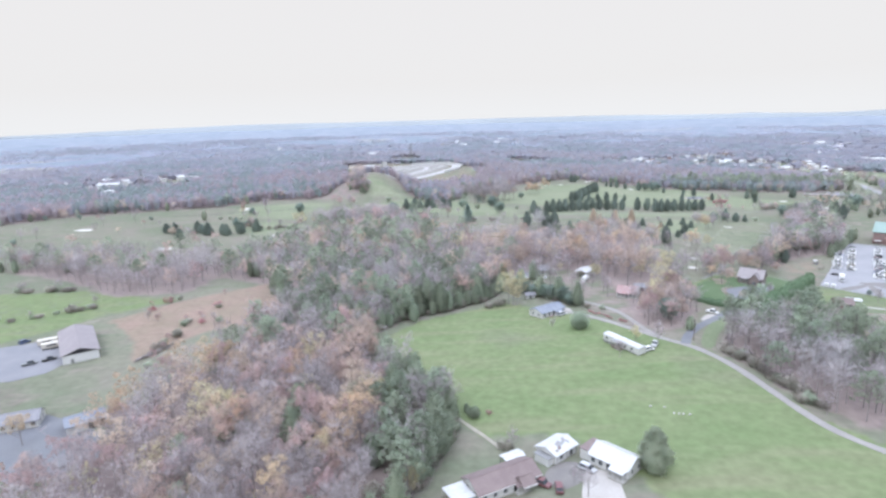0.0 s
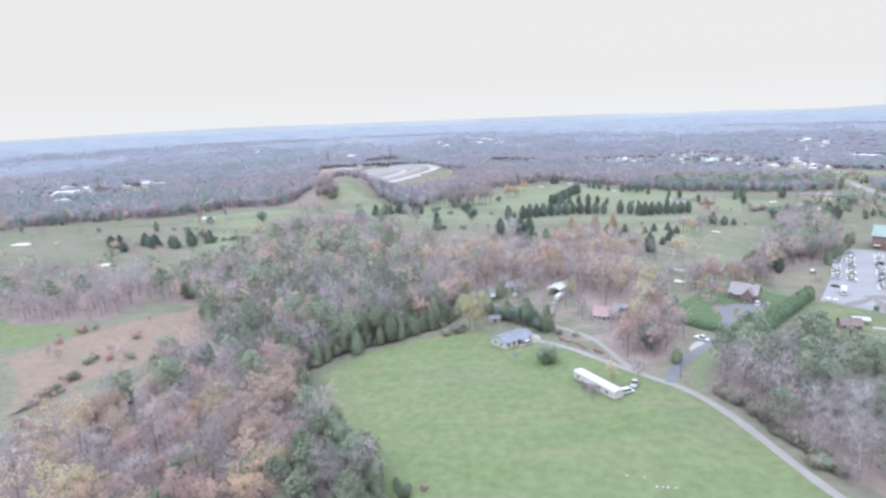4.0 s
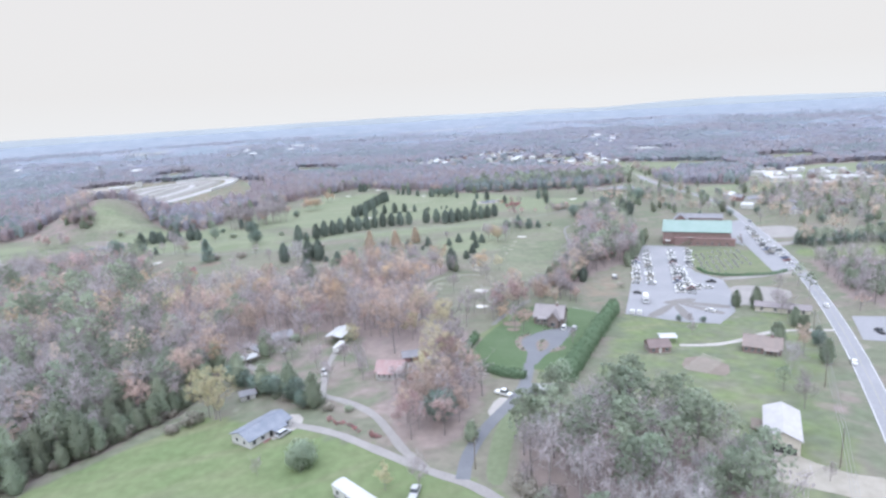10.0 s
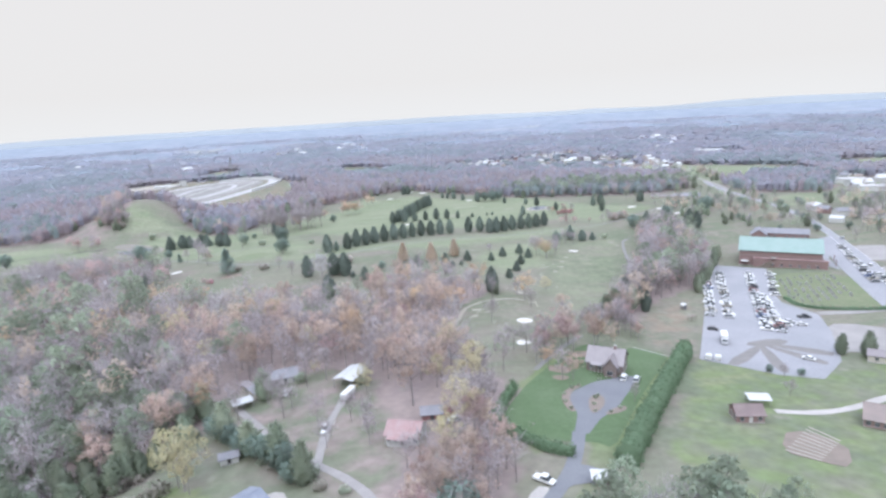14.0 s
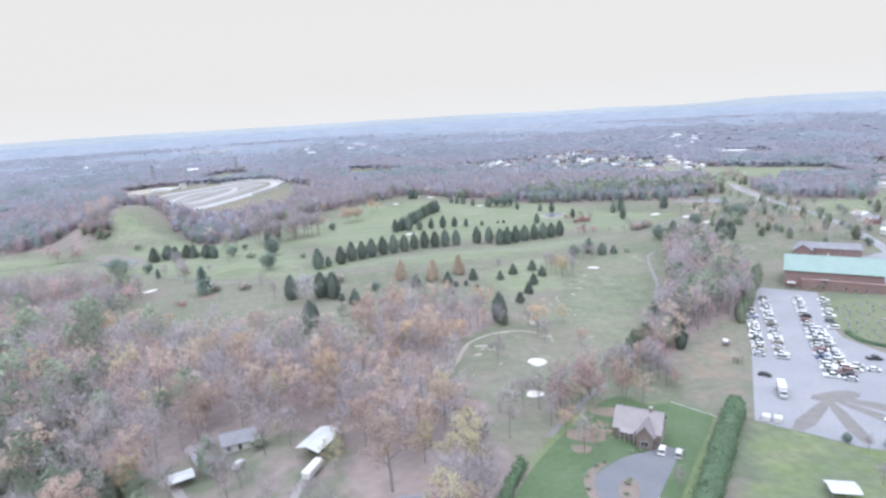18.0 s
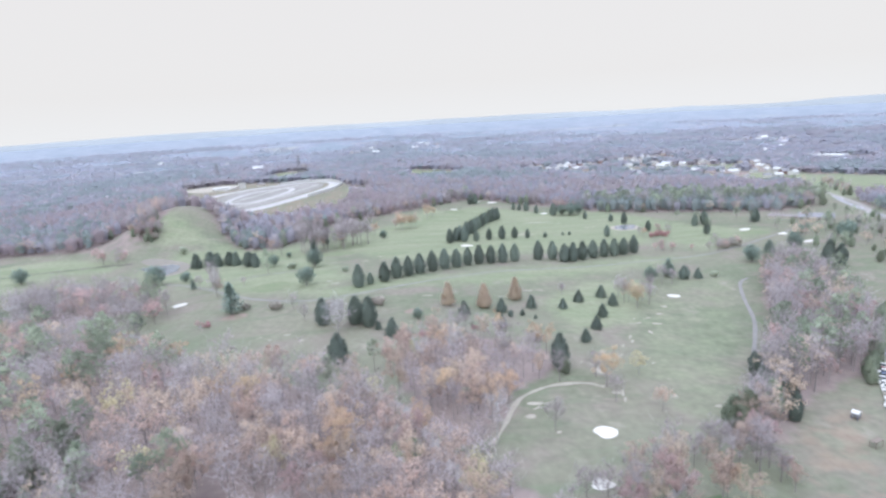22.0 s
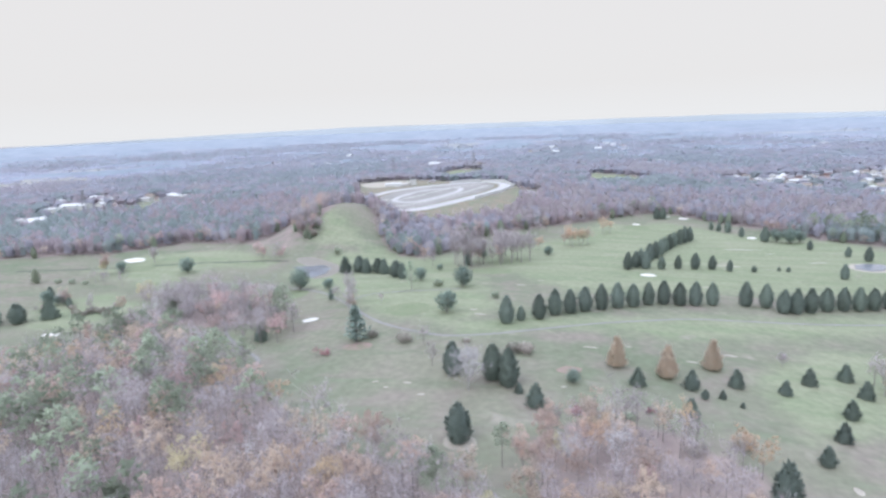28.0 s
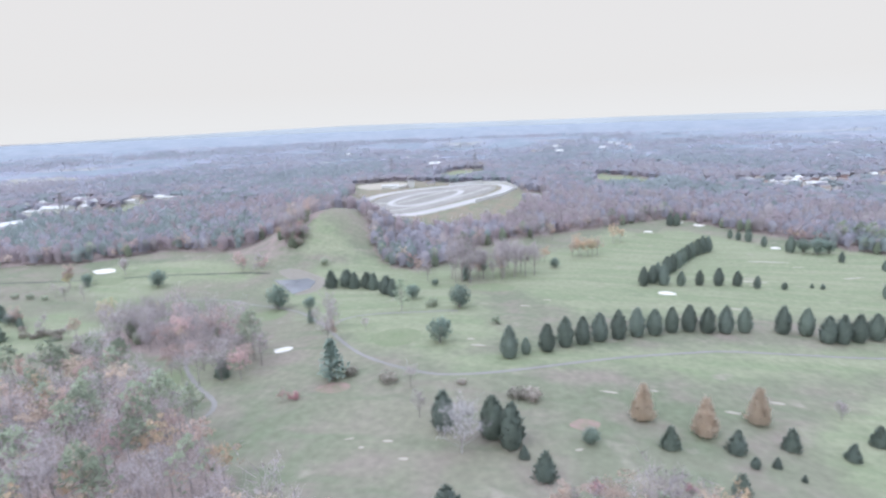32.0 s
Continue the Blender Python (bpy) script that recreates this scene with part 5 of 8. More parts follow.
def west_mix(x, y):
    if x > -22 and y < 205:
        return [("cedar", 7), ("pine", 3), ("bare", 1.6), ("brush", 1)]
    if y > 215:
        return [("bare", 7), ("cedar", 4), ("pine", 2.5), ("russet", 2), ("red", 1.2)]
    return [("bare", 8.5), ("russet", 3), ("orange", 1.1), ("red", 2.6), ("yellow", .4), ("cedar", .7)]

def middle_mix(x, y):
    if x < 20 and y < 400:
        near = 1.0 if y - 0.35 * x < 320 else 0.4
        return [("bare", 8), ("cedar", 3.2 * near + 1), ("pine", 3), ("russet", 1.2), ("pale", .5)]
    if x < 0:
        return [("bare", 5), ("pine", 4), ("russet", 2), ("red", .8), ("orange", .6), ("pale", .5)]
    return [("bare", 8.4), ("russet", 5.6), ("orange", 1.2), ("red", 1.1), ("yellow", .4), ("pine", .3), ("pale", .4)]

MIX = {
    "west": west_mix, "middle": middle_mix,
    "grove": lambda x, y: [("bare", 8), ("russet", 3), ("orange", .8), ("red", .8), ("pale", .5)],
    "lane": lambda x, y: [("russet", 2), ("red", 1.6), ("bare", 4.5), ("yellow", 1), ("pine", .5)],
    "pines": lambda x, y: [("pine", 5), ("bare", 4), ("pale", 1), ("cedar", .8)] if y > 192 else [("pale", 3), ("bare", 5), ("cedar", 1.5), ("pine", 1.2)],
    "strip": lambda x, y: [("bare", 8), ("pine", 1.4), ("cedar", 1.6), ("russet", 1.8), ("red", 1)],
    "roadside": lambda x, y: [("bare", 6), ("cedar", 2.5), ("pine", 1.2)],
    "creek": lambda x, y: [("bare", 7), ("red", 1.6), ("russet", 1), ("brush", 1)],
    "left": lambda x, y: [("bare", 7), ("russet", 1), ("pine", 1), ("red", .6)],
    "southwest": lambda x, y: [("bare", 3), ("russet", 4), ("orange", 3), ("red", 3), ("yellow", 1)],
    "knoll": lambda x, y: [("bare", 5), ("russet", 2), ("cedar", 1)],
}
GAP = {"west": 7.1, "middle": 7.3, "grove": 7.8, "lane": 6.4, "pines": 6.4, "strip": 5.9, "roadside": 5.2, "creek": 7.0, "left": 8.5, "southwest": 8.5, "knoll": 8.0}
# Trees of the stretch that the way passes nearest are things of their own; those behind them are joined.
STRETCH = [(-75, 95), (170, 95), (170, 235), (125, 300), (150, 440), (60, 440), (20, 330), (-40, 330), (-75, 260)]
LIMIT = {"bare": 150, "russet": 120, "orange": 70, "red": 70, "yellow": 60, "pine": 115, "cedar": 120, "pale": 60, "brush": 60}
MASS = {}

def plant_mass(key, x, y, s, sz):
    name, lab, cat, makes = KINDS[key]
    v = rng.integers(len(makes))
    a = rng.uniform(0, 6.2832)
    rot = np.array(((math.cos(a), -math.sin(a), 0), (math.sin(a), math.cos(a), 0), (0, 0, 1)))
    for me in makes[v]:
        MASS.setdefault((me, rng.integers(4)), []).append((rot * (s, s, s * sz), (x, y, gz(x, y) - 0.1)))

for _w, _poly in WOODS.items():
    for _x, _y in scatter(_poly, GAP[_w], len(_w) * 13):
        _k = blend(_x, _y, MIX[_w](_x, _y))
        _s = rng.uniform(0.72, 1.12) * {"grove": .86, "roadside": .62, "strip": 1.08, "lane": .84}.get(_w, 1)
        _s *= {"brush": 1.6, "cedar": 1.15, "pine": 1.12}.get(_k, 1)
        if COUNT.get(_k, 0) < LIMIT.get(_k, 100) and inside(_x, _y, STRETCH) > 0:
            plant(_k, _x, _y, _s, rng.uniform(0.9, 1.1))
        else:
            plant_mass(_k, _x, _y, _s, rng.uniform(0.9, 1.1))

def join_mass():
    groups = {}
    for (me, q), places in MASS.items():
        groups.setdefault((me.materials[0], q), []).append((me, places))
    for (m, q), some in groups.items():
        vs, fs, ns, k = [], [], [], 0
        for me, places in some:
            co, tri = np.empty(len(me.vertices) * 3, np.float32), np.empty(len(me.polygons) * 3, np.int32)
            me.vertices.foreach_get("co", co)
            me.polygons.foreach_get("vertices", tri)
            co, tri = co.reshape(-1, 3), tri.reshape(-1, 3)
            soft_n = NORMALS.get(me.name)
            if len(co) == 3 * len(tri):
                # fewer, larger sprays deep in the woods
                one = co[tri[::6]]
                if soft_n is not None:
                    soft_n = soft_n[tri[::6]].reshape(-1, 3)
                co = (one.mean(1, keepdims=True) + (one - one.mean(1, keepdims=True)) * 1.95).reshape(-1, 3)
                tri = np.arange(len(co)).reshape(-1, 3)
            elif "bark" in m.name:
                tri = tri[:70]
            for rot, at in places:
                vs.append(co @ rot.T + at)
                fs.append(tri + k)
                ns.append(soft_n @ rot.T if soft_n is not None else np.zeros((len(co), 3)))
                k += len(co)
        trunk = "bark" in m.name
        me = mesh_np("mass", np.concatenate(vs), np.concatenate(fs), m)
        if not trunk:
            clothe(me, np.concatenate(ns))
        tagged(new("tree_trunks" if trunk else "tree_crowns", me),
               "trunks of the trees deep in the woods" if trunk else "crowns of the trees deep in the woods in late autumn", "woods", kind="stuff")

# mauve and russet trees behind the stone house
for _x, _y in scatter([(148, 328), (158, 338), (166, 346), (174, 352), (188, 352), (199, 343), (206, 352), (214, 366), (206, 380), (198, 366), (180, 358), (164, 352), (144, 342)], 7.4, 77):
    plant(("bare", "bare", "bare", "red", "bare", "russet")[rng.integers(6)], _x, _y, rng.uniform(.5, .85))
# yard trees, hedgerows and loners
for _k, _x, _y, _s in (("holly", 99.2, 248, 1.4), ("cedar", 103.4, 234.7, .65), ("shrub", 58.6, 243.5, 1.0), ("yellow", 33, 289, 1.05), ("yellow", 36.5, 284.5, .8), ("yellow", 35, 286.5, 1.15), ("brush", 28, 287, 1.6), ("brush", 22, 284, 1.2), ("yellow", 76.5, 223, .5), ("red", 88.6, 243, .95), ("yellow", 103.5, 278, .75), ("bare", 84, 219, .6),
                       ("bare", 66, 209, .5), ("bare", 47, 245, .3), ("russet", 90, 252, .8), ("russet", 94, 258, .85), ("yellow", 118.5, 305.5, 1.4), ("yellow", 111, 285, 1.1), ("bare", 89, 331, .9), ("bare", 84, 290, .6), ("bare", 72, 293, .65), ("russet", 101, 266, .75), ("russet", 108, 268, .8), ("russet", 104, 246, .7), ("russet", 99.9, 308, 1.4), ("yellow", 110, 318, .85), ("bare", 59.5, 317, .85), ("bare", 54, 330, .85), ("bare", 67, 337, .9), ("bare", 74, 340, .95), ("bare", 117, 290, .95), ("bare", 120, 294, 1.0), ("bare", 124, 312, 1.0), ("pale", 114, 300, .95), ("bare", 62, 323, .6), ("bare", 70, 309, .55), ("bare", 45, 322, .8), ("cedar", 29, 325, 1.05), ("cedar", 34, 328, .95), ("cedar", 25, 331, 1.1), ("redbush", 108.4, 298, 1.3), ("russet", 72, 413, 1.0), ("russet", 102.5, 401, 1.05), ("russet", 125, 388, 1.15), ("orange", 118, 394, .95), ("pale", 130, 372, .9), ("bare", 135.8, 324, 1.0), ("yellow", 86.6, 321.4, .65), ("bush", 86, 331, 1.6), ("yellow", 88, 334, .5),
                       ("bare", 80, 306, .7), ("bare", 84, 298, .6), ("bare", 92, 274, .6), ("pale", 96, 277, .6), ("cedar", 52.7, 333.5, 1.0), ("bush", 65, 342, 1.6), ("yellow", 70, 345, .4), ("russet", 156, 310, .72), ("bare", 153, 312, .7), ("red", 165.3, 340, 1.1), ("russet", 170, 344, 1.0), ("russet", 184, 335, .7), ("russet", 160, 335, .85), ("bare", 148, 375, .75), ("red", 153, 331, .8), ("bare", 156, 335, .9), ("russet", 178, 337, .95), ("orange", 181, 340, .7), ("bare", 150, 328, .7), ("bare", 196, 350, .95), ("bare", 190, 353, .8), ("bare", 199, 356, .85), ("red", 203, 349, .5), ("russet", 207, 367, .95), ("cedar", 206, 371, 1.1), ("cedar", 204, 375, 1.15), ("bare", 193, 358, .7), ("russet", 201, 343, .55),
                       ("red", 168, 335, .8), ("orange", 152, 322, .6), ("bare", 168, 291, .4), ("holly", 229, 303, .35), ("holly", 237, 297, .38), ("bare", 219, 283, .45), ("cedar", 268, 310, .75), ("cedar", 274, 304, .8), ("cedar", 247, 268, .7), ("russet", 238, 248, .75),
                       ("cedar", 238.5, 239.2, .82), ("pine", 204.8, 226.5, .52), ("pale", 217.9, 235.6, .7), ("cedar", 240.6, 260.7, .7), ("cedar", 258.6, 258.9, .62), ("bare", 229.7, 296.8, .32), ("bare", 224, 240, .6), ("holly", 252, 254, .75), ("cedar", 262, 268, .7), ("cedar", 266, 276, .65), ("bare", 274, 290, .7), ("bare", 280, 298, .7), ("bare", 270, 283, .6), ("bare", 200, 215, .6), ("bare", 208, 222, .5), ("bare", 174, 186, .35),
                       ("cypress", 166, 203, .4), ("orange", 164, 216, .45), ("pine", 160, 222, .8), ("pine", 166, 226, .75), ("pine", 148, 230, .85), ("russet", 240, 205, .8), ("bare", 300, 222, .7), ("yellow", 272, 210, .6), ("cedar", 290, 190, .9), ("yardtree", 53.4, 137, 1.0),
                       ("bare", 34, 128, .5), ("shrub", 8, 168.5, .5), ("redbush", 13, 170.5, .6), ("bare", 18, 149.5, .42), ("brush", 16, 150.5, 1.0), ("bare", 31.7, 133.4, .34), ("cedar", 6, 172, .3), ("orange", -83.9, 211.3, .95), ("orange", -100.3, 160.6, 1.05), ("red", -92.9, 135.7, .95), ("orange", -129.7, 162.5, .75), ("red", -109, 136.6, .8), ("red", -37.6, 188.8, .95), ("red", -59.7, 164.3, .85), ("orange", -28.7, 144.4, 1.05), ("yellow", -33, 141, .9), ("yellow", -9.5, 130.4, .7), ("orange", -44.6, 253.4, .8), ("orange", -78, 226, .8), ("orange", -100, 168, .7), ("red", -52, 128, .8), ("russet", -62, 140, .8)):
    plant(_k, _x, _y, _s)
for _k, (_x, _y) in enumerate(((39, 313), (42, 309), (45, 306), (47.5, 302), (50, 299), (53, 295.5), (55.5, 292), (58, 288), (60.5, 284.5), (63, 280), (66, 277))):
    plant(("holly", "cedar", "holly")[_k % 3], _x + rng.normal(0, .8), _y + rng.normal(0, .8), rng.uniform(.8, 1.15), group="evergreens along the lane")
for _k in range(7):
    plant(("bush", "brush")[_k % 2], 54 + 3.2 * _k + rng.normal(0, 1), 292 - 3.8 * _k + rng.normal(0, 1.2), rng.uniform(.7, 1.5), group="bushes along the lane")
for _k in range(12):
    _t = _k / 11
    plant("cedar", 271 + 58 * _t + rng.normal(0, 1), 399 + 62 * _t + rng.normal(0, 1), rng.uniform(.6, .9), group="evergreens beside the parking lot")
for _k in range(9):
    plant("cypress", 226 + 3 * _k * (1 if _k < 3 else .4) + rng.normal(0, 1.5), 378 + 4.5 * _k, rng.uniform(.55, .8))
for _x, _y in scatter([(386, 384), (396, 374), (440, 350), (490, 330), (500, 348), (452, 370), (402, 396)], 5.0, 12):
    plant_mass(("pine", "spruce", "holly")[rng.integers(3)], _x, _y, rng.uniform(.5, .68), 1)
for _k in range(13):
    _t = rng.random()
    plant(("bush", "brush", "red")[_k % 3], -119 - 9 * _t + rng.normal(0, 1.2), 218 + 66 * _t, rng.uniform(.8, 1.5) * (.3 if _k % 3 == 2 else 1), group="overgrown fence line")
for _k in range(16):
    plant(("bare", "red", "redbush", "bush")[_k % 4], -160 + 52 * rng.random(), 262 + 62 * rng.random(), rng.uniform(.25, .4) * (4 if _k % 4 > 1 else 1))
for _k in range(40):
    plant_mass(("bare", "bare", "holly", "russet", "red")[_k % 5], rng.uniform(-430, -170), rng.uniform(400, 620), rng.uniform(.5, .85), 1)
for _k in range(10):
    plant("smallpine", -255 + 9 * _k + rng.normal(0, 3), 540 + rng.normal(0, 8), rng.uniform(1.6, 2.3), group="evergreens on the far hole")
for _k in range(14):
    plant(("bare", "orange", "bare", "holly")[_k % 4], 30 + 70 * rng.random(), 672 + 60 * rng.random(), rng.uniform(.6, .9))
for _k in range(26):
    plant(("bare", "russet", "cedar")[_k % 3], -118 + 20 * rng.random(), 728 + 58 * rng.random(), rng.uniform(.4, .65))
for _k in range(45):
    plant_mass(("bare", "cedar", "pine", "russet", "holly")[_k % 5], rng.uniform(400, 560), rng.uniform(430, 700), rng.uniform(.55, .9), 1)
for _k in range(40):
    plant_mass(("bare", "cedar", "pine", "russet")[_k % 4], rng.uniform(300, 480), rng.uniform(150, 330), rng.uniform(.5, .85), 1)

# low growth and thin trees at the foot of the pines along the road
for _k in range(22):
    _t = (_k + rng.random()) / 22
    plant(("brush", "bare", "brush", "bush")[_k % 4], 106 + 6.5 * _t + rng.uniform(0, 4), 212 - 50 * _t + rng.normal(0, 1), rng.uniform(.9, 1.7) * (.42 if _k % 4 == 1 else 1), group="undergrowth along the road")

# trees between the houses across the highway, and the dark pine belt behind the far fairways
for _x, _y in scatter([(395, 380), (350, 180), (480, 120), (700, 300), (880, 470), (640, 540), (560, 640), (520, 560), (470, 440)], 27, 5):
    _c = noise.noise((_x * 0.02, _y * 0.02, 4.4))
    for _q in range(1 + int(6 * max(0, _c + .25))):
        plant_mass(("bare", "bare", "bare", "pine", "cedar", "russet", "holly")[rng.integers(7)], _x + rng.normal(0, 7), _y + rng.normal(0, 7), rng.uniform(.55, .95), 1)
for _x, _y in scatter([(300, 822), (345, 788), (390, 775), (440, 762), (490, 768), (530, 752), (560, 800), (480, 812), (420, 850), (360, 830), (320, 850)], 9.5, 6):
    plant_mass(("pine", "pine", "pine", "cedar", "pine", "bare")[rng.integers(6)], _x, _y, rng.uniform(.85, 1.2), 1)
for _x, _y in scatter([(420, 470), (470, 520), (545, 690), (440, 690), (395, 590)], 15, 8):
    plant_mass(("bare", "cedar", "holly", "pine", "russet")[rng.integers(5)], _x, _y, rng.uniform(.5, .9), 1)
for _x, _y in scatter([(470, 500), (500, 520), (524, 566), (612, 665), (745, 575), (700, 520), (600, 460), (520, 400), (470, 400), (440, 440), (455, 462)], 13, 18):
    if noise.noise((_x * 0.017, _y * 0.017, 2.2)) > -.12:
        plant_mass(("bare", "bare", "bare", "russet", "bare", "cedar")[rng.integers(6)], _x, _y, rng.uniform(.55, .85), 1)
for _k in range(5):
    plant(("bare", "yellow", "bare", "russet")[_k % 4], 152 + 38 * rng.random(), 384 + 38 * rng.random(), rng.uniform(.5, .8))

# hedgerows across the west pasture
for _a, _b, _n in (((-232, 278), (-186, 310), 16), ((-285, 342), (-215, 348), 20), ((-300, 300), (-240, 290), 14)):
    for _k in range(_n):
        _t = rng.random()
        plant(("brush", "bush", "brush", "bare")[_k % 4], _a[0] + (_b[0] - _a[0]) * _t + rng.normal(0, 1), _a[1] + (_b[1] - _a[1]) * _t + rng.normal(0, 1), rng.uniform(.8, 1.6) * (.35 if _k % 4 == 3 else 1), group="pasture hedgerow")

for _k in range(14):
    _t = (_k + rng.random()) / 14
    plant("redbush", 68 + 13 * _t + rng.normal(0, .4), 267.5 - 20 * _t + rng.normal(0, .4), rng.uniform(.35, .6), group="red shrubs along the lane")

for _x, _y in scatter([(-330, 398), (-262, 392), (-222, 412), (-250, 430), (-330, 425)], 9, 21):
    plant_mass(("bare", "bare", "russet", "cedar")[rng.integers(4)], _x, _y, rng.uniform(.5, .85), 1)
# pale field stones left in the hay meadow
for _x, _y in ((64, 170), (68, 169), (69.5, 165), (71, 164.6), (72.2, 164.5), (74, 164)):
    bm = bmesh.new()
    bmesh.ops.create_icosphere(bm, subdivisions=1, radius=.45)
    for _v in bm.verts:
        _v.co *= rng.uniform(.75, 1.15)
        _v.co.z *= .6
    tagged(part("field_stone", bm, M["concrete"], loc=Matrix.Translation((_x, _y, gz(_x, _y) + .12))), "pale rounded stone lying in the hay meadow", "stone", "field stones")

# evergreens that close the foot of the woods along the hayfield, and the young cedars behind them
for _p, _q, _n in (((-34, 248), (-24, 266), 7), ((-24, 266), (-2, 279), 9), ((-2, 279), (20, 294), 9), ((20, 294), (33, 314), 6), ((2, 160), (-1, 185), 9), ((-1, 185), (-15, 199), 6), ((-15, 199), (-29, 224), 9), ((-29, 224), (-32, 248), 8), ((-8, 132), (2, 160), 8)):
    for _k in range(2 * _n):
        _t = (_k + rng.random()) / (2 * _n)
        plant(("cedar", "brush", "cedar", "bush")[_k % 4], _p[0] + (_q[0] - _p[0]) * _t - rng.uniform(0, 3), _p[1] + (_q[1] - _p[1]) * _t + rng.uniform(0, 3), rng.uniform(.5, .85) * (2.1 if _k % 2 else 1), group="evergreens at the foot of the woods")
for _x, _y in scatter([(-32, 252), (20, 297), (30, 320), (10, 380), (-60, 400), (-100, 340), (-80, 285)], 8.5, 31):
    plant_mass("cedar", _x, _y, rng.uniform(.5, .8), 1)

# a ragged fringe of single trees along the edge of the outer woods
for (_ax, _ay), (_bx, _by) in zip(EDGE[2:33], EDGE[3:34]):
    _d = math.hypot(_bx - _ax, _by - _ay)
    for _k in range(int(_d / 5.5)):
        _t, _o = (_k + rng.random()) / (_d / 5.5), rng.uniform(-9, 5) + rng.normal(0, 3)
        _x, _y = _ax + (_bx - _ax) * _t - (_by - _ay) / _d * -_o, _ay + (_by - _ay) * _t + (_bx - _ax) / _d * _o
        if math.hypot(_x + 90, (_y - 770) * .8) > 42:
            plant_mass(("bare", "bare", "bare", "russet", "pale", "cedar", "red", "pine")[rng.integers(8)], _x, _y, rng.uniform(.5, 1.0), 1)

join_mass()

# ---------------------------------------------------------------- woodland out to the horizon, as one mass
# where the distant houses stand: outline, how many, sizes, share of white ones
TOWNS = [([(716, 752), (770, 682), (719, 556), (634, 495), (611, 563), (631, 658)], 34, .45, .8, .4, 2), ([(981, 1663), (1122, 1610), (861, 1330)], 16, .7, 1.3, .5, 3),
         ([(385, 1342), (448, 1297), (673, 1439), (767, 1327), (775, 1136), (652, 976), (430, 1130)], 75, .55, .95, .45, 4), ([(362, 1280), (491, 1300), (437, 1125), (347, 1193)], 26, .5, .85, .45, 5),
         ([(-650, 994), (-608, 1048), (-411, 1074), (-380, 991), (-464, 969), (-535, 896)], 14, .55, .95, .6, 6), ([(-900, 1500), (-200, 1450), (300, 1500), (900, 1800), (500, 2300), (-600, 2300)], 45, .8, 1.4, .5, 7),
         ([(456, 485), (469, 451), (563, 547), (520, 600)], 7, .5, .8, .2, 8), ([(-451, 792), (-440, 807), (-480, 830), (-500, 780)], 3, .8, 1.1, 1, 9)]
HOMES = []
for _poly, _n, _lo, _hi, _white, _seed in TOWNS:
    _r = np.random.default_rng(_seed)
    _bx, _by = [p[0] for p in _poly], [p[1] for p in _poly]
    _done = 0
    while _done < _n:
        _x, _y = _r.uniform(min(_bx), max(_bx)), _r.uniform(min(_by), max(_by))
        if inside(_x, _y, _poly) > 0:
            HOMES.append((_x, _y, _r.uniform(_lo, _hi), 0 if _r.random() < _white else int(_r.integers(1, 4)), _r.uniform(0, 3.1), _r.uniform(.9, 1.8)))
            _done += 1
YARDS = np.array([(h[0] - 14 * (h[0] - 60) / math.hypot(h[0] - 60, h[1] - 150), h[1] - 14 * (h[1] - 150) / math.hypot(h[0] - 60, h[1] - 150)) for h in HOMES])

def far_points():
    out = []
    for r0, r1, gap in ((250, 900, 8.0), (900, 1520, 12.5), (1500, 2900, 25)):
        x = np.arange(-r1, r1, gap)
        gxx, gyy = np.meshgrid(x + 60, x[x > -0.2 * r1] + 150)
        p = np.stack([gxx.ravel(), gyy.ravel()], 1) + rng.normal(0, gap * 0.3, (gxx.size, 2))
        d = np.hypot(p[:, 0] - 60, p[:, 1] - 150)
        a = np.degrees(np.arctan2(p[:, 0] - 60, p[:, 1] - 150))
        keep = (d >= r0) & (d < r1) & (a > -62) & (a < 66)
        p, d = p[keep], d[keep]
        keep = inside(p[:, 0], p[:, 1], EDGE) < 0
        for c in CLEARINGS:
            keep &= inside(p[:, 0], p[:, 1], c) < 0
        p = p[keep]
        open_yard = np.zeros(len(p), bool)
        for hx, hy in YARDS:
            open_yard |= (p[:, 0] - hx) ** 2 + (p[:, 1] - hy) ** 2 < 19 ** 2
        out.append((p[~open_yard], gap, r0))
    return out

# grey-mauve hardwoods, reddish and russet oaks, olive and blue-green pines
TINTS = np.array([(0.32, 0.30, 0.335), (0.35, 0.325, 0.36), (0.36, 0.275, 0.275), (0.37, 0.305, 0.28), (0.20, 0.255, 0.225), (0.235, 0.285, 0.245), (0.44, 0.405, 0.43)])
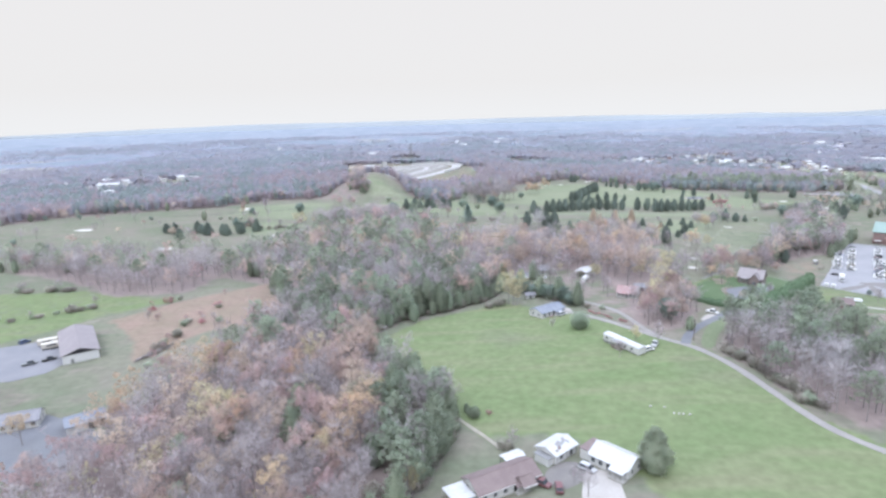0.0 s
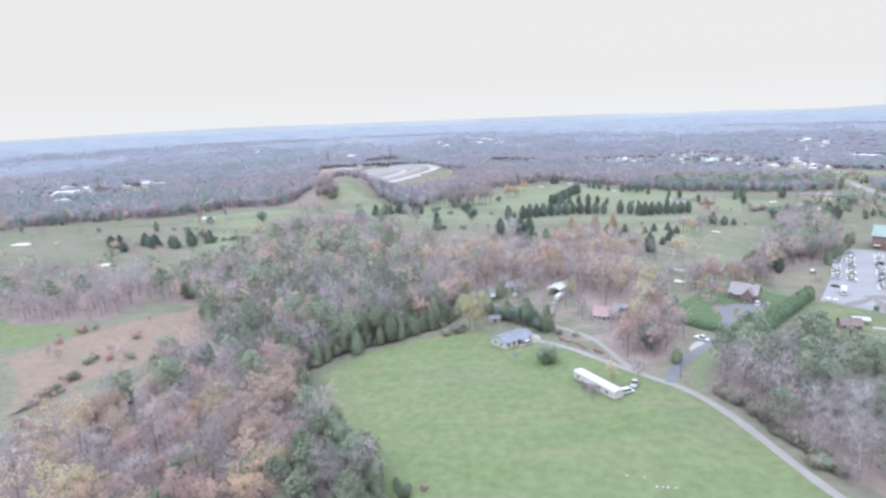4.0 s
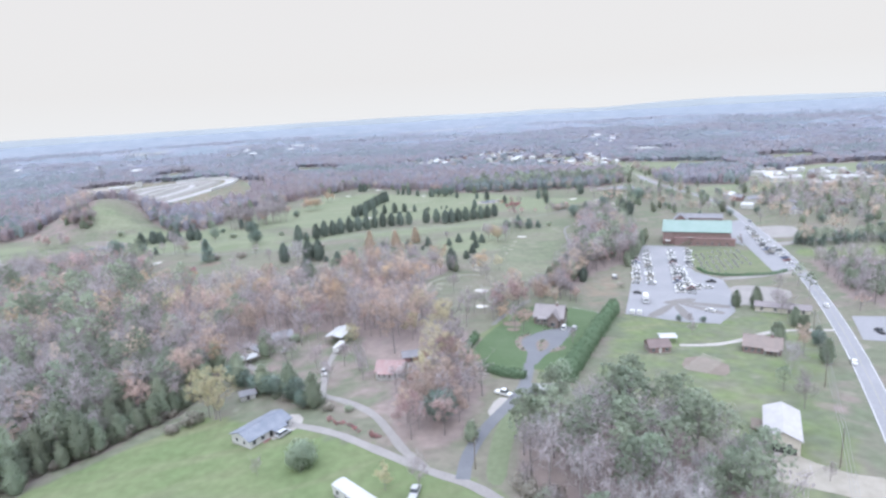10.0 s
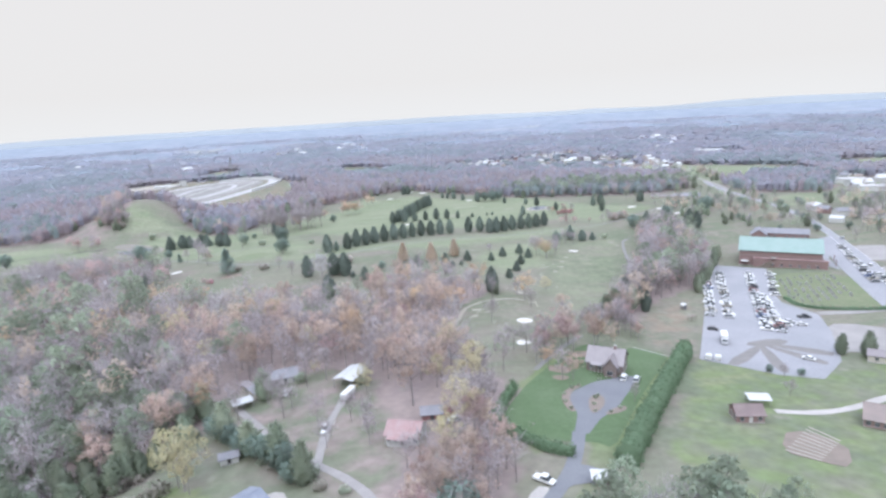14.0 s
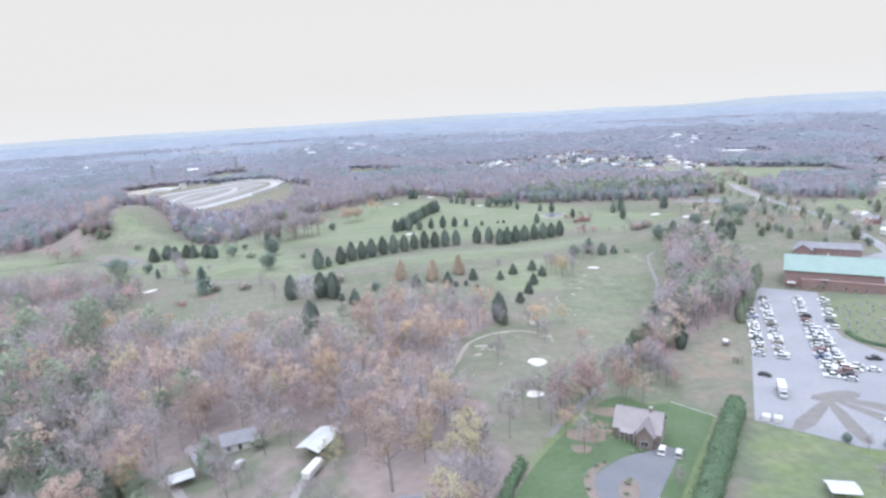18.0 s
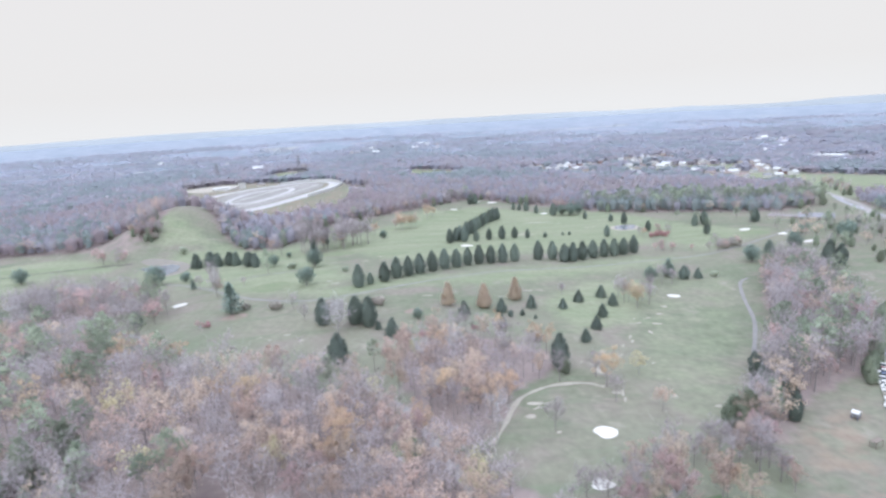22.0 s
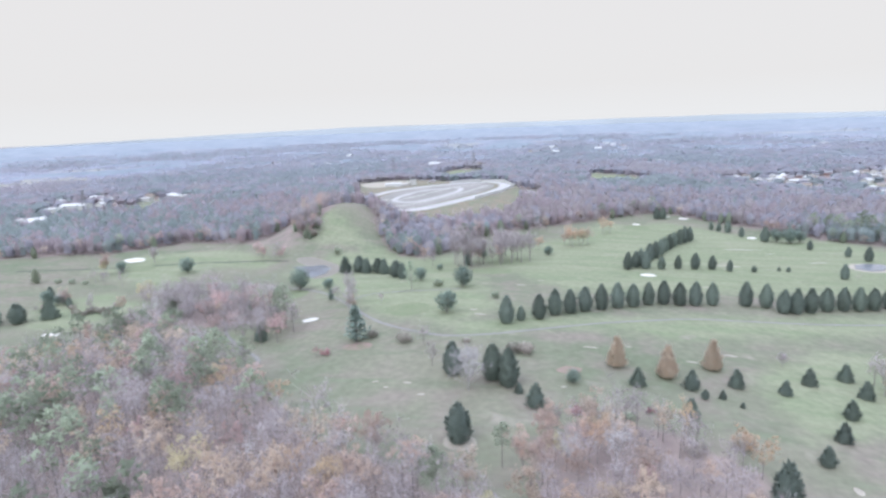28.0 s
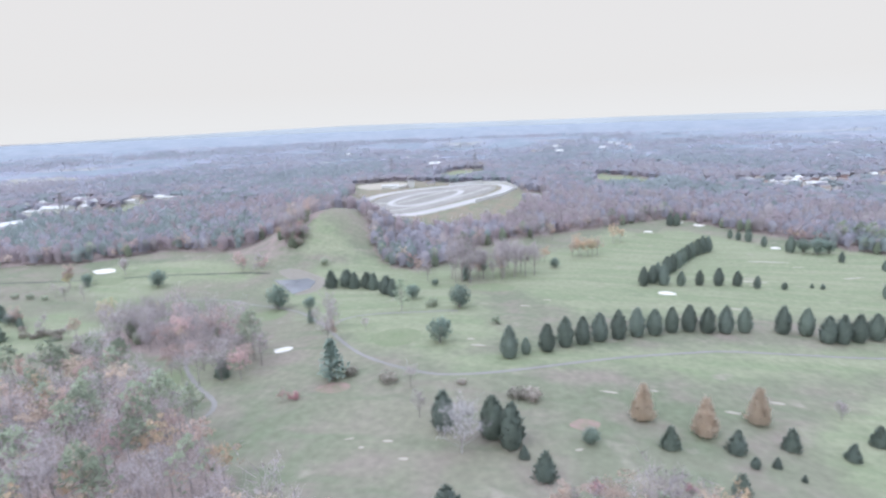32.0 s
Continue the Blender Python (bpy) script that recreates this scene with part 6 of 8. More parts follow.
# sprays on a tree, heights, widths, size of a spray, width of the closed heart, how flat the canopy lies
SIZES = {250: (30, (10, 16.5), (3.8, 6.0), 0.19, 0.68, 1.3), 900: (15, (9, 13), (6.6, 9.4), 0.19, 0.88, 2.0), 1500: (5, (9, 12), (15, 20), 0.24, 1.0, 3.0)}
for _pts, _gap, _r0 in far_points():
    n = len(_pts)
    k, (h0, h1), (w0, w1), size, core, rise = SIZES[_r0]
    h, w = rng.uniform(h0, h1, n), rng.uniform(w0, w1, n)
    # stands of one sort: broad patches choose the tint
    stand = np.array([noise.noise((x * 0.004, y * 0.004, 3.1)) + 0.55 * noise.noise((x * 0.02, y * 0.02, 9.7)) for x, y in _pts]) + rng.normal(0, 0.22, n)
    pick = np.where(stand > 0.16, rng.integers(4, 6, n), np.where(stand < -0.32, rng.integers(2, 4, n), rng.choice([0, 1, 1, 0, 0, 2], n)))
    pick = np.where((_pts[:, 0] < -60) & (_pts[:, 1] < 1000) & (pick < 2) & (rng.random(n) < 0.45), 2, pick)
    # haze put into the colour: with distance the stands run together to blue-grey
    haze = np.clip((np.hypot(_pts[:, 0] - 60, _pts[:, 1] - 150) - 250) / 1350, 0, 1)[:, None] ** 0.75
    tint = (TINTS[pick] * (1 - 0.72 * haze) + np.array((0.355, 0.375, 0.445)) * 0.72 * haze) * (1 + rng.uniform(-0.12, 0.12, (n, 1)) * (1 - 0.6 * haze))
    base = ground(_pts[:, 0], _pts[:, 1])
    # the closed heart of each crown: three uneven rings of six and a tip
    lat = np.repeat(np.radians((-35, 18, 55)), 6)
    lon = np.tile(np.arange(6) * 1.0472, 3) + np.repeat((0, 0.52, 0.2), 6)
    unit = np.concatenate([np.stack([np.cos(lat) * np.cos(lon), np.cos(lat) * np.sin(lon), np.sin(lat)], 1), [(0, 0, 1)]])
    turn = rng.uniform(0, 6.2832, (n, 1))
    rim = core * rng.uniform(0.7, 1.2, (n, 19))
    heart = np.empty((n, 19, 3))
    heart[..., 0] = _pts[:, :1] + w[:, None] * rim * (unit[:, 0] * np.cos(turn) - unit[:, 1] * np.sin(turn))
    heart[..., 1] = _pts[:, 1:] + w[:, None] * rim * (unit[:, 0] * np.sin(turn) + unit[:, 1] * np.cos(turn))
    heart[..., 2] = base[:, None] + h[:, None] * (0.5 + 0.42 * core ** 0.5 * np.where(unit[:, 2] < 0, -1.05, unit[:, 2]) * rng.uniform(0.8, 1.1, (n, 19)))
    heart_n = np.stack([unit[:, 0] * np.cos(turn) - unit[:, 1] * np.sin(turn), unit[:, 0] * np.sin(turn) + unit[:, 1] * np.cos(turn), unit[None, :, 2] + rise + 0 * turn], 2) + rng.normal(0, 0.1, (n, 19, 3))
    tri = [(r * 6 + i, r * 6 + (i + 1) % 6, r * 6 + 6 + (i + 1) % 6) for r in (0, 1) for i in range(6)] + [(r * 6 + i, r * 6 + 6 + (i + 1) % 6, r * 6 + 6 + i) for r in (0, 1) for i in range(6)] + [(12 + i, 12 + (i + 1) % 6, 18) for i in range(6)]
    heart_f = (np.array(tri)[None] + 19 * np.arange(n)[:, None, None]).reshape(-1, 3)
    # ragged sprays along the outside
    q = rng.normal(size=(n, k, 3))
    q[..., 2] = np.abs(q[..., 2]) * 1.1 - 0.45
    q /= np.linalg.norm(q, axis=2, keepdims=True)
    t1 = np.cross(q, rng.normal(size=(n, k, 3)))
    t1 /= np.linalg.norm(t1, axis=2, keepdims=True)
    t2 = np.cross(q, t1)
    reach = rng.uniform(0.62, 1.08, (n, k)) * w[:, None]
    c = np.empty((n, k, 3))
    c[..., 0] = _pts[:, None, 0] + q[..., 0] * reach
    c[..., 1] = _pts[:, None, 1] + q[..., 1] * reach
    c[..., 2] = base[:, None] + h[:, None] * 0.58 + q[..., 2] * h[:, None] * 0.44 * rng.uniform(0.7, 1.1, (n, k))
    ab = rng.normal(size=(n, k, 3, 3)) * (1, 1, 0.9)
    v = c[:, :, None, :] + size * 0.8 * np.minimum(w, h)[:, None, None, None] * (ab[..., :1] * t1[:, :, None, :] + ab[..., 1:2] * t2[:, :, None, :] + ab[..., 2:] * q[:, :, None, :])
    v[..., 2] = np.maximum(v[..., 2], base[:, None, None] + 0.2)
    v = np.concatenate([heart.reshape(-1, 3), v.reshape(-1, 3)])
    soft_n = np.concatenate([heart_n.reshape(-1, 3), np.repeat((q + (0, 0, rise) + rng.normal(0, 0.12, q.shape)).reshape(-1, 3), 3, axis=0)])
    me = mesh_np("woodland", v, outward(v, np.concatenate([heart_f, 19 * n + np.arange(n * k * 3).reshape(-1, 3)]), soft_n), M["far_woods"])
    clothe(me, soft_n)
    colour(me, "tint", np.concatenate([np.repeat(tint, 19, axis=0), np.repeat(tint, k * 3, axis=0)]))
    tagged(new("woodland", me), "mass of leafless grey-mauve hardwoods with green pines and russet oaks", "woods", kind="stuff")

# beyond, the woods close into one uneven canopy that runs to the skyline
ang, rad = np.radians(np.arange(-64, 68.1, 0.3)), np.geomspace(1420, 4960, 110)
A2, R2 = np.meshgrid(ang, rad)
x2, y2 = (60 + R2 * np.sin(A2)).ravel(), (150 + R2 * np.cos(A2)).ravel()
def field_noise(x, y, s, k):
    return np.array([noise.noise((a * s, b * s, k)) for a, b in zip(x, y)])
broad, mids, fines = field_noise(x2, y2, 0.0016, 1.3), field_noise(x2, y2, 0.006, 5.1), field_noise(x2, y2, 0.03, 8.8)
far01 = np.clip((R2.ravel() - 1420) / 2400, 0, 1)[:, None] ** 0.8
z2 = ground(x2, y2) + 7 + 4 * far01[:, 0] + 4 * broad + 3.5 * mids + rng.uniform(-0.7, 0.7, x2.size)
z2[np.hypot(x2 - 60, y2 - 150) < 1440] -= 9
# aerial haze is painted into the tint, evening out to blue-grey with distance
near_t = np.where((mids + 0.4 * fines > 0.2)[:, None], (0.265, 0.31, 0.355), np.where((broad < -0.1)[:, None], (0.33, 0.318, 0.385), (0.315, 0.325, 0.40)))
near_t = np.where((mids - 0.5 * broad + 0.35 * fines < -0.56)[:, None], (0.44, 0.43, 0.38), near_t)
haze_t = np.where((mids + 0.5 * fines > 0.15)[:, None], (0.318, 0.362, 0.42), (0.342, 0.385, 0.438))
canopy_tint = (near_t * (1 - far01) + haze_t * far01) * (1 + 0.16 * fines[:, None] * (1 - 0.6 * far01))
na = len(ang)
i2 = (np.arange(len(rad) - 1)[:, None] * na + np.arange(na - 1)).ravel()
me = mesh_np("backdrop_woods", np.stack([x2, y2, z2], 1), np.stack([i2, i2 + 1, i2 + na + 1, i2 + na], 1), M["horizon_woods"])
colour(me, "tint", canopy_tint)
tagged(new("backdrop_woods", me), "distant wooded country in painted blue-grey haze reaching the horizon", "distance", kind="structure")

# hills on the skyline, in a faintly glowing blue colour that stands in for haze
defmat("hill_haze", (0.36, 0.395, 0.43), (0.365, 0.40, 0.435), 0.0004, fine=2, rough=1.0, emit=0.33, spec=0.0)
def ridge(name, far, a0, a1, tops, label):
    """A long even skyline: tops gives its height at bearings in degrees."""
    v, f = [], []
    n = 160
    for i in range(n + 1):
        deg = a0 + (a1 - a0) * i / n
        a = radians(deg)
        h = np.interp(deg, *zip(*tops)) + 3 * noise.noise((deg * 0.25, 2.2, 0)) + 1.5 * noise.noise((deg * 0.8, 7.2, 0))
        x, y = 60 + far * math.sin(a), 150 + far * math.cos(a)
        v += [(x, y, -40), (x, y, h)]
    for i in range(n):
        f.append((2 * i, 2 * i + 2, 2 * i + 3, 2 * i + 1))
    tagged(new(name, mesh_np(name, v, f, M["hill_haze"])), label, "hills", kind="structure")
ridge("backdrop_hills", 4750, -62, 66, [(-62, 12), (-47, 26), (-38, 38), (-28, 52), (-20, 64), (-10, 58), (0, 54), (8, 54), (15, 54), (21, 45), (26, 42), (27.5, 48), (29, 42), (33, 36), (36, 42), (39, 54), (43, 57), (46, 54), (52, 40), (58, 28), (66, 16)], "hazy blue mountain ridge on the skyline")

# ---------------------------------------------------------------- buildings
def spot(x, y, turn=0.0, dz=0.0):
    return Matrix.Translation((x, y, gz(x, y) + dz)) @ Matrix.Rotation(radians(turn), 4, "Z")

def window(parent, x, y, z, w, h, face):
    """A framed window on a wall that looks along face (a turn about z)."""
    at = Matrix.Translation((x, y, z)) @ Matrix.Rotation(radians(face), 4, "Z")
    win = part("window", boxes((-w / 2 - .08, w / 2 + .08, -0.02, 0.05, -h / 2 - .08, -h / 2), (-w / 2 - .08, w / 2 + .08, -0.02, 0.05, h / 2, h / 2 + .08),
                               (-w / 2 - .08, -w / 2, -0.02, 0.05, -h / 2, h / 2), (w / 2, w / 2 + .08, -0.02, 0.05, -h / 2, h / 2), (-.025, .025, -0.02, 0.045, -h / 2, h / 2)), M["white_siding"], parent, "white window frame", at)
    part("pane", boxes((-w / 2, w / 2, -0.02, 0.025, -h / 2, h / 2)), M["window_glass"], win)
    return win

def gable_roof(parent, L, W, h, rise, over, m, name="roof", thick=0.16, x0=0.0, y0=0.0, label=""):
    """Two sloping slabs meeting in a ridge along x."""
    half = W / 2 + over
    drop = rise * over / (W / 2)
    for s in (-1, 1):
        pts = [(s * half, h - drop), (0, h + rise), (0, h + rise + thick), (s * half, h - drop + thick)]
        bm = prism(pts, -L / 2 - over, L / 2 + over)
        bmesh.ops.rotate(bm, verts=bm.verts, cent=(0, 0, 0), matrix=Matrix.Rotation(radians(90), 3, "Z"))
        bmesh.ops.translate(bm, verts=bm.verts, vec=(x0, y0, 0))
        part("roof_slope", bm, m, parent, label)
    part("ridge_cap", boxes((x0 - L / 2 - over, x0 + L / 2 + over, y0 - 0.15, y0 + 0.15, h + rise + thick - 0.06, h + rise + thick + 0.05)), m, parent)

def walls(parent, L, W, h, rise, m, base=True, x0=0.0, y0=0.0):
    bm = prism([(-W / 2, -0.6), (W / 2, -0.6), (W / 2, h), (0, h + rise - 0.05), (-W / 2, h)], -L / 2, L / 2)
    bmesh.ops.rotate(bm, verts=bm.verts, cent=(0, 0, 0), matrix=Matrix.Rotation(radians(90), 3, "Z"))
    bmesh.ops.translate(bm, verts=bm.verts, vec=(x0, y0, 0))
    part("wall", bm, m, parent)
    if base:
        part("foundation", boxes((x0 - L / 2 - .06, x0 + L / 2 + .06, y0 - W / 2 - .06, y0 + W / 2 + .06, -0.9, 0.35)), M["concrete"], parent)

def house(name, label, x, y, L, W, turn, wall, roof, h=2.7, rise=1.9, over=0.5, wins=4, door=True, chimney=False, porch=None, category="house", group=""):
    e = thing(name, label, category, group, spot(x, y, turn))
    walls(e, L, W, h, rise, M[wall])
    gable_roof(e, L, W, h, rise, over, M[roof])
    for k in range(wins):
        wx = -L / 2 + L * (k + 0.5) / wins
        if door and k == wins // 2:
            part("door", boxes((wx - .5, wx + .5, -W / 2 - .05, -W / 2 + .02, 0.15, 2.2)), M["dark_opening"] if wall != "brick" else M["white_siding"], e)
        else:
            window(e, wx, -W / 2, h * 0.55, 1.1, 1.3, 180)
        window(e, wx, W / 2, h * 0.55, 1.1, 1.2, 0)
    for s in (-1, 1):
        window(e, s * L / 2, -W * .2, h * 0.55, 1.0, 1.2, -90 * s)
        window(e, s * L / 2, W * .2, h * 0.55, 1.0, 1.2, -90 * s)
    if chimney:
        ch = part("chimney", boxes((L * .2, L * .2 + .9, -.45, .45, h, h + rise + 1.1), bevel=.03), M["brick"], e)
        part("chimney_cap", boxes((L * .2 - .08, L * .2 + .98, -.53, .53, h + rise + 1.1, h + rise + 1.22)), M["concrete"], ch)
    if porch:
        px, pw, pd = porch
        part("porch_floor", boxes((px - pw / 2, px + pw / 2, -W / 2 - pd, -W / 2 - .05, -0.5, 0.2)), M["concrete"], e)
        part("porch_roof", prism([(-W / 2 - pd - .2, h - .5), (-W / 2 + .1, h - .05), (-W / 2 + .1, h + .1), (-W / 2 - pd - .2, h - .38)], 0, pw), M[roof], e, loc=Matrix.Translation((px + pw / 2, 0, 0)) @ Matrix.Rotation(radians(90), 4, "Z"))
        for k in range(4):
            qx = px - pw / 2 + .15 + (pw - .3) * k / 3
            part("porch_post", boxes((qx - .07, qx + .07, -W / 2 - pd + .1, -W / 2 - pd + .24, 0.2, h - .45)), M["white_siding"], e)
    return e

def carport(label, x, y, L, W, turn, roof="white_roof", h=2.8, rise=0.9, group=""):
    e = thing("carport", label, "carport", group, spot(x, y, turn))
    gable_roof(e, L, W, h, rise, 0.2, M[roof], thick=0.08)
    for a in (-1, 0, 1):
        for b in (-1, 1):
            part("post", boxes((a * (L / 2 - .2) - .06, a * (L / 2 - .2) + .06, b * (W / 2 - .1) - .06, b * (W / 2 - .1) + .06, -0.4, h)), M["metal_grey"], e)
    for b in (-1, 1):
        part("eave_beam", boxes((-L / 2, L / 2, b * (W / 2 - .1) - .05, b * (W / 2 - .1) + .05, h - .12, h)), M["metal_grey"], e)
    return e

# the low white house by the hayfield
e = house("house", "low white house with a blue-grey shingled roof", 49, 268.5, 15, 8.6, 36, "white_siding", "slate_roof", 2.7, 1.5, wins=5, porch=(2.5, 5, 1.6))
part("deck", boxes((-3.5, 3.5, -6.6, -4.4, -0.4, 0.3)), M["red_siding"], e, "reddish wooden deck")
# the mobile home
e = thing("mobile_home", "long white mobile home with a rounded metal roof", "mobile home", at=spot(70.4, 218.5, -63))
part("wall", boxes((-9.6, 9.6, -1.9, 1.9, 0.5, 2.9), bevel=.08), M["white_siding"], e)
part("skirting", boxes((-9.5, 9.5, -1.8, 1.8, -0.6, 0.5)), M["metal_grey"], e)
bm = prism([(-2.0, 2.88), (2.0, 2.88), (1.9, 3.08), (1.05, 3.32), (0, 3.4), (-1.05, 3.32), (-1.9, 3.08)], -9.8, 9.8)
bmesh.ops.rotate(bm, verts=bm.verts, cent=(0, 0, 0), matrix=Matrix.Rotation(radians(90), 3, "Z"))
part("roof", bm, M["white_roof"], e)
for _k in range(5):
    window(e, -7.5 + 3.4 * _k, -1.9, 1.8, 1.1, 1.0, 180)
part("door", boxes((-.9, .1, -1.96, -1.88, .6, 2.6)), M["dark_opening"], e)
part("porch", boxes((-3, 2, -4.0, -2.0, -0.4, 0.6)), M["wood_post"], e, "weathered wooden porch")
part("porch_awning", boxes((-3.2, 2.2, -4.2, -1.95, 2.7, 2.8)), M["metal_grey"], e)
for _x in (-3, 2):
    part("awning_post", boxes((_x - .06, _x + .06, -4.1, -3.98, 0.6, 2.7)), M["wood_post"], e)
# the farm by the field's foot
e = house("farmhouse", "white farmhouse with a white metal roof and porch", 44.4, 140.2, 11.2, 8, -47, "white_siding", "white_roof", 2.9, 2.0, wins=5, porch=(3.4, 4.4, 2.2))
part("lean_to", prism([(-3.2, -.5), (3.2, -.5), (3.2, 2.4), (-3.2, 2.9)], -9.0, -5.65), M["white_siding"], e, loc=Matrix.Rotation(radians(90), 4, "Z") @ Matrix.Diagonal((1, -1, 1, 1)))
part("lean_to_roof", boxes((-9.3, -5.7, -3.5, 3.5, 2.9, 3.05)), M["brown_roof"], e, "brown lean-to roof")
e = house("barn", "white weathered farm shed with patched metal roof", 29.8, 146.8, 8.8, 6.8, 40, "white_siding", "white_roof", 2.7, 1.2, wins=2, category="barn")
_slope = math.atan2(1.2, 3.4)
for _k in range(11):
    _x, _y, _w, _d = rng.uniform(-4, 2.6), rng.uniform(.5, 2.6), rng.uniform(.7, 1.5), rng.uniform(.5, 1.1)
    _m = ("metal_grey", "mauve_roof", "metal_grey", "brown_roof")[_k % 4]
    part("patch_sheet", boxes((_x, _x + _w, -_d / 2, _d / 2, .0, .03)), M[_m], e, loc=Matrix.Translation((0, -_y, 2.7 + 1.2 * (1 - _y / 3.4) + .18 + .004 * _k)) @ Matrix.Rotation(_slope, 4, "X"))
part("lean_to", boxes((-6.6, -4.45, -2.6, 2.2, -0.5, 2.1)), M["white_siding"], e)
part("lean_to_roof", boxes((-6.8, -4.45, -2.8, 2.4, 2.1, 2.2)), M["metal_grey"], e, "rusted grey lean-to roof")
for _k in range(7):
    part("wall_batten", boxes((-3.9 + 1.3 * _k, -3.8 + 1.3 * _k, -3.46, -3.4, 0.3, 2.6)), M["metal_grey"], e)
e = house("farmhouse", "long ranch house with a brown shingled roof and white trim", 13.2, 134.2, 18, 8.6, 27, "white_siding", "brown_roof", 2.7, 2.0, wins=6, porch=(3, 4, 1.6))
gable_roof(e, 3.6, 4.4, 2.5, 1.6, 0.3, M["brown_roof"], x0=4.2, y0=-4.6, thick=.12)
part("porch_fascia", boxes((2.1, 6.3, -7.2, -7.1, 2.25, 2.5)), M["paint_white"], e, "white porch fascia")
part("eave_trim", boxes((-9.4, 9.4, -4.86, -4.8, 2.35, 2.6)), M["paint_white"], e, "white eave trim")
part("side_porch", boxes((-15.5, -9.6, -3.6, 3.4, 2.3, 2.45)), M["white_roof"], e, "white flat carport roof")
for _x in (-15.2, -9.9):
    for _y in (-3.4, 3.2):
        part("post", boxes((_x - .07, _x + .07, _y - .07, _y + .07, -0.5, 2.3)), M["white_siding"], e)
carport("white metal roof over a low farm shelter", 17.2, 143.6, 6, 3.4, 28, h=2.2, rise=.3)
# the metal barn and garage to the west
e = house("barn", "long metal barn with a mauve-grey roof and white walls", -160.5, 243, 35, 13, 124, "white_siding", "mauve_roof", 4.0, 2.2, over=.6, wins=0, door=False, category="barn")
# dark panel stands in for the shade under the gable eaves
part("gable_panel", prism([(-5.6, 4.15), (5.6, 4.15), (0, 5.95)], -17.62, -17.52), M["dark_opening"], e, "dark panel for the shade of the open gable under the eaves", Matrix.Translation((-.3, 0, 0)) @ Matrix.Rotation(radians(-90), 4, "Z"))
# slab in a brighter white than the siding, so this end looks lit
part("end_wall", boxes((-17.78, -17.5, -6.52, 6.52, -.5, 3.95)), M["paint_white"], e, "white end wall painted brighter, as if lit")
part("end_door", boxes((-17.84, -17.76, 2.6, 3.7, 0, 2.2)), M["metal_grey"], e)
e = house("garage", "grey-roofed garage with dark open bays", -117, 174, 11, 8, 36, "white_siding", "slate_roof", 2.8, 1.5, wins=0, door=False, category="garage")
# solid dark panels painted for the shade inside the bays
for _x in (1.5, 4.2):
    part("open_bay", boxes((_x - 1.1, _x + 1.1, -4.05, -3.95, 0, 2.4)), M["dark_opening"], e, "dark panel for the shade of an open bay")
house("house", "small grey-roofed house among the autumn trees", -139, 176, 11, 8, 20, "white_siding", "grey_roof")
# houses along the lane
carport("white metal carport with a vehicle in its shade", 82.5, 334, 11.5, 7.4, 54, h=3.4, rise=1.0)
house("house", "small grey-roofed house in the trees", 59, 346, 9.5, 7, 10, "white_siding", "grey_roof", wins=3)
carport("small white metal canopy over a parked car", 45.5, 331, 6.5, 4.6, 20, h=2.4, rise=.5)
house("shed", "tumbledown grey shed among scattered junk", 50, 338.5, 6, 3.6, -60, "cream_siding", "grey_roof", 2.0, .8, wins=1, door=False, category="shed")
house("shed", "low weathered shed by the trees", 47, 344, 5, 3.4, -50, "cream_siding", "mauve_roof", 2.0, .8, wins=1, door=False, category="shed")
house("house", "white cottage with a faded red roof", 94.5, 290, 9.6, 8.6, -27, "white_siding", "pink_roof", 2.8, 2.3, wins=5, porch=(-1, 6, 1.5))
house("shed", "red shed with a grey metal roof", 104, 299, 6.2, 5, -10, "red_siding", "grey_roof", 2.3, 1.3, wins=1, category="shed")
house("shed", "small white garden shed with a grey roof", 45, 297, 4.8, 3, 8, "white_siding", "grey_roof", 2.2, .9, wins=1, category="shed")
carport("white flat-roofed canopy over a trailer", 136.5, 252.5, 6, 4, -20, h=2.2, rise=.25)
# the stone house
e = house("house", "stone house with a grey shingled roof and front gable", 173, 318, 12.5, 9.5, -40, "stone_wall", "weathered_roof", 4.2, 4.0, wins=4, chimney=True, porch=(-2.4, 4, 1.8))
walls(e, 4.4, 5, 4.2, .4, M["stone_wall"], False, 2.6, -5.2)
part("front_gable", prism([(-2.3, 4.0), (2.3, 4.0), (0, 7.05)], -7.6, -3.0), M["stone_wall"], e, loc=Matrix.Translation((2.6, 0, 0)))
for _s in (-1, 1):
    bm = prism([(_s * 2.7, 3.7), (0, 7.2), (0, 7.36), (_s * 2.7, 3.86)], -8.0, -1.6)
    part("gable_slope", bm, M["mauve_roof"], e, loc=Matrix.Translation((2.6, 0, 0)))
window(e, 2.6, -7.74, 2.0, 1.9, 1.4, 180)
# houses towards the highway
e = house("house", "tall pale-roofed house with a raised rear deck", 179.5, 204.5, 16, 8, 44, "cream_siding", "pale_roof", 4.6, 1.7, wins=3, door=False)
# dark panel in place of the shade below the house
part("open_bay", boxes((-8.07, -7.95, -3.2, 3.2, 0, 2.2)), M["dark_opening"], e, "dark panel for the shade of the undercroft")
part("deck", boxes((-1, 5, 4.3, 7.2, 1.9, 2.1)), M["wood_post"], e)
for _x in (-.8, 4.8):
    part("deck_post", boxes((_x - .1, _x + .1, 6.9, 7.1, -0.6, 1.9)), M["wood_post"], e)
house("shed", "small white shed behind the house", 171, 220, 5, 3.5, 34, "white_siding", "white_roof", 2.1, .7, wins=1, category="shed")
house("house", "red-brick house with a tan shingled roof", 230, 258.5, 12.5, 9.5, -48, "brick", "tan_roof", 2.9, 2.8, wins=6, chimney=True, porch=(3, 5, 1.8))
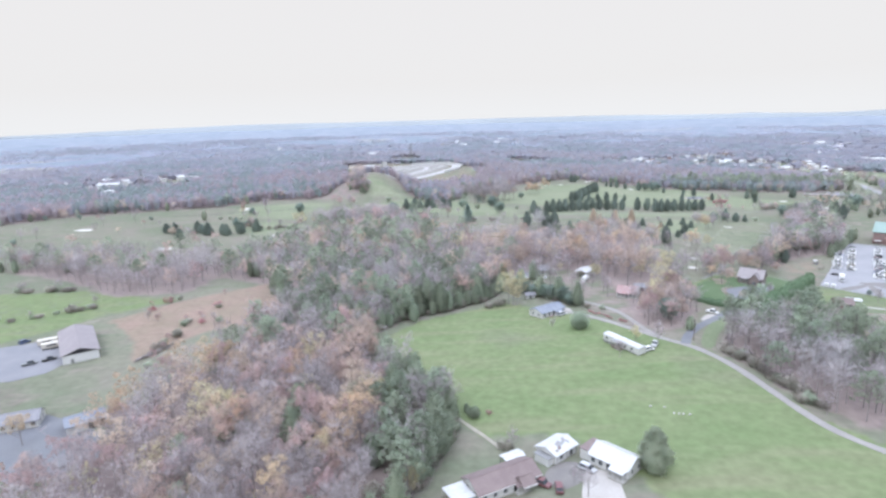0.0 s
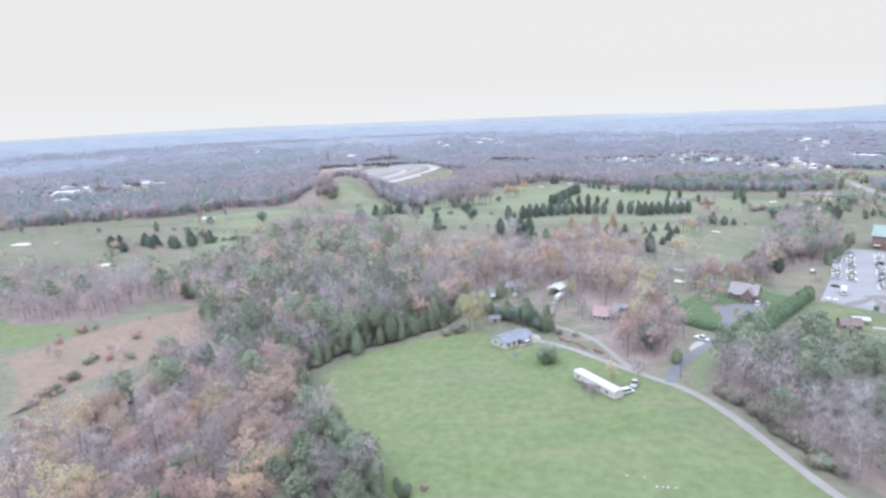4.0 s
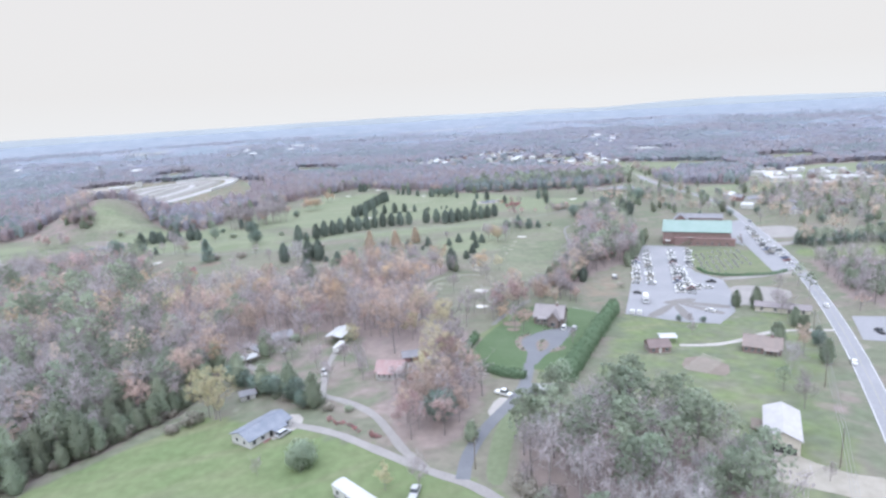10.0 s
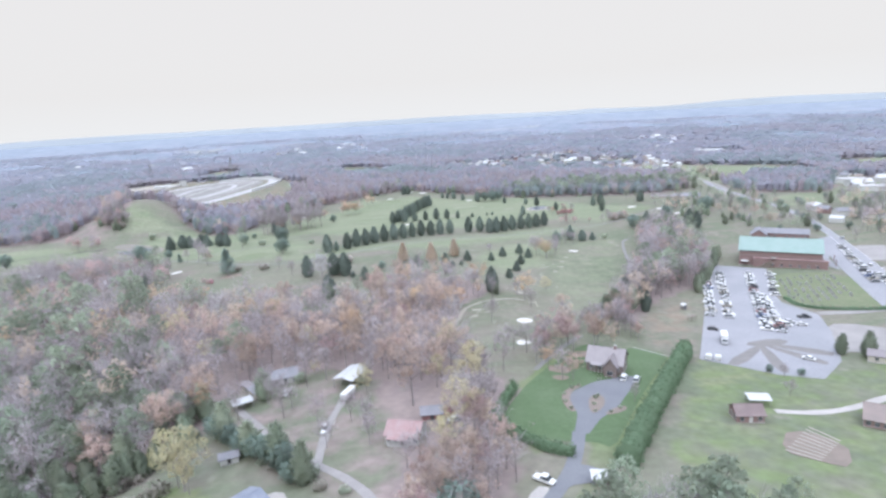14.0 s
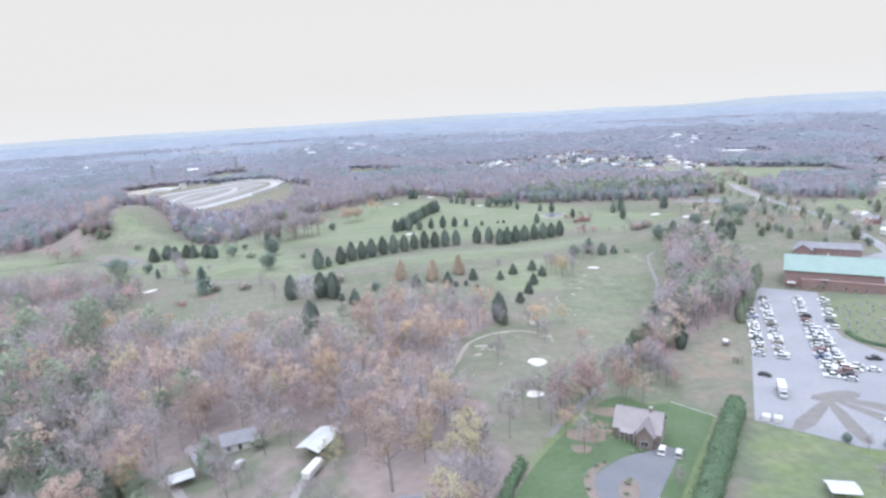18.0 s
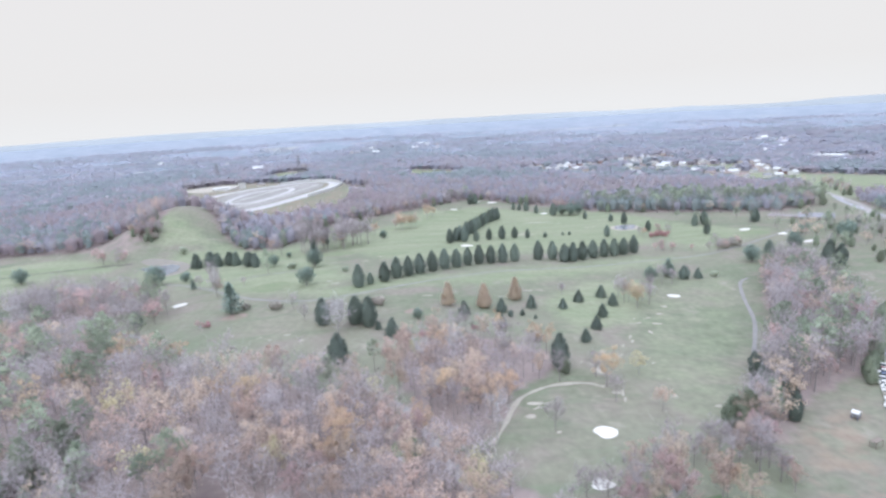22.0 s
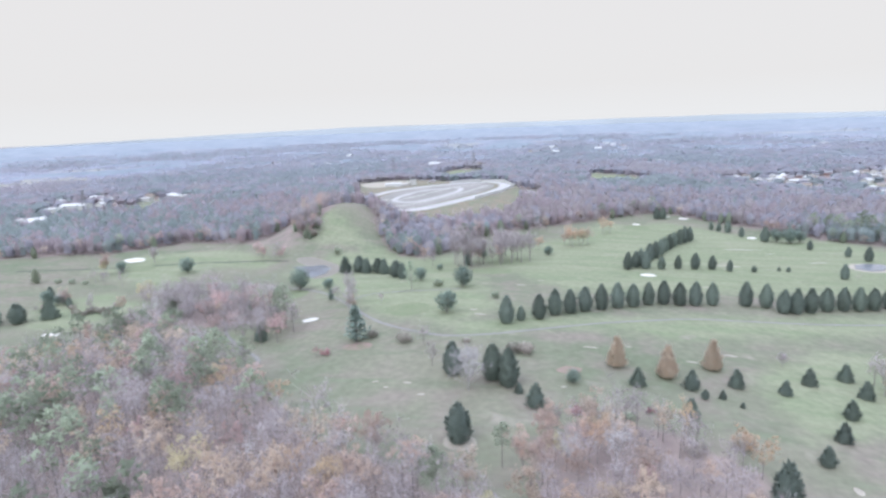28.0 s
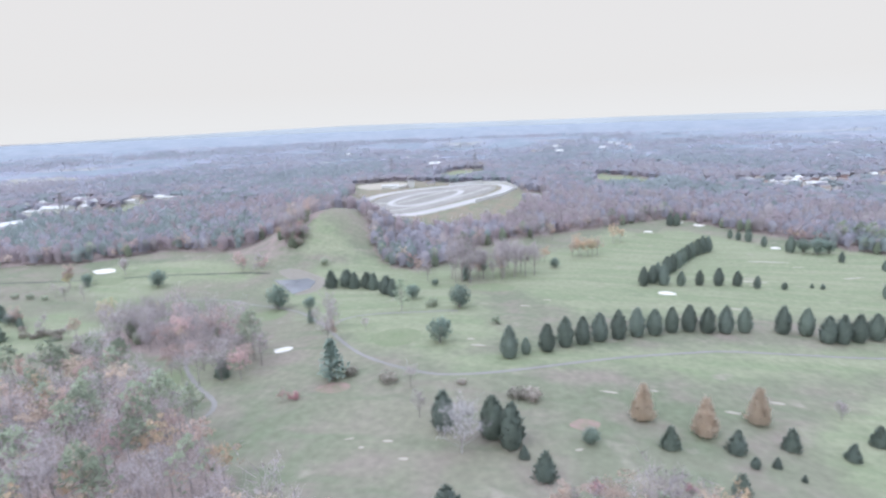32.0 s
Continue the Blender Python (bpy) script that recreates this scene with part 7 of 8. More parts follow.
house("house", "small brick outbuilding with a brown roof", 194, 273, 7.6, 6.4, -18, "brick", "brown_roof", 2.7, 1.9, wins=3)
carport("white metal carport behind the brick outbuilding", 205, 281, 6.4, 4.8, -24, h=2.4, rise=.4)
house("house", "long low house with a tan roof behind trees", 279, 294, 22, 6.5, -48, "cream_siding", "mauve_roof", 2.7, 1.3)
# metal shop across the highway
e = house("shop_building", "white metal shop with a pale green roof", 306, 249, 18, 13, 52, "white_siding", "green_roof", 4.2, 1.8, wins=0, category="building")
part("roller_door", boxes((-9.1, -9.0, -2, 2, 0, 3.4)), M["metal_grey"], e)
for _a in ((352, 232, 14, 9, 30, "red_siding", "brown_roof"), (395, 268, 20, 9, 20, "white_siding", "white_roof"), (372, 246, 12, 7, 15, "white_siding", "grey_roof"), (340, 205, 10, 7, 60, "cream_siding", "grey_roof"),
           (430, 325, 16, 9, -30, "white_siding", "white_roof"), (483, 466, 17, 9, 38, "white_siding", "grey_roof"), (540, 470, 16, 9, 10, "brick", "grey_roof"), (520, 520, 14, 9, -50, "white_siding", "tan_roof")):
    house("house", "modest house across the highway", _a[0], _a[1], _a[2], _a[3], _a[4], _a[5], _a[6], wins=3)
# ---------------------------------------------------------------- the church
e = thing("church", "large red-brick church hall with a pale green metal roof", "church", at=spot(354.5, 435.6, -41.6))
CL, CW, CH, CR = 43.5, 25, 9.6, 5.6
walls(e, CL, CW, CH, CR, M["brick"])
gable_roof(e, CL, CW, CH, CR, 0.8, M["green_roof"], thick=.25)
part("brick_band", boxes((-CL / 2 - .05, CL / 2 + .05, -CW / 2 - .06, -CW / 2 + .04, 6.2, 6.6)), M["tan_roof"], e, "pale brick band")
part("lower_wing", boxes((-14, CL / 2 + 3, -CW / 2 - 2.2, -CW / 2 - .05, -0.8, 5.2)), M["brick"], e)
part("wing_roof", boxes((-14.2, CL / 2 + 3.2, -CW / 2 - 2.4, -CW / 2 - .04, 5.2, 5.45)), M["pink_roof"], e)
part("entry_canopy", boxes((-20.5, -16.5, -CW / 2 - 3.4, -CW / 2 - .05, 3.0, 3.3)), M["white_siding"], e)
part("stair", prism([(-12, 0), (-4, 0), (-4, 4.0), (-4.6, 4.0)], -CW / 2 - 3.8, -CW / 2 - 2.3), M["wood_post"], e, "dark outside stair")
part("stair_canopy", boxes((-4.8, -1.8, -CW / 2 - 3.9, -CW / 2 - 2.25, 6.0, 6.3)), M["concrete"], e)
for _k in range(7):
    window(e, -8 + 4.6 * _k, -CW / 2 - 2.2, 1.7, 1.2, 1.4, 180)
for _k in range(4):
    window(e, -CL / 2, -8 + 5 * _k, 2.0, 1.4, 2.0, 90)
for _x in (CL / 2 + 1, CL / 2 + 7.4):
    for _y in (-6.4, 6.4):
        part("canopy_post", boxes((_x - .25, _x + .25, _y - .25, _y + .25, -0.8, 4.7)), M["brick"], e)
e = house("church_annex", "red-brick annex with a long grey roof", 402, 486, 34, 13, -42, "brick", "grey_roof", 5.0, 2.4, wins=9, category="building")
e = house("church_chapel", "brick chapel wing with a front gable", 385, 488, 12, 10, 48, "brick", "grey_roof", 5.5, 3.6, wins=3, category="building")
house("outbuilding", "flat white-roofed building behind the church", 371, 468, 18, 10, -42, "white_siding", "white_roof", 4.0, .5, wins=3, category="building")
# golf clubhouse and the small white building by the red bushes
e = house("clubhouse", "low golf clubhouse with wide grey roofs", 470, 690, 26, 14, -35, "cream_siding", "grey_roof", 3.0, 2.6, wins=6, category="building")
house("cart_shed", "long low cart shed with a pale roof", 450, 705, 22, 8, -35, "cream_siding", "mauve_roof", 2.6, 1.0, wins=0, door=False, category="shed")
# ---------------------------------------------------------------- cars
def car_meshes(L, W, H, hood, boot, name):
    """Body with wheel arches and lamps, glass house and roof panel of a car, along x."""
    b = prism([(-L / 2, .35), (-L / 2 + .1, .28), (L / 2 - .1, .28), (L / 2, .4), (L / 2 - .05, .72), (L / 2 - hood, .95), (-L / 2 + boot, .98), (-L / 2 + .02, .92)], -W / 2, W / 2)
    bmesh.ops.bevel(b, geom=b.edges[:], offset=.05, segments=1, affect="EDGES")
    g = bmesh.new()
    x0, x1 = -L / 2 + boot * .75, L / 2 - hood * .9
    lo = [g.verts.new((x, y, .96)) for x, y in ((x0, -W / 2 + .07), (x1, -W / 2 + .07), (x1, W / 2 - .07), (x0, W / 2 - .07))]
    hi = [g.verts.new((x, y, H - .05)) for x, y in ((x0 + .35, -W / 2 + .22), (x1 - .7, -W / 2 + .22), (x1 - .7, W / 2 - .22), (x0 + .35, W / 2 - .22))]
    g.faces.new(hi), g.faces.new(lo[::-1])
    for i in range(4):
        j = (i + 1) % 4
        g.faces.new((lo[i], lo[j], hi[j], hi[i]))
    r = boxes((x0 + .3, x1 - .62, -W / 2 + .18, W / 2 - .18, H - .06, H), bevel=.02)
    w = bmesh.new()
    bmesh.ops.create_cone(w, cap_ends=True, segments=10, radius1=.34, radius2=.34, depth=.22, matrix=Matrix.Rotation(radians(90), 4, "X"))
    out = []
    for n, q, m in (("body", b, None), ("glass", g, M["window_glass"]), ("roof_panel", r, None), ("wheel", w, M["rubber"])):
        me = bpy.data.meshes.new(n)
        q.to_mesh(me)
        q.free()
        if m:
            me.materials.append(m)
        out.append(me)
    return out

CARS = {"sedan": car_meshes(4.6, 1.8, 1.45, 1.25, .95, "sedan"), "suv": car_meshes(4.8, 1.9, 1.78, 1.15, .25, "suv"), "pickup": car_meshes(5.6, 2.0, 1.85, 1.3, 2.5, "pickup")}
PAINTED = {}
def car(model, paint, x, y, turn, group="", label=""):
    body, glass, top, wheel = CARS[model]
    if (model, paint) not in PAINTED:
        pair = body.copy(), top.copy()
        for me in pair:
            me.materials.append(M["paint_" + paint])
        PAINTED[model, paint] = pair
    n = {"sedan": "sedan_car", "suv": "suv_car", "pickup": "pickup_truck"}[model]
    e = thing(n, label or f"{paint} {'pickup truck' if model == 'pickup' else 'sport utility car' if model == 'suv' else 'sedan car'} parked on the ground", "car", group, spot(x, y, turn, .1))
    part("body", PAINTED[model, paint][0], parent=e)
    part("glass", glass, parent=e)
    part("roof_panel", PAINTED[model, paint][1], parent=e)
    for wx in (-1.45, 1.4):
        for wy in (-.82, .82):
            part("wheel", wheel, parent=e, loc=Matrix.Translation((wx, wy, .34)))
    return e

paints = ["white", "white", "silver", "silver", "white", "grey", "silver", "white", "white", "tan", "white"]
models = ["sedan", "suv", "sedan", "suv", "pickup"]
def car_row(a, b, n, turn, skip=0.06):
    for k in range(n):
        if rng.random() < skip:
            continue
        t = k / (n - 1)
        car(models[rng.integers(5)], ("red", "blue", "black")[rng.integers(3)] if rng.random() < .08 else paints[rng.integers(11)], a[0] + (b[0] - a[0]) * t + rng.normal(0, .2), a[1] + (b[1] - a[1]) * t + rng.normal(0, .2), turn + rng.normal(0, 2) + 180 * int(rng.integers(2)), "cars in the church lot", "car parked in a church lot row")
for _a, _b, _n in (((300, 432), (253, 366), 25), ((306, 428), (259, 361), 25), ((320, 421), (263, 342), 28), ((296, 382), (267, 338), 16), ((329, 414), (303, 382), 6)):
    car_row(_a, _b, _n, -38)
for _a, _b, _n in (((412, 446), (362, 378), 16), ((378, 391), (352, 355), 8)):
    car_row(_a, _b, _n, -20)
for _x, _y, _t, _m, _p in ((241, 349, -40, "sedan", "black"), (275, 344, -40, "suv", "white"), (279, 347, -38, "sedan", "silver"), (281, 342, -40, "sedan", "white"), (252, 309, 120, "sedan", "white"), (290, 350, -30, "pickup", "black"),
                           (123, 257, -52, "pickup", "white"), (174, 308, 50, "suv", "white"), (177.5, 305.5, 50, "suv", "silver"), (55, 264, 36, "suv", "silver"), (72, 303, 80, "pickup", "white"), (82.7, 218.5, 60, "pickup", "silver"), (78.5, 213.6, 20, "suv", "white"),
                           (23.2, 133.4, -35, "pickup", "maroon"), (27.4, 131.2, 85, "suv", "maroon"), (26, 143.8, -42, "sedan", "white"), (36.4, 138.6, -45, "suv", "silver"), (-165.5, 230.6, 36, "pickup", "black"), (-171, 226.6, 36, "pickup", "grey"), (-191.7, 253.5, 60, "suv", "blue"), (-142, 160, 20, "pickup", "white"),
                           (163, 222, 30, "pickup", "black"), (246, 235, 44, "sedan", "white"), (300, 289, 48, "sedan", "white"), (346, 344, 52, "suv", "silver"), (372, 381, 52, "sedan", "black"), (386, 402, 55, "suv", "white"), (430, 462, 56, "suv", "silver"), (285, 254, 60, "pickup", "black"), (110, 294, 10, "sedan", "silver"), (60, 334, 70, "sedan", "white")):
    car(_m, _p, _x, _y, _t)
# camper beside the carport, box truck and two storage tanks on the church lot
e = thing("camper_trailer", "white camper trailer beside the carport", "camper", at=spot(80.5, 322.5, 58))
part("body", boxes((-3.6, 3.6, -1.2, 1.2, .6, 2.9), bevel=.25), M["paint_white"], e)
part("stripe", boxes((-3.4, 3.4, -1.22, 1.22, 1.3, 1.5)), M["paint_grey"], e)
for _x in (-.5, .5):
    for _y in (-1.0, 1.0):
        part("wheel", CARS["sedan"][3], parent=e, loc=Matrix.Translation((_x, _y, .34)))
for _x, _y, _turn in ((-173.6, 245.4, 34), (-178.4, 250.2, 30)):
    e = thing("camper_trailer", "cream camper trailer parked beside the metal barn", "camper", "campers beside the barn", spot(_x, _y, _turn))
    part("body", boxes((-4.2, 4.2, -1.3, 1.3, .6, 3.0), bevel=.3), M["cream_siding"], e)
    part("roof_vent", boxes((-.4, .4, -.4, .4, 2.98, 3.15), bevel=.05), M["white_siding"], e)
    part("window", boxes((-2.2, 1.4, -1.33, -1.28, 1.6, 2.3)), M["window_glass"], e)
    for _a in (-.5, .5):
        for _b in (-1.05, 1.05):
            part("wheel", CARS["sedan"][3], parent=e, loc=Matrix.Translation((_a, _b, .34)))
e = thing("box_truck", "white box truck parked on the church lot", "truck", at=spot(235, 334, 56))
part("cargo_box", boxes((-1.2, 5.2, -1.25, 1.25, 1.0, 3.6), bevel=.05), M["paint_white"], e)
part("cab", prism([(-3.6, .6), (-1.3, .6), (-1.3, 2.6), (-2.5, 2.6), (-3.0, 1.7), (-3.6, 1.5)], -1.1, 1.1), M["paint_silver"], e)
part("windshield", boxes((-2.98, -2.4, -.95, .95, 1.75, 2.4)), M["window_glass"], e)
part("chassis", boxes((-3.4, 5.0, -.9, .9, .5, 1.0)), M["rubber"], e)
for _x in (-2.6, 2.8, 3.9):
    for _y in (-1.0, 1.0):
        part("wheel", CARS["sedan"][3], parent=e, loc=Matrix.Translation((_x, _y, .45)) @ Matrix.Diagonal((1.35, 1.2, 1.35, 1)))
for _x, _y in ((216.5, 319.5), (219.3, 317.8)):
    e = thing("storage_tank", "squat white storage box at the lot's edge", "container", at=spot(_x, _y, 50))
    part("shell", boxes((-1.1, 1.1, -1.1, 1.1, .1, 2.0), bevel=.2), M["white_siding"], e)
    part("skid", boxes((-1.2, 1.2, -1.0, 1.0, -.2, .1)), M["wood_post"], e)
# a long pile of felled logs at the edge of the bare field
e = thing("log_pile", "long row of felled logs beside the bare field", "logs")
for _k in range(34):
    _t = rng.random()
    _x, _y = np.interp(_t, (0, .55, 1), (-126.5, -122.8, -119.8)), np.interp(_t, (0, .55, 1), (227.4, 233.8, 243.3))
    ms = Mesher()
    _r = rng.uniform(.16, .32)
    ms.tube((-2.2, 0, 0), (2.2, 0, 0), _r, _r * .85, 7)
    part("log", ms.mesh("log", M["bark" if _k % 3 else "wood_post"]), parent=e, loc=Matrix.Translation((_x + rng.normal(0, .7), _y + rng.normal(0, .5), gz(_x, _y) + .2 + .32 * (_k % 4))) @ Matrix.Rotation(radians(66 + rng.normal(0, 9)), 4, "Z"))
# headstones
hs = boxes((-.4, .4, -.12, .12, .1, .75), bevel=.06)
hs_me, hb_me = bpy.data.meshes.new("tablet"), bpy.data.meshes.new("plinth")
hs.to_mesh(hs_me), hs.free()
hb = boxes((-.5, .5, -.2, .2, -.15, .12))
hb.to_mesh(hb_me), hb.free()
hs_me.materials.append(M["grave_stone"]), hb_me.materials.append(M["grave_stone"])
for _i in range(9):
    for _j in range(15):
        _u, _v = (_i + .6) / 9.4, (_j + .7) / 15.2
        _x, _y = 316 + 42 * _u - 26 * _v + 4, 404 - 2 * _u - 40 * _v * (1.0) + 2
        if inside(_x, _y, CEM) < 3 or rng.random() < .22:
            continue
        e = thing("headstone", "grey granite headstone on the cemetery lawn", "headstone", "cemetery headstones", spot(_x + rng.normal(0, .4), _y + rng.normal(0, .3), -41 + rng.normal(0, 3)))
        e.scale = (rng.uniform(1.15, 1.6),) * 3
        part("tablet", hs_me, parent=e)
        part("plinth", hb_me, parent=e)

# ---------------------------------------------------------------- hedges
def hedge(label, line, width, height):
    """A long clipped hedge: a lumpy ridge clothed in leaf tufts."""
    p = np.array(line, float)
    seg = np.r_[0, np.cumsum(np.hypot(*np.diff(p, axis=0).T))]
    s = np.linspace(0, seg[-1], int(seg[-1] / 1.2) + 2)
    p = np.stack([np.interp(s, seg, p[:, 0]), np.interp(s, seg, p[:, 1])], 1)
    d = np.gradient(p, axis=0)
    d /= np.hypot(*d.T)[:, None]
    ms = Mesher()
    prof = [(-1, 0), (-1.05, .35), (-.9, .75), (-.4, .98), (0, 1), (.4, .98), (.9, .75), (1.05, .35), (1, 0)]
    for (x, y), (dx, dy) in zip(p, d):
        g, sw = gz(x, y), 1 + rng.normal(0, .07) + .13 * math.sin(2.2 * (x + y) + .7 * math.sin(.9 * x))
        for a, b in prof:
            w = a * width / 2 * sw * (1 + rng.normal(0, .07))
            ms.v.append(np.array((x - dy * w, y + dx * w, g - .1 + b * height * sw * (1 + rng.normal(0, .05)))))
    k = len(prof)
    for i in range(len(p) - 1):
        for j in range(k - 1):
            a = i * k + j
            ms.f += [(a, a + k, a + k + 1), (a, a + k + 1, a + 1)]
    n0 = len(p) * k
    for _ in range(int(seg[-1] * 60)):
        c = ms.v[rng.integers(n0)] + rng.normal(0, .4, 3)
        ms.leaf(c, rng.uniform(.25, .55))
    for end in (0, len(p) - 1):
        b = end * k
        for j in range(1, k - 1):
            ms.f.append((b, b + j, b + j + 1))
    e = thing("hedge", label, "hedge")
    part("foliage", ms.mesh("foliage", M["hedge_leaves"]), parent=e)
    st = Mesher()
    for i in range(0, len(p), 3):
        st.tube((*p[i], gz(*p[i]) - .2), (*p[i], gz(*p[i]) + height * .6), .09, .05, 5)
    part("stems", st.mesh("stems", M["bark"]), parent=e)
hedge("long thick green evergreen hedge beside the lawn", [(146, 258), (160, 273), (180, 294), (198, 313), (210, 325)], 5.0, 5.2)
hedge("clipped green hedge along the lawn's edge", [(121, 289), (127, 299), (134, 309)], 2.2, 2.6)
hedge("low dark hedge round the cemetery lawn", [(304, 376), (301, 366), (305, 358), (316, 350), (328, 344), (338, 345)], 1.5, 0.7)
hedge("low dark evergreen hedge by the driveway", [(121, 287), (125, 278), (130, 270), (135, 266)], 2.6, 2.4)
# ---------------------------------------------------------------- the oval race track
TRK = [(-126, 937), (-105, 890), (-76, 850), (-50, 868), (-29, 900), (-2, 947), (22, 1002), (31, 1063), (17, 1108), (-10, 1112), (-47, 1079), (-95, 1033), (-124, 990)]
defmat("infield_soil", (0.25, 0.24, 0.225), (0.31, 0.29, 0.28), 0.03, fine=10)
defmat("track_clay", (0.52, 0.505, 0.51), (0.45, 0.44, 0.44), 0.05, fine=10)
ribbon("race_track", TRK, 15, M["track_clay"], 0.15, 5, "pale oval dirt race track", "race track", closed=True)
patch_of("infield", [(-112, 935), (-98, 896), (-76, 862), (-50, 882), (-18, 945), (8, 1000), (16, 1060), (5, 1094), (-20, 1090), (-85, 1030), (-110, 985)], M["infield_soil"], 0.11, 6, "pale bare infield of the oval", "infield")
for _l in ([(-104, 940), (-80, 930), (-58, 980), (-30, 1050), (-8, 1085)], [(-80, 880), (-58, 905), (-28, 960), (-4, 1020), (5, 1070)]):
    ribbon("pit_lane", _l, 3, M["concrete"], 0.19, 5, "white concrete pit lane on the infield", "lane")
ribbon("infield_lane", [(-88, 925), (-60, 915), (-35, 960), (-20, 1010), (-30, 1040), (-70, 1010), (-88, 960)], 7, M["track_clay"], 0.14, 5, "pale service lane inside the oval", "lane", closed=True)
e = thing("track_wall", "white crash wall round the oval's far bend", "wall")
for _a, _b in (((-52, 1088), (-12, 1122)), ((-12, 1122), (22, 1118)), ((22, 1118), (40, 1066)), ((40, 1066), (30, 1000)), ((30, 1000), (6, 942))):
    _d = math.hypot(_b[0] - _a[0], _b[1] - _a[1])
    part("wall_panel", boxes((0, _d, -.2, .2, -2, 3.2)), M["white_siding"], e, loc=spot(_a[0], _a[1], math.degrees(math.atan2(_b[1] - _a[1], _b[0] - _a[0]))))
e = thing("track_tower", "white timing tower with stands beside the track", "tower", at=spot(-101, 1074, 30))
part("tower", boxes((-4, 4, -3, 3, -1, 9)), M["white_siding"], e)
part("tower_roof", boxes((-4.5, 4.5, -3.5, 3.5, 9, 9.4)), M["grey_roof"], e)
part("stand", prism([(-26, 0), (-6, 0), (-6, 4.5)], -5, 5), M["concrete"], e)
house("shed", "low track shed with a pale roof", -131, 1078, 22, 8, 20, "white_siding", "white_roof", 3, 1, wins=0, door=False, category="shed")
house("shed", "small cream track shed with a grey roof", -80, 1100, 10, 6, 20, "cream_siding", "grey_roof", 3, 1, wins=0, door=False, category="shed")
patch_of("gravel_yard", [(50, 1035), (77, 1022), (74, 966), (58, 975)], M["gravel"], .1, 6, "gravel yard cut into the woods", "yard")
patch_of("track_parking", [(-215, 1165), (-140, 1190), (-110, 1095), (-125, 1065), (-165, 1060)], M["worn_soil"], .1, 8, "worn pale parking ground beside the track", "yard")
# ---------------------------------------------------------------- the town in the distance
def far_house(L, W, h, rise, wall, roof):
    e = thing("distant_house", "small pale house among distant trees", "house", "distant houses", Matrix.Translation((0, 0, -500)))
    bm = prism([(-W / 2, -2), (W / 2, -2), (W / 2, h), (0, h + rise), (-W / 2, h)], -L / 2, L / 2)
    part("wall", bm, M[wall], e)
    for s in (-1, 1):
        part("roof_slope", prism([(s * (W / 2 + .5), h - .3), (0, h + rise + .05), (0, h + rise + .35), (s * (W / 2 + .5), h)], -L / 2 - .5, L / 2 + .5), M[roof], e)
    return e
masters = [far_house(16, 10, 4, 2.5, "white_siding", "white_roof"), far_house(14, 9, 4, 3, "white_siding", "grey_roof"), far_house(13, 9, 4, 3, "brick", "grey_roof"), far_house(16, 9, 3.5, 2.5, "cream_siding", "tan_roof")]
for _x, _y, _s, _m, _a, _l in HOMES:
    copy_thing(masters[_m], Matrix.Translation((_x, _y, gz(_x, _y) + 1.5)) @ Matrix.Rotation(_a, 4, "Z") @ Matrix.Diagonal((_s * _l, _s, _s, 1)))
for _m in masters:
    for _o in (*_m.children_recursive, _m):
        bpy.data.objects.remove(_o)
house("warehouse", "long white-roofed store in the distant town", 905, 1238, 70, 36, -50, "white_siding", "white_roof", 7, 1.5, wins=0, door=False, category="building")
for _x, _y, _l, _w, _t in ((679, 690, 46, 22, -42), (640, 622, 34, 18, -42), (618, 563, 30, 16, 40), (684, 584, 42, 20, -40), (694, 548, 38, 18, -38), (738, 750, 30, 16, 20), (662, 655, 28, 14, -42), (712, 640, 36, 18, 48),
                           (840, 1262, 44, 24, -40), (962, 1590, 60, 26, -30), (1100, 1640, 70, 28, -35), (1010, 1560, 40, 20, 20), (404, 1226, 34, 14, 8), (364, 1240, 26, 12, 10), (438, 1219, 26, 12, -5), (466, 1176, 24, 12, 12), (86, 1521, 40, 16, 5), (113, 1619, 30, 14, 20),
                           (-572, 974, 40, 18, 10), (-534, 911, 30, 14, 14), (-479, 1006, 34, 14, 5), (-435, 1036, 30, 14, 8), (-386, 1030, 36, 16, 8), (-441, 800, 40, 16, 12), (-335, 1108, 26, 12, 0)):
    house("store_building", "pale flat-roofed store or shed in the distant town", _x, _y, _l * .75, _w * .75, _t, "white_siding", ("white_roof", "grey_roof", "pale_roof")[int(_l + _x) % 3], 5, 1.0, wins=0, door=False, category="building", group="pale buildings of the distant town")
house("warehouse", "white-roofed industrial shed in the distance", -523, 934, 34, 18, 10, "white_siding", "white_roof", 6, 2, wins=0, door=False, category="building")
# ---------------------------------------------------------------- poles, wires and pylons
def pole(x, y, h=10.5, turn=0.0, light=False):
    e = thing("utility_pole", "weathered wooden utility pole with a crossarm", "utility pole", "utility poles", spot(x, y, turn))
    ms = Mesher()
    ms.tube((0, 0, -.5), (0, 0, h), .17, .11, 8)
    part("shaft", ms.mesh("shaft", M["wood_post"]), parent=e)
    part("crossarm", boxes((-1.1, 1.1, -.06, .06, h - .75, h - .6)), M["wood_post"], e)
    for a in (-1, 0, 1):
        part("insulator", boxes((a - .05, a + .05, -.05, .05, h - .6, h - .38), bevel=.02), M["white_siding"], e)
    part("transformer", boxes((.15, .6, -.22, .22, h - 2.4, h - 1.5), bevel=.08), M["metal_grey"], e) if light else None
    return x, y, h, turn
POLES = [pole(112, 122, turn=43), pole(143, 154, turn=43, light=True), pole(181, 189, turn=43), pole(219, 224, turn=43), pole(262, 264, turn=43)]
pole(99.5, 222, 9, 20, True)
pole(96, 276, 8.5, 0)
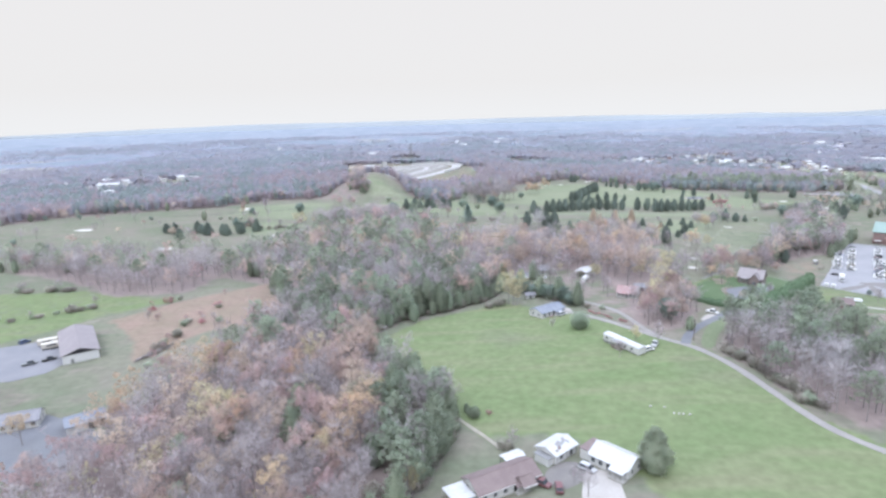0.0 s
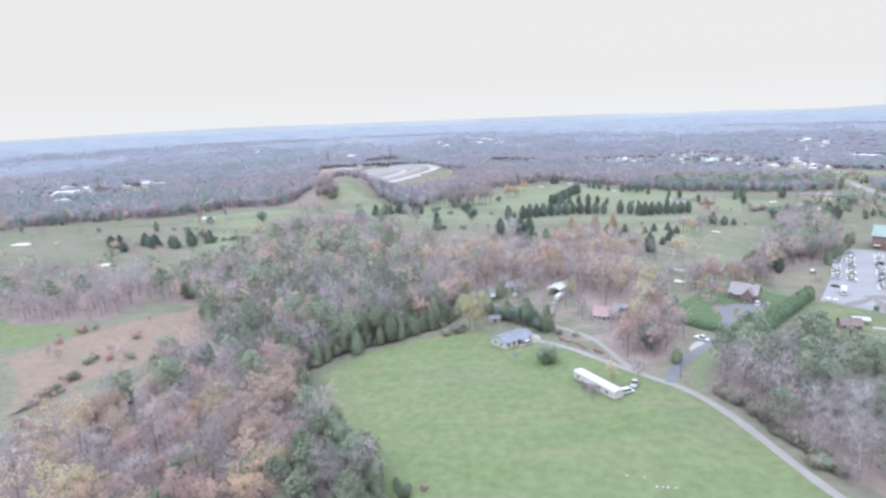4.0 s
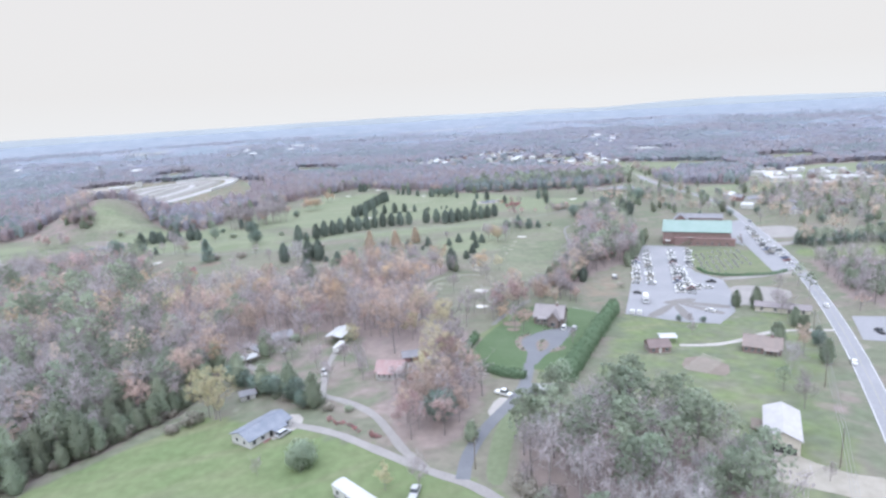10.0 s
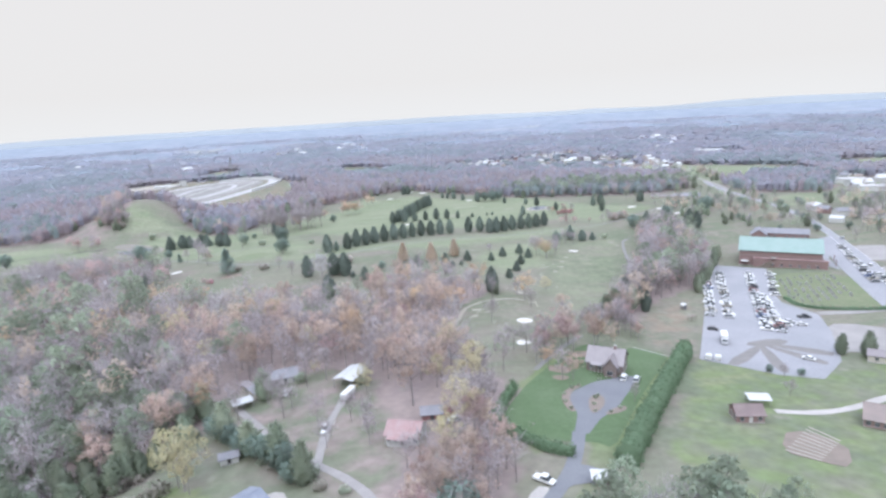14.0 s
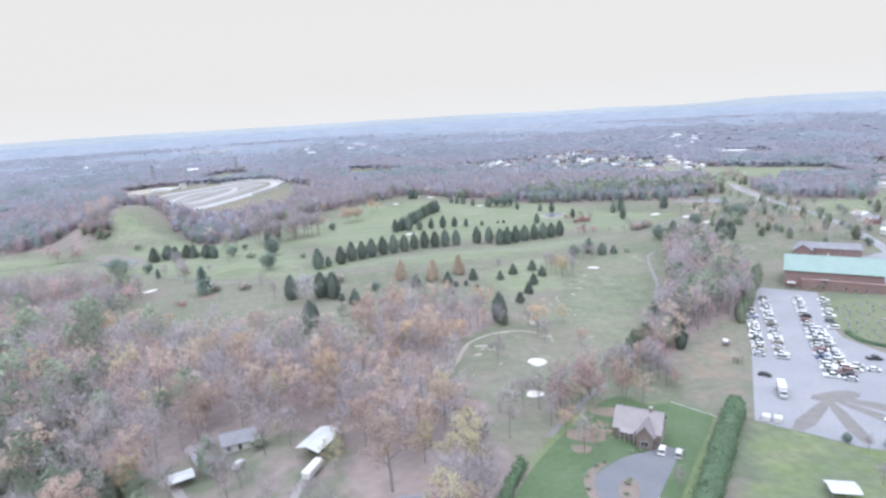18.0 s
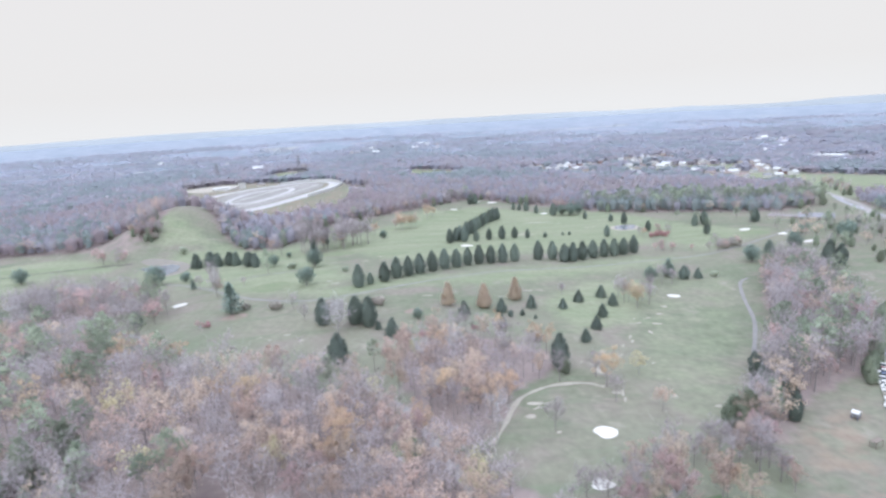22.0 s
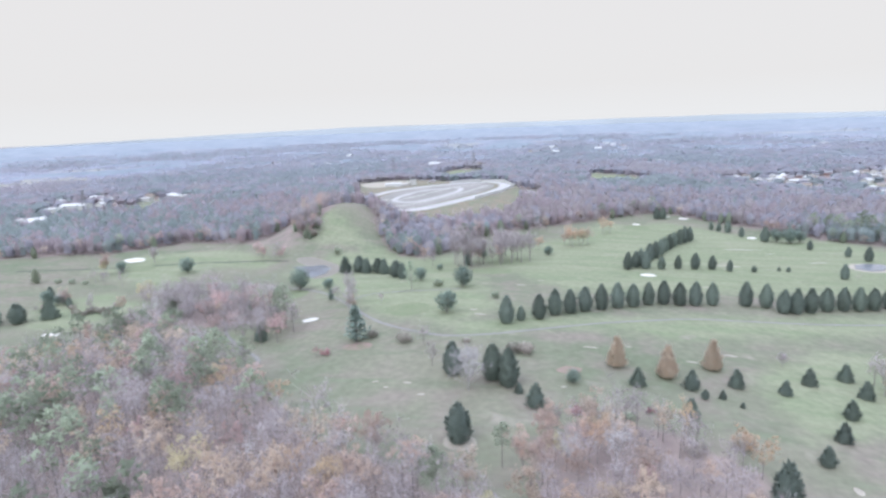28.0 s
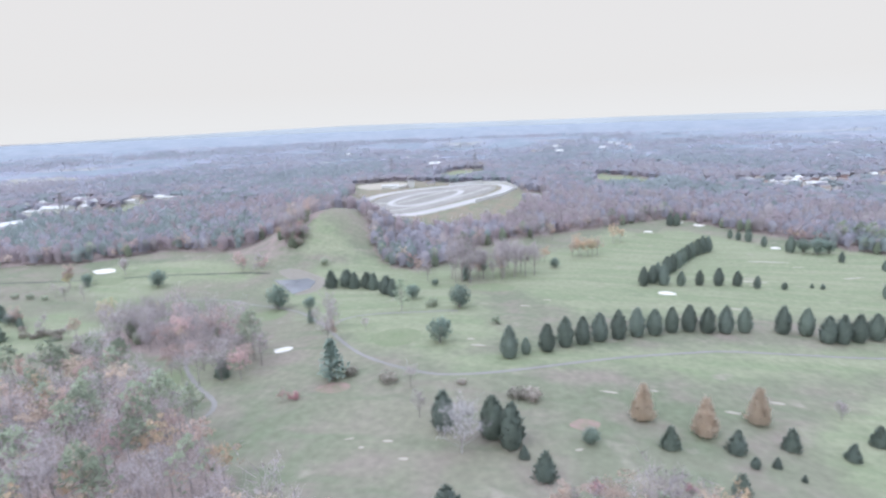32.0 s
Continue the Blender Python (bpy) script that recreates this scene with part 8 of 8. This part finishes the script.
pole(60, 290, 8, 30)
for _p, _q in zip(POLES[:-1], POLES[1:]):
    for _a in (-1, 0, 1):
        ms = Mesher()
        ends = []
        for x, y, h, t in (_p, _q):
            c, s = math.cos(radians(t)) * 0 + _a * math.cos(radians(t - 90)) * .7, _a * math.sin(radians(t - 90)) * .7
            ends.append(np.array((x + c, y + s, gz(x, y) + h - .38)))
        pts = [ends[0] + (ends[1] - ends[0]) * t - np.array((0, 0, 3.2 * t * (1 - t))) for t in np.linspace(0, 1, 9)]
        for i in range(8):
            ms.tube(pts[i], pts[i + 1], .045, .045, 4)
        e = thing("power_line", "sagging overhead wire between utility poles", "wire", "overhead wires")
        part("strand", ms.mesh("strand", M["metal_grey"]), parent=e)
def pylon(x, y, h):
    e = thing("pylon", "far steel lattice transmission pylon", "pylon", "distant pylons", spot(x, y, 20))
    for a in (-1, 1):
        for b in (-1, 1):
            ms = Mesher()
            ms.tube((a * 3.4, b * 3.4, -1), (a * .6, b * .6, h), .35, .25, 4)
            part("leg", ms.mesh("leg", M["metal_grey"]), parent=e)
    for z, w in ((h * .7, 7), (h * .85, 6), (h * .98, 4.5)):
        part("arm", boxes((-w, w, -.3, .3, z - .3, z + .3)), M["metal_grey"], e)
    ms = Mesher()
    for i in range(6):
        z0, z1 = h * i / 6, h * (i + 1) / 6
        r0, r1 = 3.4 - 2.8 * i / 6, 3.4 - 2.8 * (i + 1) / 6
        for a, b in (((-r0, -r0), (r1, -r1)), ((r0, -r0), (r1, r1)), ((r0, r0), (-r1, r1)), ((-r0, r0), (-r1, -r1))):
            ms.tube((*a, z0), (*b, z1), .2, .2, 3)
    part("bracing", ms.mesh("bracing", M["metal_grey"]), parent=e)
for _x, _y in ((-430, 850), (-190, 1280), (-70, 1420), (-640, 780)):
    pylon(_x, _y, 34)
# playground on the bare ground beside the lot
e = thing("playground_set", "blue and white climbing frame on bare ground", "playground", at=spot(247, 378, 30) @ Matrix.Scale(.7, 4))
for _x in (-1.5, 1.5):
    for _y in (-1.2, 1.2):
        part("post", boxes((_x - .1, _x + .1, _y - .1, _y + .1, -.2, 3.2)), M["paint_blue"], e)
part("platform", boxes((-1.6, 1.6, -1.3, 1.3, 1.4, 1.55)), M["metal_grey"], e)
part("canopy", prism([(-1.9, 3.2), (1.9, 3.2), (0, 4.3)], -1.6, 1.6), M["white_siding"], e)
part("slide", prism([(1.6, 1.5), (4.6, .1), (4.6, .3), (1.6, 1.7)], -.5, .5), M["green_roof"], e)
e = thing("swing_frame", "low wooden swing frame on bare ground", "playground", at=spot(240, 362, 20))
for _x in (-1.8, 1.8):
    part("leg", boxes((_x - .07, _x + .07, -.9, -.75, -.1, 2.2)), M["wood_post"], e)
    part("leg", boxes((_x - .07, _x + .07, .75, .9, -.1, 2.2)), M["wood_post"], e)
part("beam", boxes((-2, 2, -.95, .95, 2.15, 2.3)), M["wood_post"], e)
